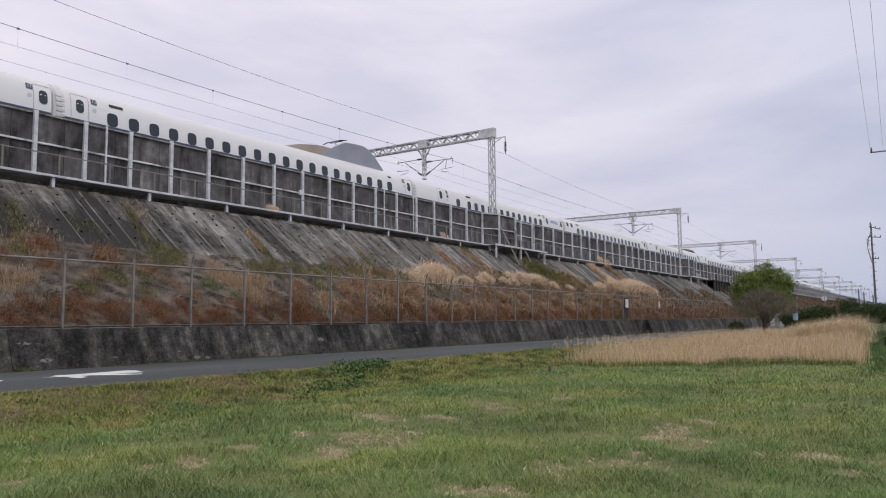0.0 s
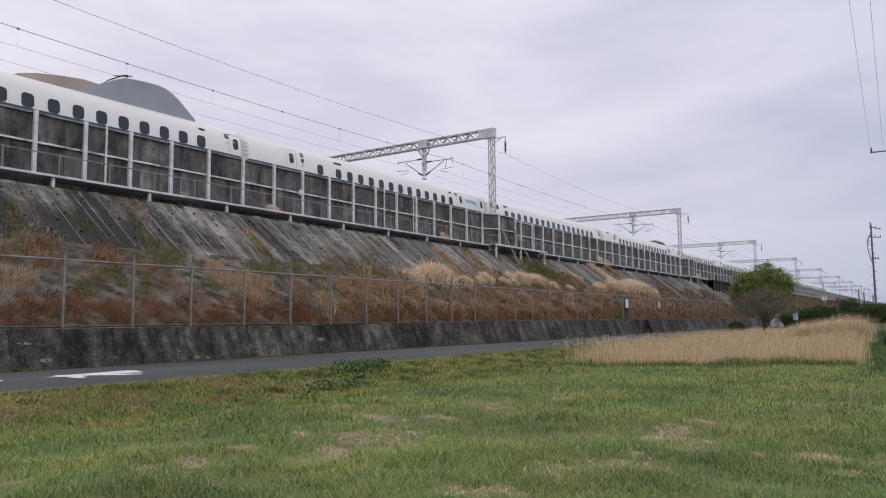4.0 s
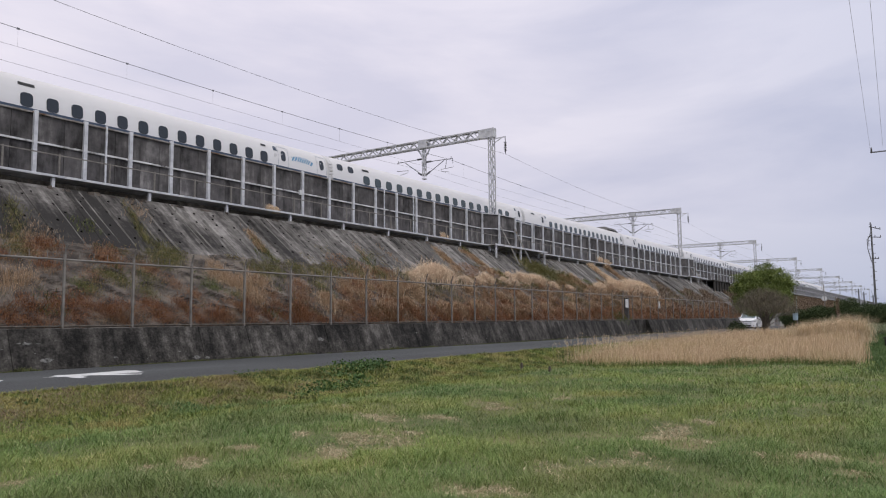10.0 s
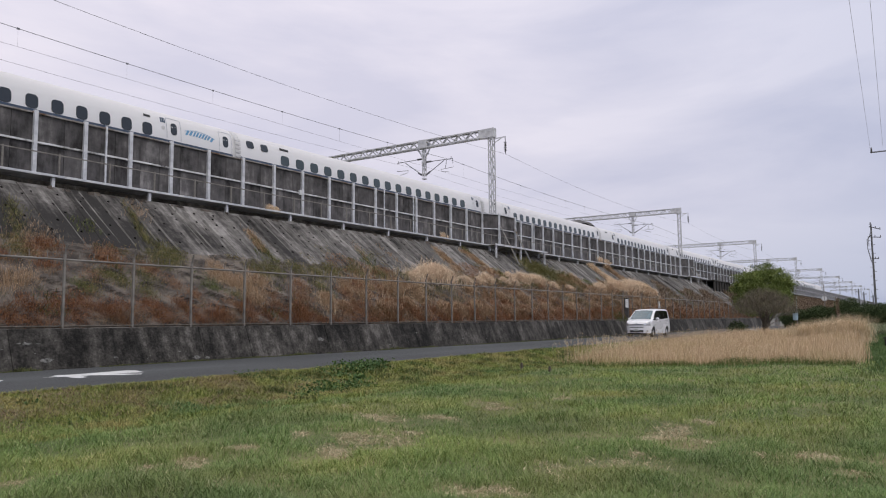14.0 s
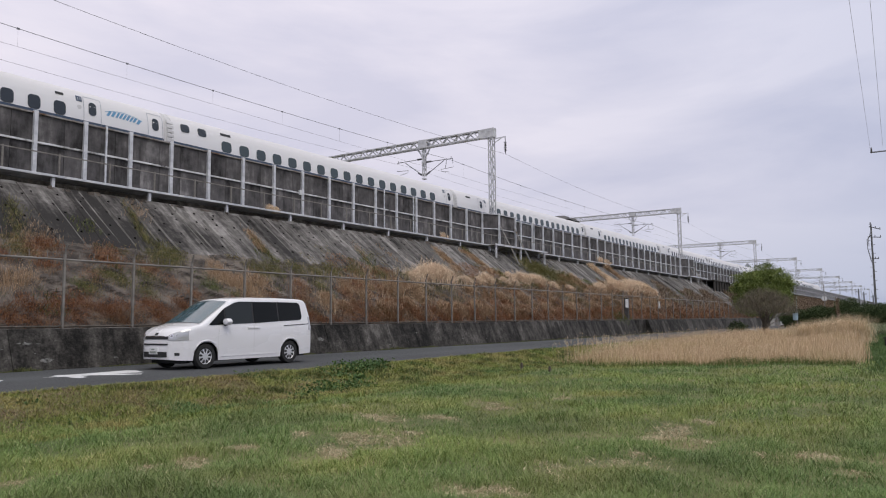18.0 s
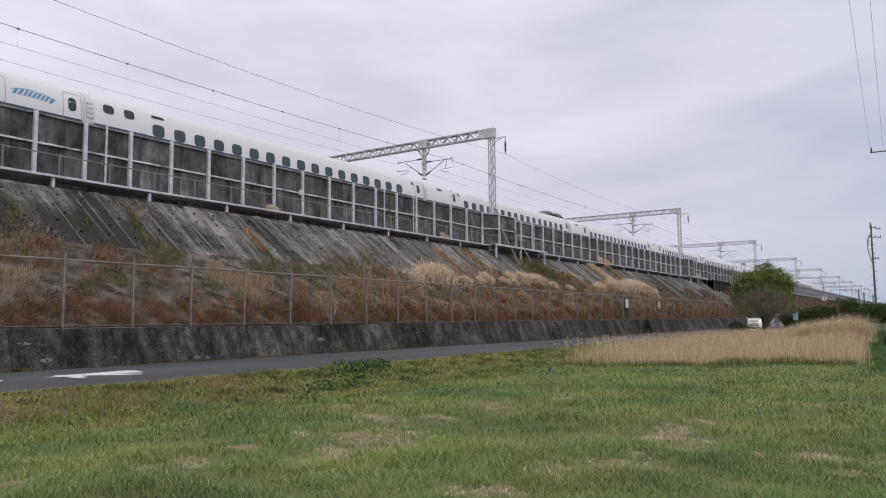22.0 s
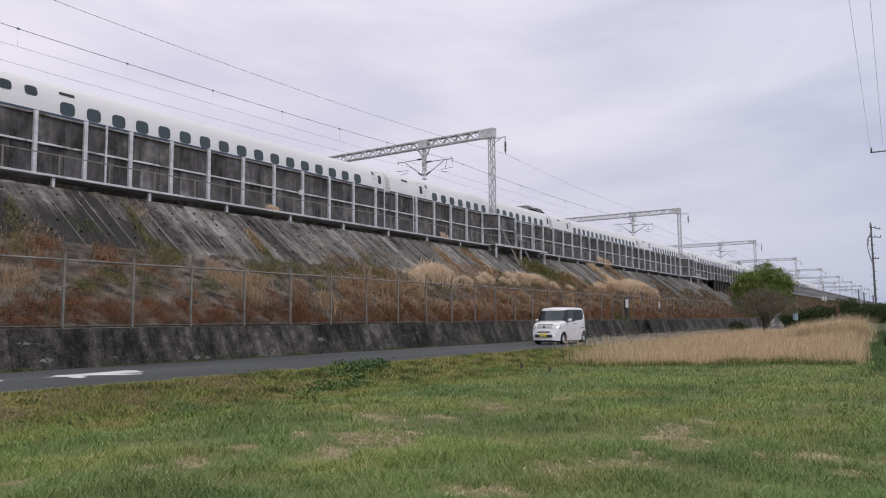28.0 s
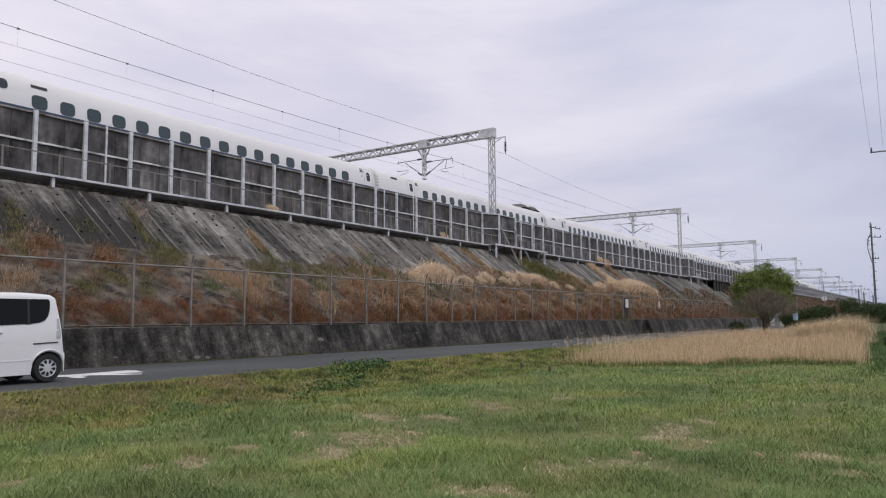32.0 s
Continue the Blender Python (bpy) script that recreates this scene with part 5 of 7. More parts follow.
N_TOP = [(-1.70, 0.47), (-1.695, 0.58), (-1.66, 0.69), (-1.59, 0.81), (-1.51, 0.92), (-1.43, 0.985), (-1.29, 1.035), (-1.12, 1.07), (-0.92, 1.085), (-0.88, 1.105), (-0.70, 1.585), (-0.68, 1.65), (-0.61, 1.70), (-0.4, 1.735), (0.2, 1.76), (1.0, 1.765), (1.45, 1.74), (1.56, 1.68), (1.64, 1.3), (1.70, 0.9), (1.75, 0.6)]
N_WID = [(-1.70, 0.40), (-1.68, 0.58), (-1.63, 0.73), (-1.54, 0.86), (-1.40, 0.95), (-1.2, 0.99), (0, 1.0), (1.3, 0.99), (1.55, 0.96), (1.68, 0.94), (1.75, 0.90)]
van_b, van_b_side, van_b_top, wheels_b = build_van(
    "kei_van", "white tall box-shaped small car with a yellow plate", 0.737, N_TOP, N_WID, (-1.0, 1.42), 0.28, 0.17, 1.05, 0.09,
    [("pillar_trim", [(-0.76, 1.045), (0.32, 1.075), (0.32, 1.635), (-0.46, 1.635), (-0.53, 1.58)], M_DARK),
     ("quarter_window", [(-0.60, 1.10), (-0.47, 1.10), (-0.47, 1.60), (-0.54, 1.58)], M_FRONTGLASS),
     ("front_door_window", [(-0.44, 1.095), (0.26, 1.12), (0.26, 1.61), (-0.37, 1.61), (-0.40, 1.59)], M_FRONTGLASS),
     ("rear_door_window", [(0.32, 1.12), (0.98, 1.145), (0.98, 1.63), (0.32, 1.63)], M_CARGLASS),
     ("rear_side_window", [(1.03, 1.15), (1.20, 1.165), (1.31, 1.21), (1.38, 1.29), (1.42, 1.42), (1.43, 1.58), (1.40, 1.63), (1.03, 1.63)], M_CARGLASS),
     ("pillar_trim", [(0.30, 1.09), (0.36, 1.10), (0.36, 1.63), (0.30, 1.63)], M_DARK),
     ("pillar_trim", [(0.96, 1.13), (1.05, 1.14), (1.05, 1.63), (0.96, 1.63)], M_DARK)],
    [], 0.17)
def wrap_band(root, name, side, half, z0, z1, y0, x_end, mt, out):
    """A band of the greenhouse that runs over the front and, where x_end is given, round the corner along the flank."""
    for s in (1,) if x_end is None else (-1, 1):
        rows = []
        for i in range(13):
            z = z0 + (z1 - z0) * i / 12
            row = []
            if x_end is None:
                row = [(noses[root.name](y0 * (-1 + 2 * j / 24), z) - out, y0 * (-1 + 2 * j / 24), z) for j in range(25)]
            else:
                edge = side(-0.62, z) - 0.035
                for j in range(11):
                    y = y0 + (edge - y0) * (j / 10)
                    row.append((noses[root.name](y, z) - out, s * (y + out * 0.4), z))
                xa = row[-1][0] + out
                for j in range(1, 9):
                    x = xa + (x_end - xa) * j / 8
                    row.append((x, s * (side(x, z) + out), z))
            rows.append(row)
        part(name, Geo().sheet(rows), mt, root, smooth=True)


wrap_band(van_b, "windscreen", van_b_side, 0.737, 1.115, 1.60, 0.60, None, M_UPRIGHT, 0.008)
wrap_band(van_b, "windscreen_pillar", van_b_side, 0.737, 1.105, 1.615, 0.57, -0.42, M_GLOSSBLACK, 0.005)
front_patch(van_b, "lower_grille", -0.44, 0.46, 0.35, 0.475, M_DARK, 0.03)
front_patch(van_b, "grille_slot", -0.32, 0.32, 0.57, 0.62, M_DARK, 0.02)
front_patch(van_b, "grille", -0.40, 0.40, 0.745, 0.93, M_REFLECT, 0.015)
for zb in (0.745, 0.81, 0.875):
    front_patch(van_b, "grille_bar", -0.39, 0.39, zb, zb + 0.036, M_LAMP, 0.035)
front_patch(van_b, "grille_bar", -0.40, 0.40, 0.935, 0.96, M_DARK, 0.03)
front_patch(van_b, "number_plate", -0.165, 0.165, 0.355, 0.515, M_YELLOW, 0.05)
front_patch(van_b, "plate_mark", -0.12, 0.12, 0.38, 0.43, M_TANCOV, 0.058)
front_patch(van_b, "plate_mark", -0.06, 0.06, 0.46, 0.49, M_TANCOV, 0.058)
front_patch(van_b, "badge", -0.055, 0.055, 0.78, 0.88, M_DARK, 0.05)
for s in (-1, 1):
    g = Geo()
    rows = lamp(van_b, s, 0.38, 0.722, 0, 1, 0, 1, 0.735, 0.17, 0.05, 0.014)
    g.sheet(rows)
    part("headlight", g, M_LAMP, van_b, "clear headlamp", True)
    lamp_disc(van_b, s, 0.47, 0.825, 0.068)
    lamp_disc(van_b, s, 0.625, 0.84, 0.062)
    g = Geo()
    g.prism([(1.56, 0.86), (1.645, 0.85), (1.655, 0.95), (1.62, 1.24), (1.57, 1.25)], -0.012, 0.009, put=lambda x, y, z: (x, s * (van_b_side(x, z) + y), z))
    part("tail_light", g, M_LAMP, van_b, "clear and red tail lamp")
for px in (0.12, 0.42):
    side_strip(van_b, "door_handle", van_b_side, [(px - 0.11, 0.965), (px + 0.09, 0.975)], 0.035, M_CHROME)
side_strip(van_b, "door_seam", van_b_side, [(0.29, 0.34), (0.29, 1.09)], 0.004, M_GANG)
side_strip(van_b, "door_seam", van_b_side, [(-0.62, 0.36), (-0.64, 0.7), (-0.60, 1.05)], 0.004, M_GANG)
side_strip(van_b, "slide_rail", van_b_side, [(1.10, 0.76), (1.60, 0.78)], 0.022, M_DARK)
side_strip(van_b, "sill_line", van_b_side, [(-0.62, 0.42), (1.06, 0.45)], 0.012, M_VAN)
mirrors(van_b, van_b_side, -0.55, 1.14, M_VAN, 0.2, 0.16)

# ---------------- vegetation ----------------
VEG = np.random.RandomState(11)


def gz(x, y):
    return np.array([ground_z(a, b) for a, b in zip(x, y)])


def scatter(n, x0, x1, y0, y1, keep=None):
    x, y = VEG.uniform(x0, x1, n), VEG.uniform(y0, y1, n)
    if keep is not None:
        k = keep(x, y)
        x, y = x[k], y[k]
    return np.stack([x, y, gz(x, y)], 1)


def in_view(x, y):
    """The wedge of field in front of the tripod."""
    a = np.degrees(np.arctan2(y, x))
    return (a > -2.5) & (a < 68)


def reed_edge(x, y):
    """True inside the reed bed."""
    left = 22.0 + (9.9 - y) * 0.6 + 0.8 * np.sin(y * 2.1) * 0.4
    return (x > left) & (y < 9.9 + (x - 21.2) * 0.07) & (y > 0.0735 * x + 0.08 * np.sin(x * 1.7))


u = VEG.uniform(0, 1, 430000)
rad = 4.4 * (62 / 4.4) ** u
ang = np.radians(VEG.uniform(-3, 69, len(rad)))
x, y = rad * np.cos(ang), rad * np.sin(ang)
k = (y < 10.9 + 0.35 * np.sin(x * 1.7) + 0.2 * np.sin(x * 4.1)) & ~(reed_edge(x, y) & (x > 24))
p = np.stack([x[k], y[k], gz(x[k], y[k])], 1)
r = np.hypot(p[:, 0], p[:, 1])
tuft = 0.5 + np.array([1.1 * noise.noise((a * 1.3, b * 1.5, 1.0)) + 0.45 * noise.noise((a * 0.3, b * 0.75, 2.0)) for a, b in p[:, :2]]) * np.clip(1.35 - r / 24, 0.35, 1)
h = (0.034 + 0.12 * np.clip(tuft, 0, 1.25) ** 1.7) * VEG.uniform(0.5, 1.5, len(p)) * np.clip(r / 14, 1, 1.15)


BARE = ((9.92, 8.71, 0.14), (8.96, 7.11, 0.30), (9.41, 6.27, 0.22), (11.11, 6.47, 0.30), (7.26, 5.91, 0.40), (8.22, 6.1, 0.22), (6.64, 3.17, 0.2), (12.91, 6.04, 0.2), (6.39, 5.73, 0.2), (7.1, 7.0, 0.16), (5.08, 6.5, 0.22),
        (4.67, 6.7, 0.18), (6.04, 6.9, 0.18), (4.63, 5.48, 0.12), (9.2, 2.75, 0.30), (9.75, 2.85, 0.24), (10.3, 3.0, 0.16), (7.33, 2.58, 0.2), (7.28, 2.93, 0.12), (8.52, 1.63, 0.18), (8.71, 1.0, 0.24), (7.99, 0.74, 0.12), (10.88, 2.75, 0.16), (7.9, 2.7, 0.16), (5.43, 3.39, 0.2), (5.63, 3.14, 0.16), (3.63, 7.17, 0.1))


def tracks(x, y):
    """Bare worn patches in the field: ragged spots of soil and straw, drawn out along the mower's way."""
    m = np.zeros(len(x))
    rag = np.array([0.6 + 0.9 * noise.noise((a * 2.2, b * 2.2, 6.0)) + 0.6 * noise.noise((a * 7.0, b * 7.0, 6.0)) for a, b in zip(x, y)])
    for cx, cy, r0 in BARE:
        u, v = (x - cx) * 0.80 - (y - cy) * 0.60, (x - cx) * 0.60 + (y - cy) * 0.80
        m = np.maximum(m, np.exp(-(u / (r0 * 1.2)) ** 2 - (v / (r0 * 2.0)) ** 2))
    return np.clip(m * np.clip(rag, 0, 1.3), 0, 1)


worn = tracks(p[:, 0], p[:, 1])
h = h * (1 - 0.8 * np.clip(worn * 2.0, 0, 1))
keep = VEG.uniform(0, 1, len(p)) > np.clip(worn * 2.3 - 0.25, 0, 0.9)
p, h, r = p[keep], h[keep], r[keep]
whole("field_grass", blade_mesh("field_grass", M_GRASS, p, h, 0.0042 * np.clip(r / 8, 1, 6), VEG.uniform(0.3, 1.9, len(p)), 3, 0.7), None,
      "short green field grass with dry straw patches", "grass", kind="stuff")


x, y = VEG.uniform(3.5, 19, 260000), VEG.uniform(0.4, 9, 260000)
k = VEG.uniform(0, 1, len(x)) < tracks(x, y) * 1.6 - 0.2
p = np.stack([x[k], y[k], gz(x[k], y[k]) + 0.01], 1)
whole("straw_litter", blade_mesh("straw_litter", M_LITTER, p, VEG.uniform(0.015, 0.045, len(p)), 0.007, VEG.uniform(1.0, 4.0, len(p)), 7), None,
      "pale dry straw lying in the mown wheel tracks", "straw", kind="stuff")
x, y = np.concatenate([VEG.uniform(-16, 40, 45000), VEG.normal(0, 4.0, 75000)]), np.concatenate([VEG.uniform(-16, 10.4, 45000), np.minimum(VEG.normal(0, 4.0, 75000), 10.3)])
a = np.degrees(np.arctan2(y, x))
k = (np.hypot(x, y) < 4.5) | (a < -3) | (a > 69)
p = np.stack([x[k], y[k], gz(x[k], y[k])], 1)
whole("surrounding_grass", blade_mesh("surrounding_grass", M_GRASS, p, VEG.uniform(0.04, 0.13, len(p)), 0.010, VEG.uniform(0.3, 1.5, len(p)), 5), None,
      "short green grass of the surrounding field", "grass", kind="stuff")


# longer tufts that stand out of the sward
pts, hh, ww = [], [], []
for i in range(4200):
    d, a = 4.5 * (22 / 4.5) ** VEG.uniform(0, 1), math.radians(VEG.uniform(-3, 69))
    cx, cy = d * math.cos(a), d * math.sin(a)
    if cy > 10.6 or noise.noise((cx * 0.5, cy * 0.5, 21.0)) + 0.5 * noise.noise((cx * 1.7, cy * 1.7, 21.0)) < -0.05 or tracks(np.array([cx]), np.array([cy]))[0] > 0.15:
        continue
    m, q = 26, VEG.uniform(0.03, 0.09)
    pts.append(np.stack([VEG.normal(cx, q, m), VEG.normal(cy, q, m), np.full(m, ground_z(cx, cy))], 1))
    hh.append(VEG.uniform(0.08, 0.16) * VEG.uniform(0.6, 1.2, m))
    ww.append(np.full(m, 0.0046 * max(d / 8, 1)))
p = np.concatenate(pts)
whole("grass_tufts", blade_mesh("grass_tufts", M_GRASS, p, np.concatenate(hh), np.concatenate(ww), VEG.uniform(0.3, 1.8, len(p)), 61, 0.9), None,
      "longer curved tufts of green field grass", "grass", kind="stuff")


def verge_keep(x, y):
    r = np.hypot(x, y)
    return in_view(x, y) & (VEG.uniform(0, 1, len(x)) < np.clip((13.0 / r) ** 1.3, 0.08, 1))


p = scatter(400000, 4, 60, 9.6, 12.95, verge_keep)
r = np.hypot(p[:, 0], p[:, 1])
whole("verge_grass", blade_mesh("verge_grass", M_VERGE, p, VEG.uniform(0.025, 0.105, len(p)) * np.array([1.0 + 0.8 * noise.noise((a * 1.5, b * 1.5, 31.0)) for a, b in p[:, :2]]), 0.0065 * np.clip(r / 12, 1, 4), VEG.uniform(0.3, 1.9, len(p)), 4), None,
      "dry brown and green grass on the road bank", "grass", kind="stuff")
p = scatter(34000, 4, 17, 10.2, 12.9, lambda x, y: in_view(x, y) & (VEG.uniform(0, 1, len(x)) < np.clip((17 - x) / 6, 0, 1)) & (np.array([noise.noise((a * 0.45, b * 0.8, 15.0)) + 0.4 * noise.noise((a * 1.7, b * 1.7, 15.0)) for a, b in zip(x, y)]) > -0.02))
p[:, 2] += 0.02
whole("bank_litter", blade_mesh("bank_litter", M_BANKLITTER, p, VEG.uniform(0.02, 0.05, len(p)), 0.009, VEG.uniform(1.0, 4.0, len(p)), 47), None,
      "pinkish brown dead grass lying on the road bank", "straw", kind="stuff")
pts = []
for k in range(80):
    cx, cy = VEG.uniform(8, 30), VEG.uniform(9.8, 12.8)
    m = 150
    pts.append(np.stack([VEG.normal(cx, 0.13, m), VEG.normal(cy, 0.13, m), np.full(m, ground_z(cx, cy))], 1))
p = np.concatenate(pts)
whole("verge_weeds", blade_mesh("verge_weeds", M_WEED, p, VEG.uniform(0.05, 0.17, len(p)), 0.012, VEG.uniform(0.3, 1.4, len(p)), 6), None,
      "dark green weed tufts on the road bank", "weeds", kind="stuff")
pts = []
for cx, cy in ((10.9, 10.5), (11.5, 10.9), (12.0, 10.7), (12.3, 11.3), (12.9, 11.2), (13.3, 11.9), (13.6, 11.5), (14.0, 12.2), (14.4, 12.0), (14.9, 12.5), (15.2, 12.2), (15.5, 12.7), (15.9, 12.6), (14.6, 12.75), (12.7, 10.7)):
    m, q = int(70 + 26 * (cx - 10.5)), VEG.uniform(0.12, 0.22)
    pts.append(np.stack([VEG.normal(cx, q, m), VEG.normal(cy, q, m), ground_z(cx, cy) + np.abs(VEG.normal(0.05, 0.055, m))], 1))
p = np.concatenate(pts)
whole("bank_weeds", leaf_mesh("bank_weeds", M_BROADLEAF, p, VEG.uniform(0.04, 0.085, len(p)), 20, 0.4), None,
      "dark green broad-leaved weed tufts on the road bank", "weeds", kind="stuff")
pts = []
for k in range(48):
    cx, cy = VEG.uniform(6, 30), VEG.uniform(9.9, 12.85)
    m, q = 90, VEG.uniform(0.08, 0.2)
    pts.append(np.stack([VEG.normal(cx, q, m), VEG.normal(cy, q, m), ground_z(cx, cy) + np.abs(VEG.normal(0.03, 0.045, m))], 1))
p = np.concatenate(pts)
whole("broadleaf_weeds", leaf_mesh("broadleaf_weeds", M_BROADLEAF, p, VEG.uniform(0.02, 0.055, len(p)), 19, 0.36), None,
      "low broad-leaved green weeds on the road bank", "weeds", kind="stuff")
xw = VEG.uniform(8, 70, 26000)
p = np.stack([xw, WALL_FOOT - np.abs(VEG.normal(0, 0.10, len(xw))) - 0.02, np.array([road_z(a) for a in xw]) - 0.01], 1)
gap = np.array([noise.noise((a * 0.5, 3.0, 0)) + 0.5 * noise.noise((a * 1.9, 5.0, 0)) for a in xw])
p, gap = p[gap > -0.16], gap[gap > -0.16]
whole("gutter_grass", blade_mesh("gutter_grass", M_GUTTER, p, VEG.uniform(0.02, 0.08, len(p)) * (0.7 + 3.0 * np.clip(gap, 0, 1)), 0.010, VEG.uniform(0.3, 1.6, len(p)), 8), None,
      "thin grass growing along the foot of the wall", "grass", kind="stuff")

x, y = VEG.uniform(22, 60, 40000), VEG.uniform(-1.5, 4.6, 40000)
k = (y < 0.066 * x + 0.15 * np.sin(x * 0.9) + VEG.normal(0, 0.2, len(x))) & (y > -0.03 * x)
p = np.stack([x[k], y[k], gz(x[k], y[k])], 1)
whole("field_edge_grass", blade_mesh("field_edge_grass", M_BROADLEAF, p, VEG.uniform(0.05, 0.20, len(p)), 0.016, VEG.uniform(0.2, 1.1, len(p)), 18), None,
      "dark green grass beside the reeds", "grass", kind="stuff")

# reed bed
p = scatter(170000, 20.5, 62, 1, 11.6, lambda x, y: reed_edge(x + VEG.normal(0, 0.35, len(x)), y + VEG.normal(0, 0.15, len(x))) & (VEG.uniform(0, 1, len(x)) < np.clip((27 / x) ** 1.3, 0.2, 1)))
rr = np.hypot(p[:, 0], p[:, 1])
clump = np.clip(1 - np.hypot((p[:, 0] - 43) / 7, (p[:, 1] - 4.0) / 1.6), 0, 1)
rough = 0.88 + 0.3 * np.array([noise.noise((a * 0.8, b * 0.8, 5.0)) for a, b in p[:, :2]])
inner = np.clip((p[:, 0] - 20.5 - (9.9 - p[:, 1]) * 0.6) / 9, 0, 1)
h = np.where(VEG.uniform(0, 1, len(p)) < 0.08, VEG.uniform(0.55, 0.85, len(p)), VEG.uniform(0.25, 0.60, len(p))) * rough * (0.85 + 0.25 * inner) * (1 + 0.8 * clump)
whole("reed_bed", blade_mesh("reed_bed", M_REED, p, h, 0.0065 * np.clip(rr / 22, 1, 2.4), VEG.uniform(0.03, 0.34, len(p)), 9, 0.9), None,
      "tall bed of dry straw-coloured reeds in the field", "reeds", kind="stuff")
k = VEG.uniform(0, 1, len(p)) < 0.06
top = p[k] + np.stack([VEG.normal(0, 0.03, k.sum()), VEG.normal(0, 0.03, k.sum()), h[k] * 0.9], 1)
fuzz = np.repeat(top, 5, 0) + VEG.normal(0, 1, (k.sum() * 5, 3)) * (0.02, 0.02, 0.06)
whole("reed_plumes", leaf_mesh("reed_plumes", M_PLUME, fuzz, VEG.uniform(0.03, 0.07, len(fuzz)), 15, 0.14), None,
      "feathery pale seed heads of the reeds", "reeds", kind="stuff")
strip = scatter(1300, 26.8, 50, 9.7, 11.7)
whole("stray_reeds", blade_mesh("stray_reeds", M_REED, strip, VEG.uniform(0.35, 0.8, len(strip)), 0.009, VEG.uniform(0.05, 0.5, len(strip)), 16, 0.9), None,
      "stray reed stalks between the bed and the road", "reeds", kind="stuff")
k = VEG.uniform(0, 1, len(strip)) < 0.4
fuzz = np.repeat(strip[k] + (0, 0, 0.55), 6, 0) + VEG.normal(0, 1, (k.sum() * 6, 3)) * (0.03, 0.03, 0.12)
whole("stray_plumes", leaf_mesh("stray_plumes", M_PLUME, fuzz, VEG.uniform(0.04, 0.09, len(fuzz)), 17, 0.16), None,
      "feathery seed heads of the stray reeds", "reeds", kind="stuff")
tip = scatter(420, 22.0, 29, 8.6, 10.7, lambda x, y: (x > 22.3 + 0.4 * (9.9 - y)) & (VEG.uniform(0, 1, len(x)) < 0.8))
hh = VEG.uniform(0.5, 0.85, len(tip))
whole("tall_reeds", blade_mesh("tall_reeds", M_REED, tip, hh, 0.007, VEG.uniform(0.03, 0.3, len(tip)), 71, 0.9), None, "thin tall reed stalks at the corner of the bed", "reeds", kind="stuff")
k = VEG.uniform(0, 1, len(tip)) < 0.55
fuzz = np.repeat(tip[k] + np.stack([0 * hh[k], 0 * hh[k], hh[k] * 0.94], 1), 7, 0) + VEG.normal(0, 1, (k.sum() * 7, 3)) * (0.018, 0.018, 0.06)
whole("tall_plumes", leaf_mesh("tall_plumes", M_GOLD, fuzz, VEG.uniform(0.03, 0.07, len(fuzz)), 72, 0.16), None, "pale seed heads of the tall reeds", "reeds", kind="stuff")
edge = scatter(60000, 20.0, 34, 1.5, 10.5, lambda x, y: reed_edge(x + 0.9, y) & ~reed_edge(x - 0.7 - 1.2 * np.sin(y * 1.3 + 1) ** 2 * np.sin(y * 3.1) ** 2, y))
whole("reed_foot_grass", blade_mesh("reed_foot_grass", M_SPRING, edge, VEG.uniform(0.08, 0.34, len(edge)) * np.array([0.75 + 0.9 * noise.noise((b * 0.9, a * 0.3, 40.0)) for a, b in edge[:, :2]]), 0.009, VEG.uniform(0.2, 0.7, len(edge)), 10), None,
      "dark green grass along the foot of the reeds", "grass", kind="stuff")
# growth on the lower slope
def slope_scatter(n, x0, x1, t0, t1, keep=None):
    x, t = VEG.uniform(x0, x1, n), VEG.uniform(t0, t1, n)
    if keep is not None:
        k = keep(x, t)
        x, t = x[k], t[k]
    return np.array([tuple(slope_pt(a, b, -0.02)) for a, b in zip(x, t)]), x, t


def scrub_keep(x, t):
    lim = 0.20 + 0.22 * np.array([noise.noise((a * 0.22, 7.0, b * 2.0)) for a, b in zip(x, t)]) + np.where(x > 34, 0.08, 0)
    return (t < lim) & (VEG.uniform(0, 1, len(x)) < np.clip((26 / np.maximum(x, 10)) ** 0.9, 0.1, 1))


def tangle(name, label, n, x0, x1, tmax, keep, tall, size, seed, material):
    """A mat of dead leaves and stems over the slope."""
    p, x, t = slope_scatter(n, x0, x1, 0.0, tmax, keep)
    hump = np.array([0.55 + 0.9 * noise.noise((a * 0.9, b * 5.0, seed)) for a, b in zip(x, t)])
    up = np.abs(VEG.uniform(0, 1, len(p))) ** 0.7 * tall * np.clip(hump, 0.12, 1.2)
    p = p + np.stack([VEG.normal(0, 0.03, len(p)), -0.45 * up, 0.9 * up], 1)
    return whole(name, leaf_mesh(name, material, p, VEG.uniform(0.5, 1.6, len(p)) * size * np.clip(x / 26, 1, 1.6), seed, 0.17), None, label, "scrub", kind="stuff")


def thin_far(x, near):
    return VEG.uniform(0, 1, len(x)) < np.clip((near / np.maximum(x, 8)) ** 1.2, 0.06, 1)


def foot_line(x):
    """How far up the slope the dead bracken reaches, in lobes."""
    return np.array([max(0.112 + 0.075 * noise.noise((a * 0.8, 7.7, 0.0)) + 0.035 * noise.noise((a * 2.3, 1.7, 0.0)), 0.055) + (0.02 if a > 18 else 0.0) for a in x])


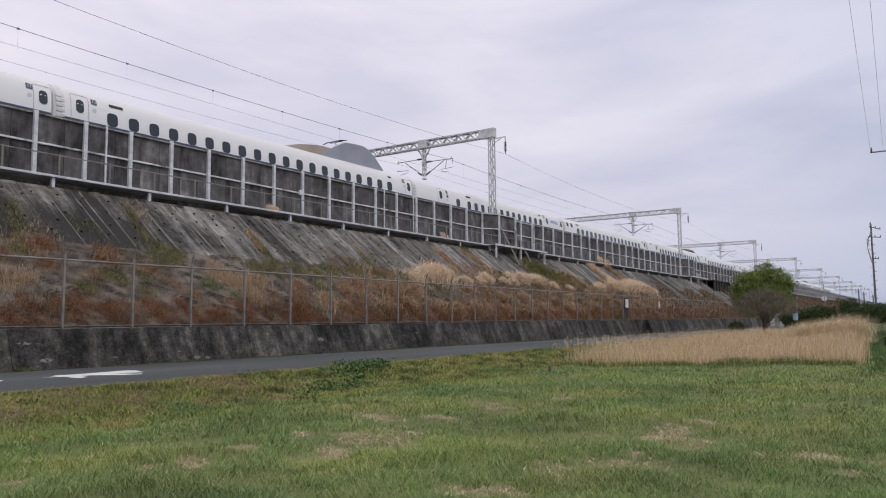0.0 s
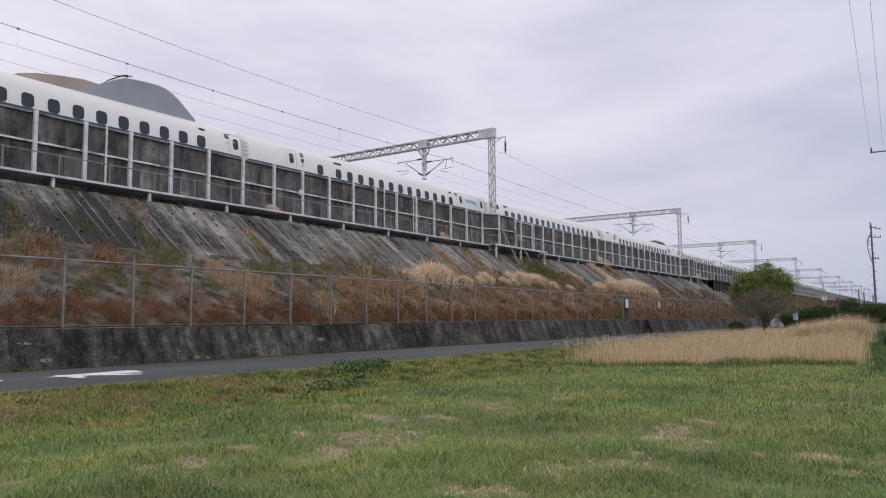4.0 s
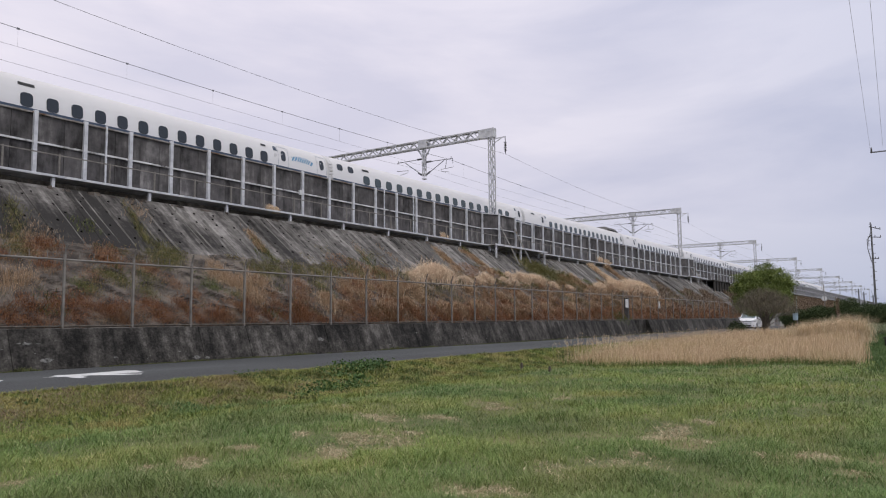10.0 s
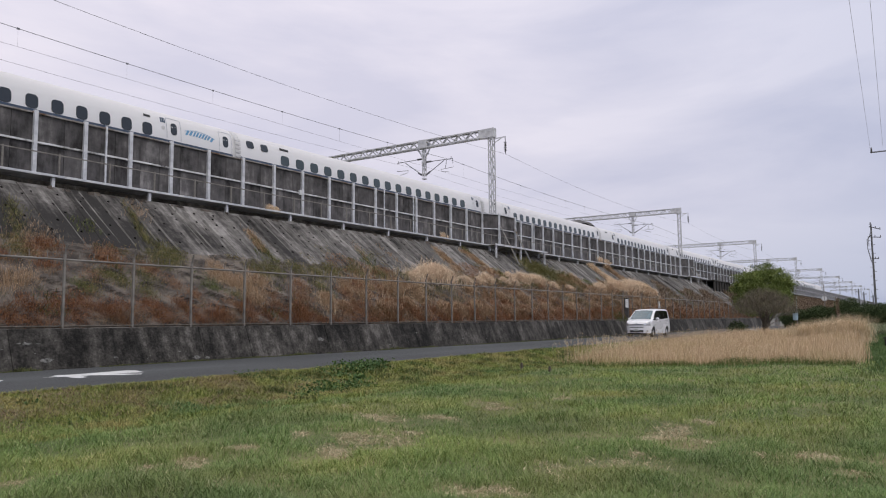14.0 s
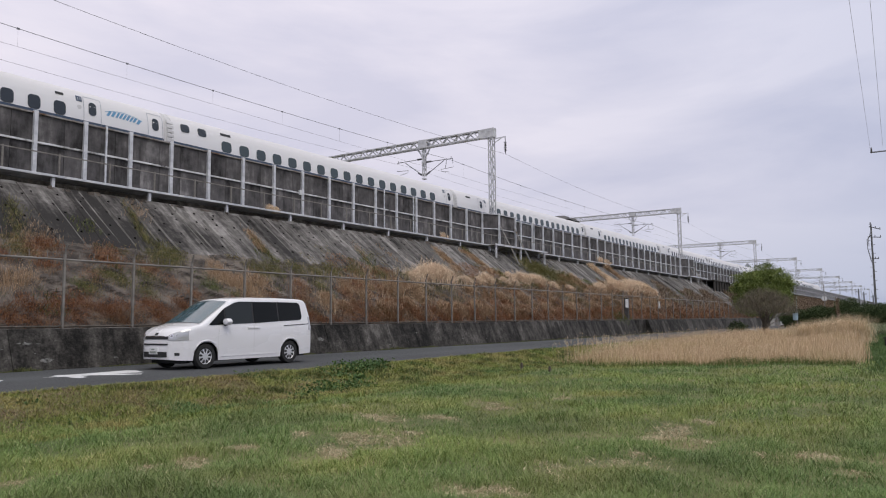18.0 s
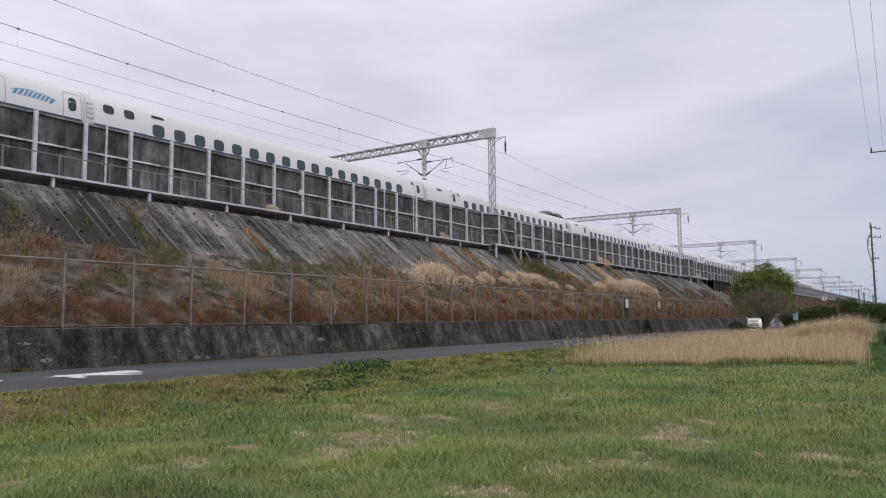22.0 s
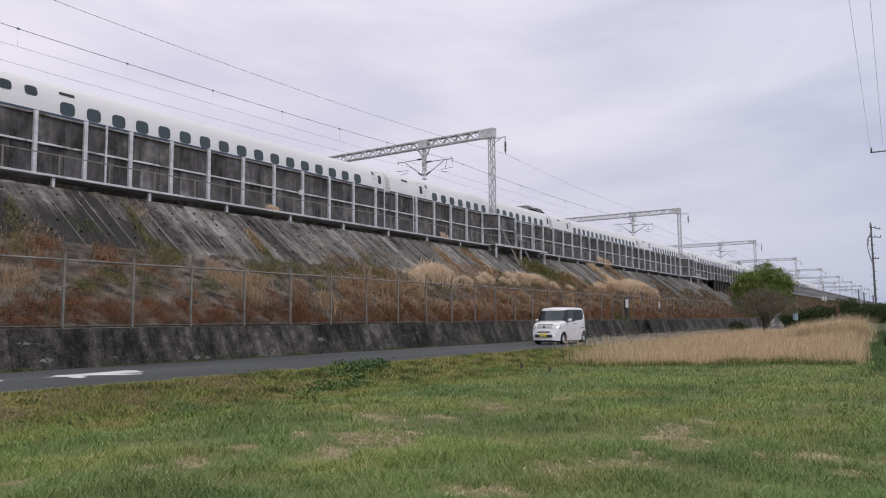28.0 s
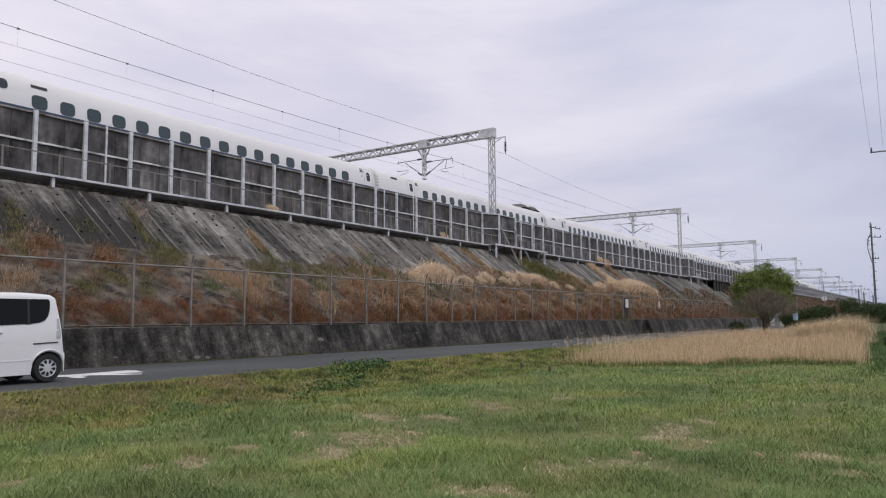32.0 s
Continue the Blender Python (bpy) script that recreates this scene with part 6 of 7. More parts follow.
tangle("foot_scrub", "dense russet dead bracken along the fence", 620000, 7, 130, 0.2, lambda x, t: (t < foot_line(x)) & thin_far(x, 16), 0.46, 0.027, 20, M_BRACKEN)
tangle("toe_litter", "thin brown litter and creepers over the mortar toe", 150000, 7, 32, 0.56, lambda x, t: np.array([noise.noise((a * 0.9, b * 6.0, 8.8)) + 0.6 * noise.noise((a * 3.0, b * 16.0, 8.8)) for a, b in zip(x, t)]) > 0.12 + 0.25 * t, 0.10, 0.045, 29, M_VINE)
tangle("russet_scrub", "patchy brown dead scrub on the lower slope", 160000, 24, 66, 0.7, lambda x, t: scrub_keep(x, t * 0.44), 0.22, 0.042, 21, M_REDDRY)
tangle("vine_mat", "olive and dry yellow creepers on the slope", 260000, 24, 110, 0.75,
       lambda x, t: (np.array([noise.noise((a * 0.45, b * 3.0, 3.3)) for a, b in zip(x, t)]) > 0.04 + 0.4 * t) & thin_far(x, 20), 0.16, 0.042, 23, M_VINE)
p, x, t = slope_scatter(110000, 63, 330, 0.02, 0.97, lambda x, t: np.array([noise.noise((a * 0.2, b * 2.0, 6.3)) for a, b in zip(x, t)]) > 0.02 + 1.1 * (t - 0.30) - 0.011 * np.minimum(x - 63, 37) - 0.02 * np.maximum(x - 100, 0))
whole("far_slope_growth", blade_mesh("far_slope_growth", M_FARBROWN, p, VEG.uniform(0.15, 0.5, len(p)), 0.05 * np.clip(p[:, 0] / 80, 1, 3.5), VEG.uniform(0.4, 1.5, len(p)), 28), None,
      "low brown growth over the distant slope", "scrub", kind="stuff")
# fine russet tufts against the fence
p, x, t = slope_scatter(460000, 7, 130, 0.0, 0.24, lambda x, t: (t < foot_line(x) * 1.1) & (np.array([noise.noise((a * 1.6, b * 7, 4.4)) for a, b in zip(x, t)]) > -0.12) & thin_far(x, 22))
tall = np.array([0.34 + 0.5 * noise.noise((a * 1.3, b * 4.0, 12.0)) for a, b in zip(x, t)])
whole("russet_tufts", blade_mesh("russet_tufts", M_BRACKEN, p, np.clip(tall, 0.1, 0.7) * VEG.uniform(0.4, 1.1, len(p)), 0.006 * np.clip(x / 18, 1, 4), VEG.uniform(0.4, 1.8, len(p)), 41, 0.8), None,
      "fuzzy russet dead grass tufts along the fence", "scrub", kind="stuff")


def growth(name, label, material, lines, h, seed):
    """Grass along lines on the slope: (x0, t0, x1, t1, spread in x, spread in t, count) each."""
    pts = []
    for x0, t0, x1, t1, sx, st, m in lines:
        u = VEG.uniform(0, 1, m)
        gap = np.array([noise.noise((a * 5.0, x0, seed)) for a in u]) > -0.25
        xx, tt = (x0 + (x1 - x0) * u + VEG.normal(0, sx, m))[gap], (t0 + (t1 - t0) * u + VEG.normal(0, st, m))[gap]
        pts += [tuple(slope_pt(a, min(max(b, 0.01), 0.99), -0.02)) for a, b in zip(xx, tt)]
    p = np.array(pts)
    return whole(name, blade_mesh(name, material, p, VEG.uniform(0.4, 1.2, len(p)) * h, 0.010 * np.clip(p[:, 0] / 18, 1, 4), VEG.uniform(0.3, 1.5, len(p)), seed, 0.7), None, label, "scrub", kind="stuff")


growth("joint_grass", "olive weeds growing in the slope joints", M_OLIVE,
       [(11.4, 0.52, 12.1, 0.82, 0.18, 0.03, 900), (16.2, 0.60, 16.6, 0.95, 0.09, 0.02, 900), (17.0, 0.48, 16.4, 0.62, 0.3, 0.03, 900), (21.9, 0.55, 22.0, 0.75, 0.1, 0.02, 350), (41.4, 0.9, 41.6, 0.98, 0.2, 0.02, 300),
        (47.7, 0.68, 51.5, 0.80, 0.8, 0.07, 4200), (49.0, 0.90, 51.5, 0.72, 0.7, 0.06, 2600), (51.0, 0.62, 55.0, 0.66, 0.9, 0.07, 2500), (42.4, 0.52, 42.6, 0.66, 0.3, 0.03, 500)], 0.24, 51)
growth("joint_scrub", "tan dead weeds growing in the slope joints", M_TANGRASS,
       [(37.3, 0.62, 37.5, 0.90, 0.26, 0.02, 2200), (41.8, 0.62, 41.0, 0.92, 0.26, 0.02, 2200), (21.8, 0.62, 22.1, 0.82, 0.13, 0.02, 600), (16.7, 0.80, 17.0, 0.93, 0.25, 0.03, 400), (11.0, 0.45, 12.6, 0.60, 0.3, 0.06, 900),
        (28.8, 0.62, 29.2, 0.80, 0.12, 0.03, 200), (31.6, 0.60, 31.4, 0.8, 0.1, 0.03, 200), (53.5, 0.60, 57.0, 0.75, 0.5, 0.05, 1500)], 0.24, 52)
band = [(20 + i * 1.4, 0.47 + 0.02 * math.sin(i * 2.3), 21.6 + i * 1.4, 0.47 + 0.02 * math.sin(i * 1.7 + 1), 0.4, 0.04, 170 + int(150 * math.sin(i * 1.9))) for i in range(26)]
growth("toe_grass", "olive and straw-coloured grass along the edge of the mortar toe", M_OLIVE, band, 0.27, 53)
clumps = []
for i in range(150):
    a, b = VEG.uniform(26, 62), VEG.uniform(0.08, 0.5)
    clumps.append((a - 0.3, b, a + 0.3, b, 0.28, 0.028, int(VEG.uniform(90, 240))))
growth("toe_weeds", "olive and brown tufts on the dark mortar toe", M_VINE, clumps[:60], 0.32, 54)
growth("toe_straw", "pale dead tufts on the dark mortar toe", M_DRYMAT, clumps[60:95], 0.34, 55)
growth("toe_bracken", "russet dead tufts on the dark mortar toe", M_REDDRY, clumps[95:], 0.36, 56)


def slope_bush(x, t, size, material, label, seed, leafy=0.5, tall=0.6):
    """One scrubby plant on the slope: bent stalks with a loose cloud of small leaves."""
    q = np.random.RandomState(seed)
    c = slope_pt(x, t, -0.03)
    n = int(620 * size + 120)
    flat = np.stack([q.normal(0, 0.30 * size, n), q.normal(0, 0.26 * size, n), np.zeros(n)], 1)
    flat[:, 2] = flat[:, 1] * (CREST_Z - WALL_Z) / (CREST_Y - FENCE_Y)
    root = empty("slope_scrub", label, "scrub", tuple(c), "scrub plants on the lower slope")
    part("stalk_mass", blade_mesh("stalk_mass", material, flat, q.uniform(0.25, 1.0, n) * tall * size, 0.0055 + 0.00015 * x, q.uniform(0.15, 1.2, n), seed + 1, 0.8), None, root, kind="stuff")
    m = int(1900 * size * leafy)
    pts = np.stack([q.normal(0, 0.30 * size, m), q.normal(0, 0.24 * size, m), np.abs(q.normal(0.0, 0.22 * size * tall / 0.6, m))], 1)
    pts[:, 2] += pts[:, 1] * (CREST_Z - WALL_Z) / (CREST_Y - FENCE_Y) + 0.03
    part("leaf_mass", leaf_mesh("leaf_mass", material, pts, q.uniform(0.02, 0.06, m), seed + 2, 0.2), None, root, kind="stuff")
    return root


TAN, RUST, OLIVE, GREEN, BROWN = "tan dead grass tuft on the mortar slope", "russet dead bracken plant on the mortar slope", "olive weed tuft on the mortar slope", "bright green weed on the mortar slope", "thin brown dead weed on the mortar slope"
for k, (x, t, size, kind) in enumerate((
        (10.5, 0.25, 0.85, TAN), (9.9, 0.22, 0.8, TAN), (11.0, 0.28, 0.6, TAN), (11.75, 0.36, 0.8, RUST), (10.6, 0.40, 0.7, RUST), (11.2, 0.44, 0.8, OLIVE), (11.6, 0.46, 0.7, BROWN), (12.2, 0.49, 0.8, RUST), (12.5, 0.22, 0.75, OLIVE),
        (12.3, 0.24, 0.5, GREEN), (14.1, 0.44, 1.0, BROWN), (13.8, 0.40, 0.8, RUST), (13.0, 0.30, 0.7, BROWN), (13.5, 0.30, 0.8, OLIVE), (13.9, 0.27, 0.6, OLIVE), (14.9, 0.29, 0.8, OLIVE), (14.5, 0.20, 0.7, OLIVE), (12.0, 0.13, 0.9, RUST),
        (11.2, 0.11, 0.8, RUST), (13.1, 0.09, 0.9, RUST), (14.2, 0.11, 0.8, RUST), (15.2, 0.36, 0.8, BROWN), (15.8, 0.27, 0.7, BROWN), (16.0, 0.44, 1.0, OLIVE), (16.6, 0.47, 0.9, OLIVE), (17.3, 0.25, 0.75, GREEN), (17.4, 0.30, 0.55, GREEN),
        (18.0, 0.34, 0.9, TAN), (18.5, 0.31, 0.9, TAN), (19.0, 0.29, 0.8, TAN), (19.7, 0.29, 1.0, TAN), (19.9, 0.33, 0.7, TAN), (18.8, 0.17, 0.9, TAN), (19.1, 0.20, 0.7, TAN), (18.4, 0.43, 0.6, TAN), (18.1, 0.20, 0.6, OLIVE), (17.6, 0.14, 0.7, BROWN),
        (20.4, 0.41, 0.9, OLIVE), (21.3, 0.42, 0.9, OLIVE), (20.0, 0.20, 0.7, BROWN), (21.4, 0.20, 0.9, BROWN), (22.0, 0.30, 0.8, BROWN), (22.5, 0.14, 0.9, TAN), (23.2, 0.30, 0.8, OLIVE), (24.4, 0.24, 0.8, BROWN), (24.9, 0.32, 0.9, TAN), (23.9, 0.42, 0.9, OLIVE),
        (25.8, 0.30, 1.1, RUST), (26.4, 0.34, 1.0, TAN), (27.4, 0.30, 1.0, BROWN), (22.8, 0.44, 0.9, OLIVE), (25.0, 0.44, 0.9, OLIVE), (26.8, 0.45, 0.9, OLIVE), (28.6, 0.45, 0.9, OLIVE), (16.3, 0.20, 0.6, BROWN), (15.4, 0.12, 0.8, RUST), (16.8, 0.08, 0.8, RUST), (20.8, 0.10, 0.9, RUST), (23.4, 0.10, 0.9, RUST))):
    slope_bush(x, t, size, {TAN: M_TANGRASS, RUST: M_BRACKEN, OLIVE: M_OLIVE, GREEN: M_SPRING, BROWN: M_REDDRY}[kind], kind, 900 + 3 * k, 0.25 if kind is TAN else 0.6, 0.6 if kind is TAN else 0.45)
for k, (x, size) in enumerate(((53.4, 0.7), (54.3, 0.8), (55.0, 0.7), (56.3, 0.6), (51.2, 0.4))):
    slope_bush(x, 0.03, size, M_SPRING, "yellow-green weed at the foot of the fence", 1100 + 3 * k, 0.7, 0.6)
p, x, t = slope_scatter(40000, 22, 130, 0.0, 0.4, scrub_keep)
whole("dry_stems", blade_mesh("dry_stems", M_REDDRY, p, VEG.uniform(0.15, 0.6, len(p)), 0.010 * np.clip(x / 25, 1, 3), VEG.uniform(0.2, 1.4, len(p)), 24), None,
      "thin brown dead stems on the slope", "scrub", kind="stuff")
pts = []
for k in range(70):
    cx, ct = VEG.uniform(8, 95), VEG.uniform(0.1, 0.75) ** 1.3
    m = 90
    pts.append(slope_scatter(m, cx - 0.45, cx + 0.45, ct - 0.06, ct + 0.06)[0])
p = np.concatenate(pts)
whole("slope_weeds", blade_mesh("slope_weeds", M_WEED, p, VEG.uniform(0.1, 0.35, len(p)), 0.02, VEG.uniform(0.3, 1.3, len(p)), 22), None,
      "green and yellow weeds rooted in the slope joints", "weeds", kind="stuff")


def pampas(x, t, size, seed, n=1500, material=M_PAMPAS):
    """One clump of dry pampas grass on the slope."""
    q = np.random.RandomState(seed)
    c = slope_pt(x, t, -0.03)
    pos = np.stack([q.normal(0, 0.26 * size, n), q.normal(0, 0.2 * size, n), np.zeros(n)], 1)
    pos[:, 2] = pos[:, 1] * (CREST_Z - WALL_Z) / (CREST_Y - FENCE_Y)
    me = blade_mesh("pampas_clump", material, pos, q.uniform(0.3, 0.8, n) * size, 0.007 + 0.0003 * x, q.uniform(0.15, 1.35, n), seed + 1, 0.95)
    ob = whole("pampas_clump", me, None, "bushy clump of dry straw-coloured pampas grass", "pampas grass", "pampas clumps on the slope")
    ob.location = c
    if material is M_PAMPAS:
        m = n // 3
        a, r = q.uniform(0, 2 * math.pi, m), np.sqrt(q.uniform(0, 1, m))
        top = np.stack([r * np.cos(a) * 0.55 * size, r * np.sin(a) * 0.42 * size, (0.30 + 0.28 * np.sqrt(1 - 0.9 * r * r)) * size + q.normal(0, 0.04, m)], 1)
        top[:, 2] += top[:, 1] * (CREST_Z - WALL_Z) / (CREST_Y - FENCE_Y) * 0.8
        part("plumes", leaf_mesh("plumes", M_PEACH, top, q.uniform(0.05, 0.11, m), seed + 5, 0.16), None, ob, "pale feathery plumes", kind="stuff")
    return ob


for k, (x, t, s) in enumerate(((28.2, 0.3, 0.8), (31.4, 0.42, 0.9), (32.4, 0.45, 1.1), (33.2, 0.47, 1.2), (33.9, 0.47, 1.4), (34.8, 0.46, 1.05), (36.4, 0.44, 0.7), (38.2, 0.46, 0.6), (39.4, 0.49, 0.8), (41.6, 0.48, 0.6), (42.8, 0.48, 0.6),
                               (46.4, 0.54, 0.8), (47.3, 0.54, 0.8), (48.9, 0.48, 0.6), (51.4, 0.45, 0.6), (32.3, 0.10, 0.8), (34.2, 0.11, 0.9), (35.0, 0.10, 0.8), (37.6, 0.09, 0.8), (39.6, 0.09, 0.8), (31.0, 0.11, 0.8), (29.8, 0.22, 0.7), (27.0, 0.14, 0.6),
                               (43.1, 0.55, 0.7), (44.7, 0.54, 0.9), (45.6, 0.55, 0.7), (57.6, 0.50, 0.7), (58.8, 0.52, 0.8), (61.8, 0.56, 0.9), (62.8, 0.57, 1.1), (63.9, 0.57, 0.9), (65.1, 0.55, 1.1), (66.3, 0.56, 1.2), (67.5, 0.57, 1.3),
                               (68.7, 0.57, 1.1), (69.8, 0.57, 1.2), (70.9, 0.56, 1.1), (71.8, 0.48, 0.9), (63.3, 0.94, 0.65), (63.4, 0.89, 0.6), (63.35, 0.83, 0.55), (63.5, 0.78, 0.6), (63.5, 0.72, 0.65), (63.4, 0.66, 0.7))):
    pampas(x, t, s, 100 + k, 1500, M_PAMPAS if t > 0.35 else M_TANGRASS)
for k, (x, t, s) in enumerate(((22.9, 0.20, 0.55), (25.6, 0.24, 0.6), (26.2, 0.12, 0.7), (23.5, 0.12, 0.6), (28.3, 0.16, 0.7), (28.7, 0.32, 0.9), (30.0, 0.30, 0.8), (35.5, 0.31, 0.7), (67.4, 0.94, 0.7), (67.6, 0.88, 0.6), (67.7, 0.81, 0.55), (67.9, 0.74, 0.6), (68.1, 0.68, 0.6), (43.0, 0.12, 0.8), (55.5, 0.42, 0.9), (57.0, 0.40, 0.8), (59.2, 0.43, 0.9), (53.5, 0.36, 0.8), (56.2, 0.30, 0.9), (59.0, 0.20, 0.9),
                               (62.5, 0.22, 0.9), (66.0, 0.25, 1.0), (64.0, 0.36, 1.0), (68.2, 0.36, 1.1), (70.5, 0.28, 1.0), (45.5, 0.30, 0.8), (49.3, 0.30, 0.8), (47.3, 0.16, 0.8), (51.6, 0.18, 0.8), (41.2, 0.24, 0.8), (38.6, 0.27, 0.7))):
    pampas(x, t, s, 400 + k, 1100, M_TANGRASS)
for k, (x, s) in enumerate(((24.75, 0.42), (25.05, 0.3), (39.9, 0.5), (67.6, 0.8), (68.6, 0.7))):
    pampas(x, 0.98, s, 180 + k, 500).location = (x, 26.25, LOWZ - 0.12)

for k in range(9):
    q = np.random.RandomState(300 + k)
    x, y = 46.0 + q.uniform(-1.2, 1.2), 3.45 + k * 0.37
    pos = np.stack([q.normal(0, 0.34, 900), q.normal(0, 0.3, 900), np.zeros(900)], 1)
    ob = whole("plume_clump", blade_mesh("plume_clump", M_GOLD, pos, q.uniform(0.6, 1.35, 900) * (1.38 - 0.05 * k), 0.013, q.uniform(0.1, 0.9, 900), 320 + k, 0.95), None,
               "tall pale clump of plumed grass behind the reeds", "pampas grass", "plumed clumps in the field")
    ob.location = (x, y, ground_z(x, y))

# tall dead stalks that stand against the fence
pts = np.concatenate([slope_scatter(34, a - 0.9, a + 0.9, 0.02, 0.25)[0] for a in (22.0, 26.0, 27.4, 29.5, 34.0, 38.0, 47.0)])
whole("dead_stalks", blade_mesh("dead_stalks", M_PLUME, pts, VEG.uniform(0.5, 1.6, len(pts)), 0.008, VEG.uniform(0.1, 0.7, len(pts)), 33), None,
      "tall dead grass stalks behind the fence", "stalks", kind="stuff")

pts = np.concatenate([slope_scatter(m, a - w, a + w, t0, t1)[0] for a, w, t0, t1, m in ((30.2, 1.1, 0.36, 0.46, 70), (31.8, 0.5, 0.38, 0.47, 24), (27.2, 0.4, 0.34, 0.46, 12), (33.6, 0.6, 0.2, 0.4, 20), (25.0, 0.3, 0.2, 0.34, 10))])
whole("golden_stalks", blade_mesh("golden_stalks", M_GOLD, pts, VEG.uniform(0.6, 1.35, len(pts)), 0.0075, VEG.uniform(0.05, 0.4, len(pts)), 34), None,
      "thin upright golden grass stalks above the fence", "stalks", kind="stuff")

# ribs and drain holes of the slope facing
rib_rs = random.Random(9)
x = 3.0
while x < 112:
    t0 = 0.55 + 0.2 * max(0, rib_rs.random() - 0.5)
    t1 = 0.99 if rib_rs.random() < 0.7 else 0.75 + 0.2 * rib_rs.random()
    w = 0.02 + 0.05 * rib_rs.random()
    lean = rib_rs.uniform(-0.10, 0.10)
    a, b = slope_pt(x, t0, -0.015), slope_pt(x + lean, t1, -0.015)
    up = Vector((0, -0.6, 0.8)) * (0.04 + 0.06 * rib_rs.random())
    g = Geo().add([a - Vector((w, 0, 0)), a + up * 0.6, a + Vector((w * 0.5, 0, 0)), b - Vector((w, 0, 0)), b + up, b + Vector((w * 0.5, 0, 0))],
                  [(0, 1, 4, 3), (1, 2, 5, 4), (0, 2, 1), (3, 4, 5)])
    part("slope_rib", g, M_RIB if rib_rs.random() < 0.6 else M_SLOPE, embankment)
    x += rib_rs.uniform(0.22, 0.9)
# broken pale edging along the crest, in the shade of the ledge
x = 5.0
while x < 60:
    ln = rib_rs.uniform(0.1, 0.7)
    h = rib_rs.uniform(0.03, 0.11)
    c = slope_pt(x, 0.985, 0.0)
    g = Geo()
    g.add([(x, c.y - 0.05, c.z - 0.05), (x + ln, c.y - 0.07, c.z - 0.05), (x + ln * 0.9, c.y - 0.02, c.z + h), (x + ln * 0.1, c.y - 0.01, c.z + h * 0.7),
           (x, c.y + 0.3, c.z - 0.05), (x + ln, c.y + 0.3, c.z - 0.05), (x + ln * 0.9, c.y + 0.25, c.z + h), (x + ln * 0.1, c.y + 0.25, c.z + h * 0.8)],
          [(0, 1, 2, 3), (4, 7, 6, 5), (0, 4, 5, 1), (1, 5, 6, 2), (2, 6, 7, 3), (3, 7, 4, 0)])
    part("edging_stone", g, M_RIB if rib_rs.random() < 0.3 else M_TOE, embankment)
    x += ln + rib_rs.uniform(0.05, 0.9)
# drain holes: six rows, every second hole left out in two of them; closed black caps paint the shade inside
HOLE_ROWS = ((0.635, 12.81, 0.985), (0.72, 12.23, 0.985), (0.785, 11.81, 1.97), (0.84, 12.56, 0.985), (0.895, 12.69, 1.96), (0.932, 13.0, 0.97))
g = Geo()
for t0, x0, step in HOLE_ROWS:
    for i in range(-9, 100):
        x = x0 + i * step + rib_rs.uniform(-0.05, 0.05)
        if not 3 < x < 110 or 48.5 < x < 53.5 or rib_rs.random() < 0.07:
            continue
        c = slope_pt(x, t0 + rib_rs.uniform(-0.006, 0.006), 0.008)
        n = Vector((0, -0.61, 0.79))
        a, b = Vector((1, 0, 0)), n.cross(Vector((1, 0, 0)))
        r0 = rib_rs.uniform(0.038, 0.05)
        ring = [c + a * r0 * math.cos(k * math.pi / 4) + b * r0 * math.sin(k * math.pi / 4) + n * 0.012 for k in range(8)]
        g.add(ring + [q - n * 0.05 for q in ring], [tuple(range(8))] + [(k, (k + 1) % 8, (k + 1) % 8 + 8, k + 8) for k in range(8)])
part("drain_holes", g, M_GAPSHADE, embankment, "dark drain holes in rows", kind="stuff")


# ---------------- trees, hedge, poles ----------------
def limb(g, p, d, length, r, depth, rs, tips, spread=0.6, twigs=4, up=0.15):
    pts, rad = [p], [r]
    for i in range(3):
        d = (d + Vector((rs.uniform(-1, 1), rs.uniform(-1, 1), rs.uniform(-0.6, 1) + up)) * 0.22).normalized()
        pts.append(pts[-1] + d * length / 3)
        rad.append(r * (1 - 0.2 * (i + 1)))
    g.tube(pts, rad, 5 if depth > 1 else 4)
    if depth == 0:
        tips.append(pts[-1])
        return
    for k in range(twigs):
        q = pts[1 + k % 3]
        nd = (d + Vector((rs.uniform(-1, 1), rs.uniform(-1, 1), rs.uniform(-0.4, 0.8))) * spread * 1.6).normalized()
        limb(g, q, nd, length * rs.uniform(0.55, 0.78), r * 0.5, depth - 1, rs, tips, spread, twigs, up)


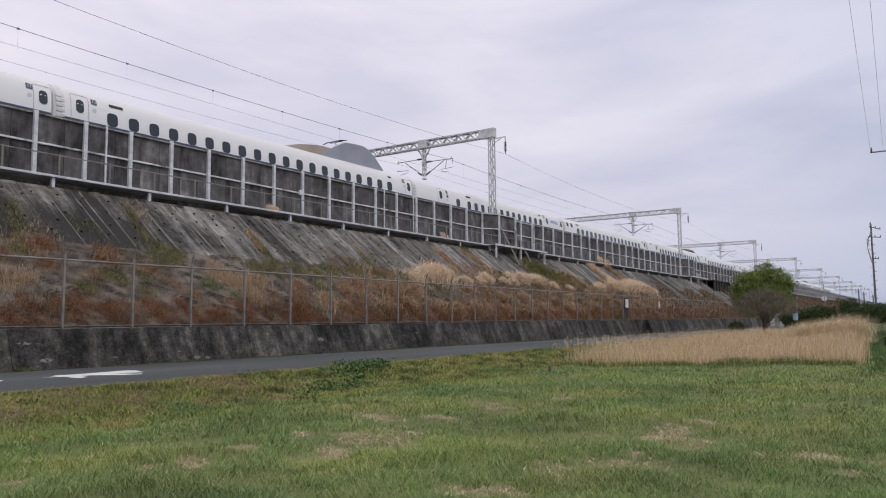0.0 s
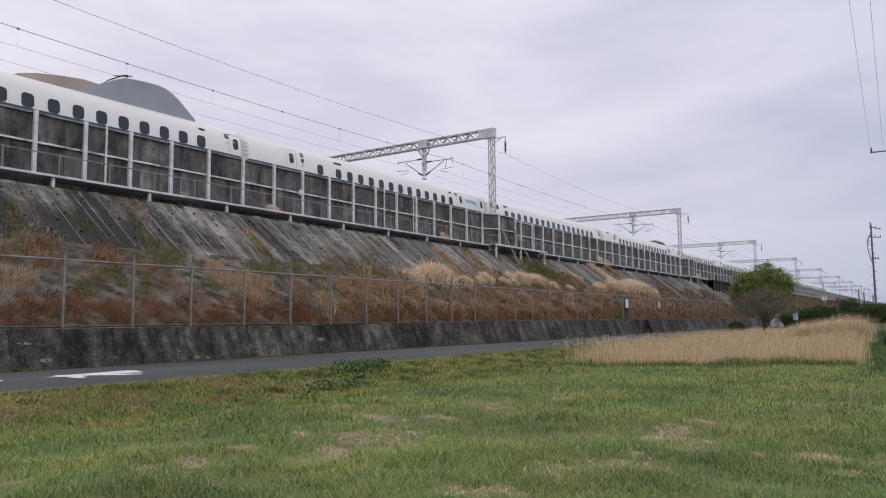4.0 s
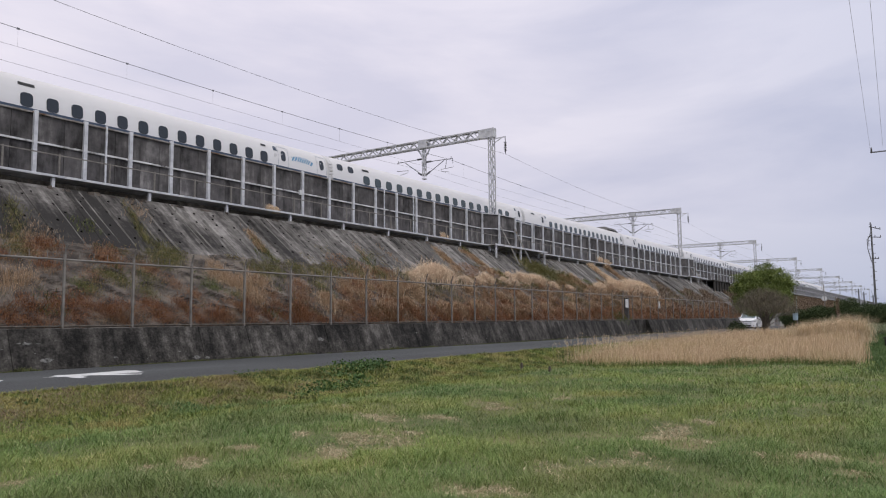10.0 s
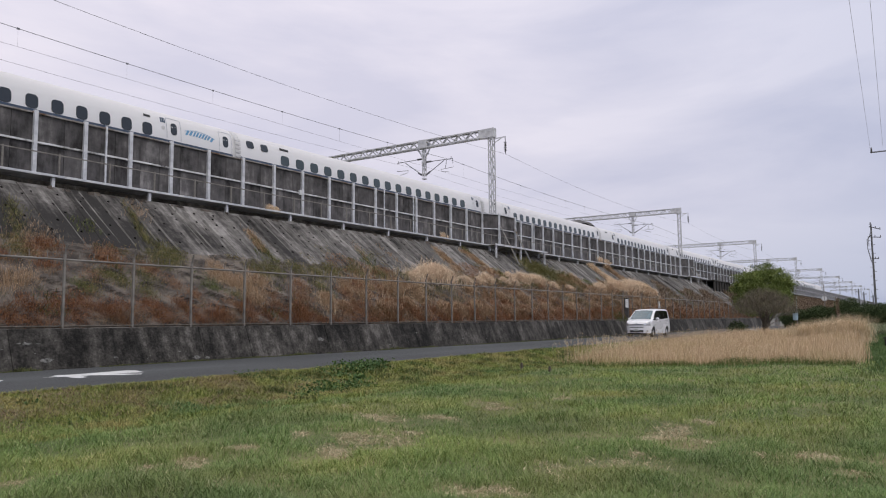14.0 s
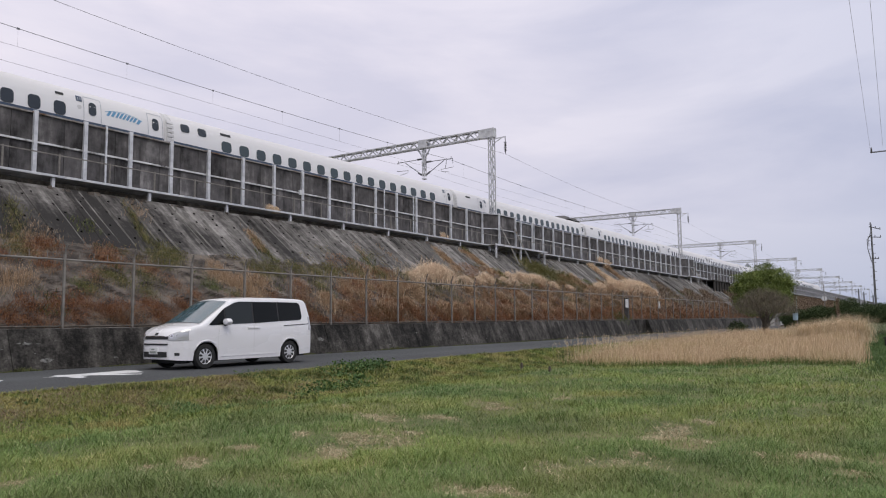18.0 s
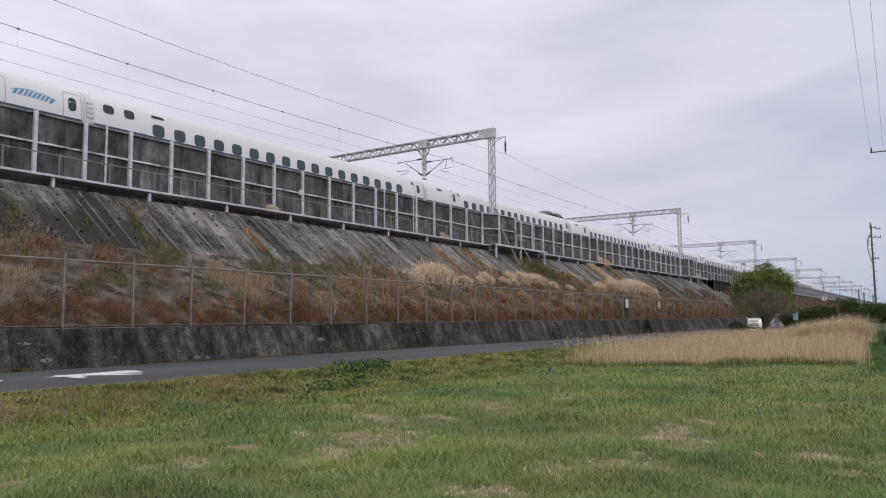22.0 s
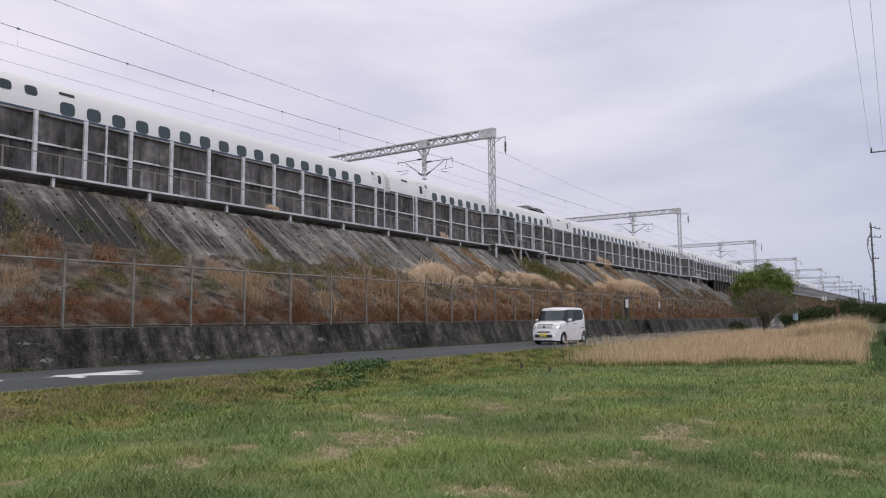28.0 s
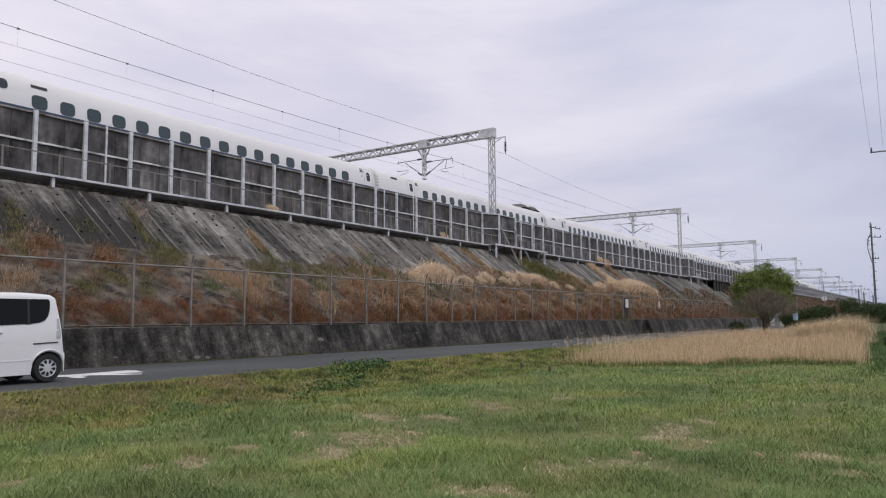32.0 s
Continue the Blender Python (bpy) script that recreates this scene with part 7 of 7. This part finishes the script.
def green_tree(at, height, seed):
    rs = random.Random(seed)
    root = empty("tree", "broad-leaved evergreen tree with a dense rounded crown", "tree", at)
    g, tips = Geo(), []
    g.tube([(0, 0, -0.2), (0.05, 0, height * 0.2), (0, 0.05, height * 0.4)], [0.2, 0.16, 0.12], 8)
    for k in range(9):
        a = k * 0.7 + rs.random()
        limb(g, Vector((0, 0, height * (0.22 + 0.03 * k * 0.6))), Vector((math.cos(a), math.sin(a), 0.9 if k < 5 else 1.8)), height * 0.26, 0.08, 2, rs, tips, 0.6, 4)
    part("trunk", g, M_BARK, root, smooth=True)
    q = np.random.RandomState(seed)
    pts = []
    # boughs: flattened clouds of leaves on a rounded dome, with gaps of shade between them
    for k in range(150):
        u = q.normal(size=3)
        u /= np.linalg.norm(u)
        wob = 0.86 + 0.22 * noise.noise(Vector(u) * 2.2 + Vector((seed, 0, 0)))
        c = np.array((0, 0, height * 0.56)) + u * np.array((2.45, 2.45, height * 0.40)) * wob * q.uniform(0.72, 1.0)
        if c[2] > 0.6:
            sc = q.uniform(0.7, 1.25)
            pts.append(c + q.normal(0, 1, (260, 3)) * (0.27 * sc, 0.27 * sc, 0.13 * sc) + u * 0.1)
    core = q.uniform(-1, 1, (26000, 3))
    core = core[np.linalg.norm(core, axis=1) < 0.86]
    pts.append(np.array((0, 0, height * 0.54)) + core * (2.3, 2.3, height * 0.38))
    pts = np.concatenate(pts)
    pts = pts[pts[:, 2] > 0.4]
    part("crown", leaf_mesh("crown", M_LEAF, pts, q.uniform(0.07, 0.13, len(pts)), seed, 0.36), None, root)
    return root


def bare_shrub(at, height, seed):
    rs = random.Random(seed)
    root = empty("bare_shrub", "leafless grey-brown shrub with a dome of fine twigs", "shrub", at)
    g, tips = Geo(), []
    for k in range(5):
        a = k * 1.26 + rs.random()
        limb(g, Vector((0, 0, -0.1)), Vector((math.cos(a) * 0.4, math.sin(a) * 0.4, 1.2)), height * 0.46, 0.06, 2, rs, tips, 0.6, 5, 0.1)
    part("stems", g, M_BARK, root)
    q = np.random.RandomState(seed)
    u = q.normal(size=(13000, 3))
    u /= np.linalg.norm(u, axis=1)[:, None]
    u[:, 2] = np.abs(u[:, 2]) * 1.0 - 0.25
    pts = np.array((0, 0, height * 0.36)) + u * (2.6, 2.6, height * 0.57) * q.uniform(0.3, 0.98, (len(u), 1)) ** 0.6
    pts = pts[pts[:, 2] > 1.45 + 0.7 * q.uniform(0, 1, len(pts)) - 0.35 * np.hypot(pts[:, 0], pts[:, 1]) / 2.6]
    part("twig_dome", blade_mesh("twig_dome", M_TWIG, pts, q.uniform(0.15, 0.42, len(pts)), 0.011, q.uniform(0.3, 1.3, len(pts)), seed, 0.2), None, root, kind="stuff")
    return root


def leaf_bank(name, spots, material, label, category, leaf, seed, group=""):
    """A bush: overlapping clumps of leaves on short stems. spots: (x, y, z, rx, ry, rz) of each clump."""
    q = np.random.RandomState(seed)
    root = empty(name, label, category, group=group)
    x0, y0 = spots[0][0], spots[0][1]
    root.location = (x0, y0, 0)
    pts = []
    for x, y, z, a, b, c in spots:
        n = int(700 * a * b ** 0.5 * c ** 0.5 * 2.2)
        u = q.normal(size=(n, 3))
        u /= np.linalg.norm(u, axis=1)[:, None]
        u *= q.uniform(0.55, 1.08, (n, 1))
        pts.append(np.array((x - x0, y - y0, z)) + u * (a, b, c))
        part("stem", Geo().tube([(x - x0, y - y0, -0.3), (x - x0 + 0.1, y - y0, z)], [0.06, 0.03], 5), M_BARK, root)
    pts = np.concatenate(pts)
    part("leaves", leaf_mesh("leaves", material, pts, q.uniform(leaf * 0.6, leaf * 1.4, len(pts)), seed), None, root)
    return root


green_tree((66.0, 11.72, 0), 6.05, 4)
bare_shrub((61.0, 10.78, 0), 4.3, 8)
hs = random.Random(3)
for k, (y, top) in enumerate(((13.9, 1.9), (12.6, 2.25), (11.4, 2.75), (10.3, 2.5), (9.3, 2.35), (8.15, 3.75), (7.4, 3.0), (6.4, 2.45), (5.4, 2.8), (4.4, 2.8), (3.4, 2.8), (2.2, 2.7), (1.0, 2.7))):
    x = 95 - 0.3 * k
    spots = [(x + hs.uniform(-0.8, 0.8), y + hs.uniform(-0.7, 0.7), top * (0.25 + 0.5 * i / 7) + hs.uniform(-0.2, 0.1), 0.75 + 0.3 * hs.random(), 0.75, 0.5 + hs.random() * 0.3) for i in range(8)]
    leaf_bank("hedge_bush", spots, M_HEDGE, "dense dark green hedge bush at the field edge", "hedge", 0.13, 40 + k, "hedge along the field edge")
for k in range(5):
    x, y = 66 - k * 1.5, 1.8 - k * 0.5 + 2.2
    leaf_bank("field_weeds", [(x + hs.uniform(-1, 1), y + hs.uniform(-0.8, 0.8), 0.1 + hs.uniform(0, 0.25), 1.0, 0.8, 0.35) for i in range(4)], M_PALE, "pale green flowering weeds at the edge of the field", "weeds", 0.11, 60 + k, "weeds at the field edge")
leaf_bank("low_bush", [(60.6, 12.8, 0.45, 0.7, 0.55, 0.55), (60.4, 12.3, 0.35, 0.6, 0.5, 0.45), (60.8, 13.1, 0.3, 0.6, 0.5, 0.4)], M_HEDGE, "low dark green bush beside the bare shrub", "bush", 0.11, 71)


def utility_pole(at, height):
    """A stepped pole: arms to one side, a drop of cables, small fittings all the way up."""
    root = empty("utility_pole", "grey concrete utility pole with cross arms and cables", "utility pole", at)
    part("shaft", Geo().tube([(0, 0, -0.3), (0, -0.03, height)], [0.13, 0.085], 10), M_POLE, root, smooth=True)
    for z, y0, y1, drop in ((height - 0.15, 0.15, -0.95, 0.38), (height - 1.3, 0.35, -0.95, 0.12), (height - 3.75, 0.1, -0.6, 0.05)):
        part("cross_arm", Geo().bar((0, y0, z), (0, y1, z - drop), 0.09), M_WIRE, root)
        for f in (0.55, 0.95):
            y, zz = y0 + (y1 - y0) * f, z - drop * f
            part("insulator", Geo().tube([(0, y, zz), (0, y, zz + 0.22)], [0.05, 0.035], 6), M_POLE, root)
    part("cap", Geo().tube([(0, 0, height), (0, 0, height + 0.35)], [0.13, 0.05], 8), M_WIRE, root)
    part("cable_loop", Geo().tube([(0, 0.05, height - 1.1), (0, 0.42, height - 1.6), (0, 0.40, height - 2.7), (0, 0.22, height - 3.6), (0, 0.1, height - 4.2)], 0.045, 5), M_WIRE, root)
    part("cable_loop", Geo().tube([(0, -0.1, height - 0.3), (0, 0.3, height - 1.5), (0, 0.28, height - 2.4)], 0.03, 5), M_WIRE, root)
    for i in range(16):
        z = 2.2 + i * 0.5
        part("step", Geo().bar((0, 0.1, z), (0, 0.3 if i % 2 else -0.3, z), 0.05), M_WIRE, root)
    return root


utility_pole((95.0, 5.22, 0), 11.4)
for x, y, h in ((200.0, 14.35, 7.7), (200.0, 13.3, 7.0), (215.0, 12.3, 6.6)):
    far_pole = empty("distant_pole", "small grey pole far behind the hedge", "utility pole", (x, y, 0), "distant poles")
    part("shaft", Geo().tube([(0, 0, -0.3), (0, 0, h)], [0.17, 0.13], 8), M_POLE, far_pole, smooth=True)
    part("cross_arm", Geo().bar((0, -0.6, h - 0.5), (0, 0.6, h - 0.5), 0.14), M_WIRE, far_pole)
near_pole = empty("roadside_pole", "concrete pole beside the field carrying power cables", "utility pole", (42.0, 0.55, 0))
part("shaft", Geo().tube([(0, 0, -0.4), (0, 0, 11.2)], [0.2, 0.13], 10), M_POLE, near_pole, smooth=True)
part("cross_arm", Geo().bar((0, -1.0, 9.35), (0, 1.55, 9.35), 0.055), M_WIRE, near_pole)
for y in (1.5, 0.7, -0.8):
    part("insulator", Geo().tube([(0, y, 9.35), (0, y, 9.6)], [0.05, 0.03], 6), M_POLE, near_pole)
for y0, dy in ((1.55, 0.037), (1.0, 0.034)):
    g = Geo().tube([(42 - 54 * s, 0.55 + y0 - 54 * s * dy, 9.6 + 54 * s * 0.026 - 0.25 * 4 * s * (1 - s)) for s in [i / 14 for i in range(15)]], 0.0045, 4)
    whole("power_cable", g, M_WIRE, "thin power cable running over the field", "cable", "power cables over the field")

# small things
sign = empty("fence_sign", "small white notice board on the fence", "sign", (54.9, FENCE_Y - 0.07, 2.05))
part("board", Geo().box(-0.31, 0.31, -0.01, 0.01, 0.04, 0.68), M_PAINT_W, sign)
for i in range(4):
    part("text_bar", Geo().box(-0.22, 0.22, -0.016, -0.011, 0.14 + i * 0.13, 0.165 + i * 0.13), M_RUSTY, sign)
cabinet = empty("relay_cabinet", "narrow dark grey steel cabinet behind the fence", "cabinet", (55.75, FENCE_Y + 0.27, WALL_Z - 0.06))
part("body", Geo().box(-0.17, 0.17, -0.15, 0.15, 0, 1.72), M_HOOD, cabinet)
part("cabinet_door", Geo().box(-0.14, 0.14, -0.168, -0.15, 0.3, 1.66), M_HOOD, cabinet)
part("rain_cap", Geo().box(-0.20, 0.20, -0.19, 0.17, 1.72, 1.77), M_HOOD, cabinet)
sign2 = empty("fence_sign", "small faded notice board on the fence", "sign", (62.9, FENCE_Y - 0.07, 2.1))
part("board", Geo().box(-0.32, 0.32, -0.01, 0.01, 0, 0.6), M_RUSTY, sign2)
part("text_bar", Geo().box(-0.1, 0.1, -0.016, -0.011, 0.2, 0.45), M_PAINT_W, sign2)
junction = empty("junction_box", "small white junction box with a cable on the barrier", "junction box", (27.05, BARRIER_Y - 0.14, 7.72))
part("box", Geo().box(-0.075, 0.075, -0.06, 0.04, 0, 0.24), M_PAINT_W, junction)
part("cable", Geo().tube([(0.03, 0, 0), (0.05, 0, -0.6), (-0.02, 0, -1.0)], 0.015, 5), M_DARK, junction)
far_box = empty("junction_box", "small white junction box low on the distant barrier", "junction box", (103.9, BARRIER_Y - 0.16, 6.92))
part("box", Geo().box(-0.22, 0.22, -0.1, 0.06, 0, 0.36), M_PAINT_W, far_box)
platform = empty("equipment_platform", "dark weathered equipment platform built out from the slope below the barrier", "platform", (107.5, 25.1, 0.0))
part("deck", Geo().box(-4.8, 4.8, -0.85, 1.2, 6.2, 6.34), M_TARRED, platform)
for i in range(7):
    part("column", Geo().box(-4.7 + i * 1.55, -4.58 + i * 1.55, -0.8, -0.68, 4.5, 6.2), M_TARRED, platform)
for i in range(6):
    part("infill_panel", Geo().box(-4.57 + i * 1.55, -3.16 + i * 1.55, -0.70, -0.66, 4.4, 6.18), M_TARRED, platform)
part("hand_rail", Geo().tube([(-4.7, -0.74, 7.3), (4.7, -0.74, 7.3)], 0.03, 6), M_RUSTY, platform)
for i in range(4):
    part("rail_post", Geo().tube([(-4.7 + i * 3.13, -0.74, 6.34), (-4.7 + i * 3.13, -0.74, 7.3)], 0.03, 6), M_RUSTY, platform)
disc = empty("traffic_mirror", "round white-backed traffic mirror on a tall post", "mirror", (96.0, 10.4, 0))
part("post", Geo().tube([(0, 0, -0.2), (0, 0, 5.0)], 0.045, 8), M_RUSTTOP, disc)
g = Geo().lathe([(0.0, 0.06), (0.2, 0.04), (0.27, 0.0), (0.30, -0.03), (0.0, -0.03)], 18)
part("disc", Geo().add([(b, a, c + 3.35) for a, b, c in g.v], g.f), M_PAINT_W, disc)
for x, y, h in ((19.43, 10.13, 0.24), (19.26, 9.15, 0.17)):
    stake = whole("survey_stake", Geo().box(-0.03, 0.03, -0.03, 0.03, -0.1, h - 0.03).box(-0.022, 0.022, -0.022, 0.022, h - 0.03, h), M_BARK, "short weathered stake on the road bank", "stake", "stakes on the road bank")
    stake.location = (x, y, ground_z(x, y))

hut = empty("concrete_hut", "small weathered brown concrete hut by the lane", "hut", (112.0, 18.05, 0.0))
part("wall", Geo().box(-0.9, 0.9, -0.9, 0.9, -0.1, 1.75), M_BELLOWS, hut)
part("roof", Geo().box(-1.0, 1.0, -1.0, 1.0, 1.75, 1.87), M_RUSTY, hut)
part("door", Geo().box(-0.93, -0.9, -0.35, 0.35, 0.0, 1.5), M_RUSTY, hut)
tall_post = whole("white_post", Geo().tube([(0, 0, -0.2), (0, 0, 3.45)], 0.04, 8), M_RUSTY, "thin pale steel post beside the hedge", "post")
tall_post.location = (88.0, 12.27, 0)
q = np.random.RandomState(77)
stalk = empty("tall_dead_stalk", "tall brown dead stalk with a ragged head", "stalk", (48.0, 4.55, -0.1))
part("stem", Geo().tube([(0, 0, 0), (0.02, 0.03, 1.2), (0, 0.0, 2.3)], [0.02, 0.016, 0.008], 5), M_BARK, stalk)
pos = np.stack([q.normal(0, 0.05, 220), q.normal(0, 0.05, 220), q.uniform(1.1, 2.3, 220)], 1)
part("head", blade_mesh("head", M_FARBROWN, pos, q.uniform(0.08, 0.3, 220), 0.02, q.uniform(0.2, 1.0, 220), 78, 0.6), None, stalk, kind="stuff")

# painted arrow on the lane: a straight-and-turn arrow seen almost edge on
arrow = empty("road_arrow", "white painted direction arrow on the asphalt", "road marking", kind="structure")


def paint(poly):
    g = Geo().add([(x, y, road_z(x) + 0.006 + 0.015 * (1 - abs(y - 15.9) / 3.0)) for x, y in poly], [tuple(range(len(poly)))])
    part("paint", g, M_PAINT_W, arrow)


paint([(8.51, 15.96), (8.78, 15.89), (8.96, 15.77), (8.83, 15.29), (8.88, 15.06), (9.14, 15.25), (9.23, 15.69), (9.44, 15.64), (9.83, 15.19), (10.21, 14.92), (10.38, 15.12), (10.04, 15.59),
       (10.69, 15.51), (10.99, 16.29), (10.87, 16.56), (9.88, 16.38), (9.31, 16.32), (9.06, 16.48), (8.98, 16.11)])
paint([(6.6, 15.4), (7.5, 15.62), (7.76, 15.95), (7.7, 16.25), (6.6, 16.3)])

# pale lichen on the retaining wall
lich = random.Random(31)
for x, z, w in ((9.74, 0.76, 0.06), (9.92, 0.75, 0.12), (10.22, 0.74, 0.05), (10.4, 0.32, 0.16), (10.1, 0.5, 0.03), (9.3, 0.62, 0.03), (13.3, 0.22, 0.03), (18.4, 0.3, 0.03), (22.1, 0.5, 0.03), (26.2, 0.35, 0.04), (33.0, 0.3, 0.05), (14.43, 0.38, 0.05), (20.76, 0.59, 0.2), (15.0, 0.18, 0.14), (15.4, 0.15, 0.1), (17.65, 0.39, 0.05), (24.89, 0.25, 0.07), (30.75, 0.34, 0.09), (12.3, 0.3, 0.06), (27.0, 0.7, 0.08)):
    ring = []
    for k in range(14):
        a, q = k * math.pi / 7, 0.6 + 0.8 * lich.random()
        dz = z + 0.32 * w * q * math.sin(a)
        f = (dz - road_z(x) + 0.25) / (WALL_Z - road_z(x) + 0.25)
        ring.append((x + w * q * math.cos(a), WALL_FOOT + (WALL_TOP - WALL_FOOT) * f - 0.006, dz))
    part("lichen_patch", Geo().add(ring, [tuple(range(14))]), M_LICHEN, retaining_wall, "pale grey lichen")

# low concrete culvert wall, rubble and a tub at the far edge of the field
culvert = empty("culvert_wall", "low dark concrete culvert wall in the grass", "wall", (41.0, 0.9, -0.08))
part("wall", Geo().box(-0.15, 0.15, -3.2, 1.1, -0.3, 0.24), M_WALL, culvert)
part("cap", Geo().box(-0.2, 0.2, -3.25, 1.15, 0.24, 0.30), M_WALL, culvert)
rub = random.Random(12)
for i in range(9):
    r0 = 0.22 + 0.2 * rub.random()
    g = Geo()
    rows = []
    for a in range(5):
        u = math.pi * a / 4
        rows.append([(r0 * 1.5 * math.sin(u) * math.cos(b * math.pi / 4) * (1 + 0.25 * noise.noise((a + i, b % 8, 1))), r0 * math.sin(u) * math.sin(b * math.pi / 4), r0 * 0.7 * math.cos(u)) for b in range(9)])
    ob = whole("field_stone", g.sheet(rows), M_BELLOWS if i % 3 else M_GREYCOV, "pale grey stone lying under the shrub", "stone", "stones under the shrub", smooth=True)
    x, y = 61.0 + rub.uniform(-0.6, 0.6), 11.2 + i * 0.17
    ob.location = (x, y, ground_z(x, y) + r0 * 0.45)
tub = empty("blue_tub", "pale blue plastic tub by the hedge", "tub", (88.0, 12.45, 0.9))
part("tub", Geo().lathe([(0.0, 0.0), (0.24, 0.0), (0.28, 0.75), (0.25, 0.75), (0.22, 0.06), (0.0, 0.06)], 16, "z"), M_TUB, tub, smooth=True)

# ---------------- what moves ----------------
TRAIN_X = [(0, 65.9), (1, 61.95), (2, 57.98), (3, 54.28), (3.5, 52.54), (5.5, 45.57), (6, 43.93), (6.5, 42.32), (7, 40.71), (7.5, 39.17), (8, 37.68), (8.5, 36.29), (9, 34.92), (9.5, 33.59), (10, 32.33),
           (10.5, 31.12), (11, 30.03), (11.5, 29.01), (12, 28.09), (12.5, 27.25), (13, 26.48), (14, 25.25), (14.5, 24.74), (16.5, 22.68), (18, 21.18), (20, 19.17), (21, 18.2), (22, 17.22), (23, 16.32),
           (24, 15.36), (25, 14.55), (25.5, 14.18), (27.5, 13.08), (28, 12.89), (29, 12.56), (30, 12.23), (31, 11.95), (32, 11.74)]
VAN_A_X = [(0, 121), (2, 119.3), (4, 117), (6, 112), (7, 106), (8, 98.7), (9, 91), (10, 83), (10.5, 79.0), (11.5, 71.9), (12, 67.6), (12.5, 63.0), (13, 58.4), (13.5, 53.75), (14, 49.1), (14.5, 44.3), (15.5, 34.6), (16.5, 24.95), (17, 20.95), (17.5, 17.1), (18, 13.58), (18.5, 10.48),
           (19, 7.7), (19.5, 4.9), (20.5, -1.0), (22, -12), (25, -36), (32, -92)]
VAN_B_X = [(0, 165), (12, 150), (15, 136), (16.5, 123), (17, 115), (17.5, 107), (18, 102), (19, 99.3), (20, 97), (21, 91), (22, 82.3), (23, 74.6), (24, 66.9), (25, 59.9), (25.5, 56.0), (26.5, 47.0), (27.5, 37.8), (28, 33.3), (28.5, 28.93), (29, 24.65), (29.5, 20.65), (30, 17.05), (30.5, 13.8), (31, 10.95), (31.5, 8.47), (32, 6.5)]


def smooth_rows(table, step):
    """Monotone cubic through the table, every step seconds."""
    t = np.array([a for a, b in table], float)
    y = np.array([b for a, b in table], float)
    d = np.diff(y) / np.diff(t)
    m = np.concatenate([[d[0]], np.where(d[1:] * d[:-1] > 0, 2 * d[1:] * d[:-1] / (d[1:] + d[:-1] - 1e-9), 0), [d[-1]]])
    out = []
    for s in np.arange(0, 32.0 + 1e-6, step):
        i = min(max(int(np.searchsorted(t, s, "right")) - 1, 0), len(d) - 1)
        h = t[i + 1] - t[i]
        u = (s - t[i]) / h
        out.append((float(s), float(y[i] * (1 + 2 * u) * (1 - u) ** 2 + m[i] * h * u * (1 - u) ** 2 + y[i + 1] * u * u * (3 - 2 * u) + m[i + 1] * h * u * u * (u - 1))))
    return out


def motions():
    walk(train, [(t, pose(x, 31.08, 7.75)) for t, x in smooth_rows(TRAIN_X, 0.5)])
    for root, table, wheels in ((van_a, VAN_A_X, wheels_a), (van_b, VAN_B_X, wheels_b)):
        walk(root, [(t, pose(x, ROAD_LANE_Y if root is van_a else ROAD_LANE_Y - 0.75, road_z(x) + 0.012)) for t, x in smooth_rows(table, 0.2)])
        fine = smooth_rows(table, 1 / 30)
        rows, last = [], None
        for t, x in fine:
            if last is None or abs(x - last) > 0.20 or t > 31.99:
                rows.append((t, x))
                last = x
        for wheel, at, r in wheels:
            walk(wheel, [(t, Matrix.Translation(at) @ Matrix.Rotation(x / r, 4, "Y")) for t, x in rows])


motions()
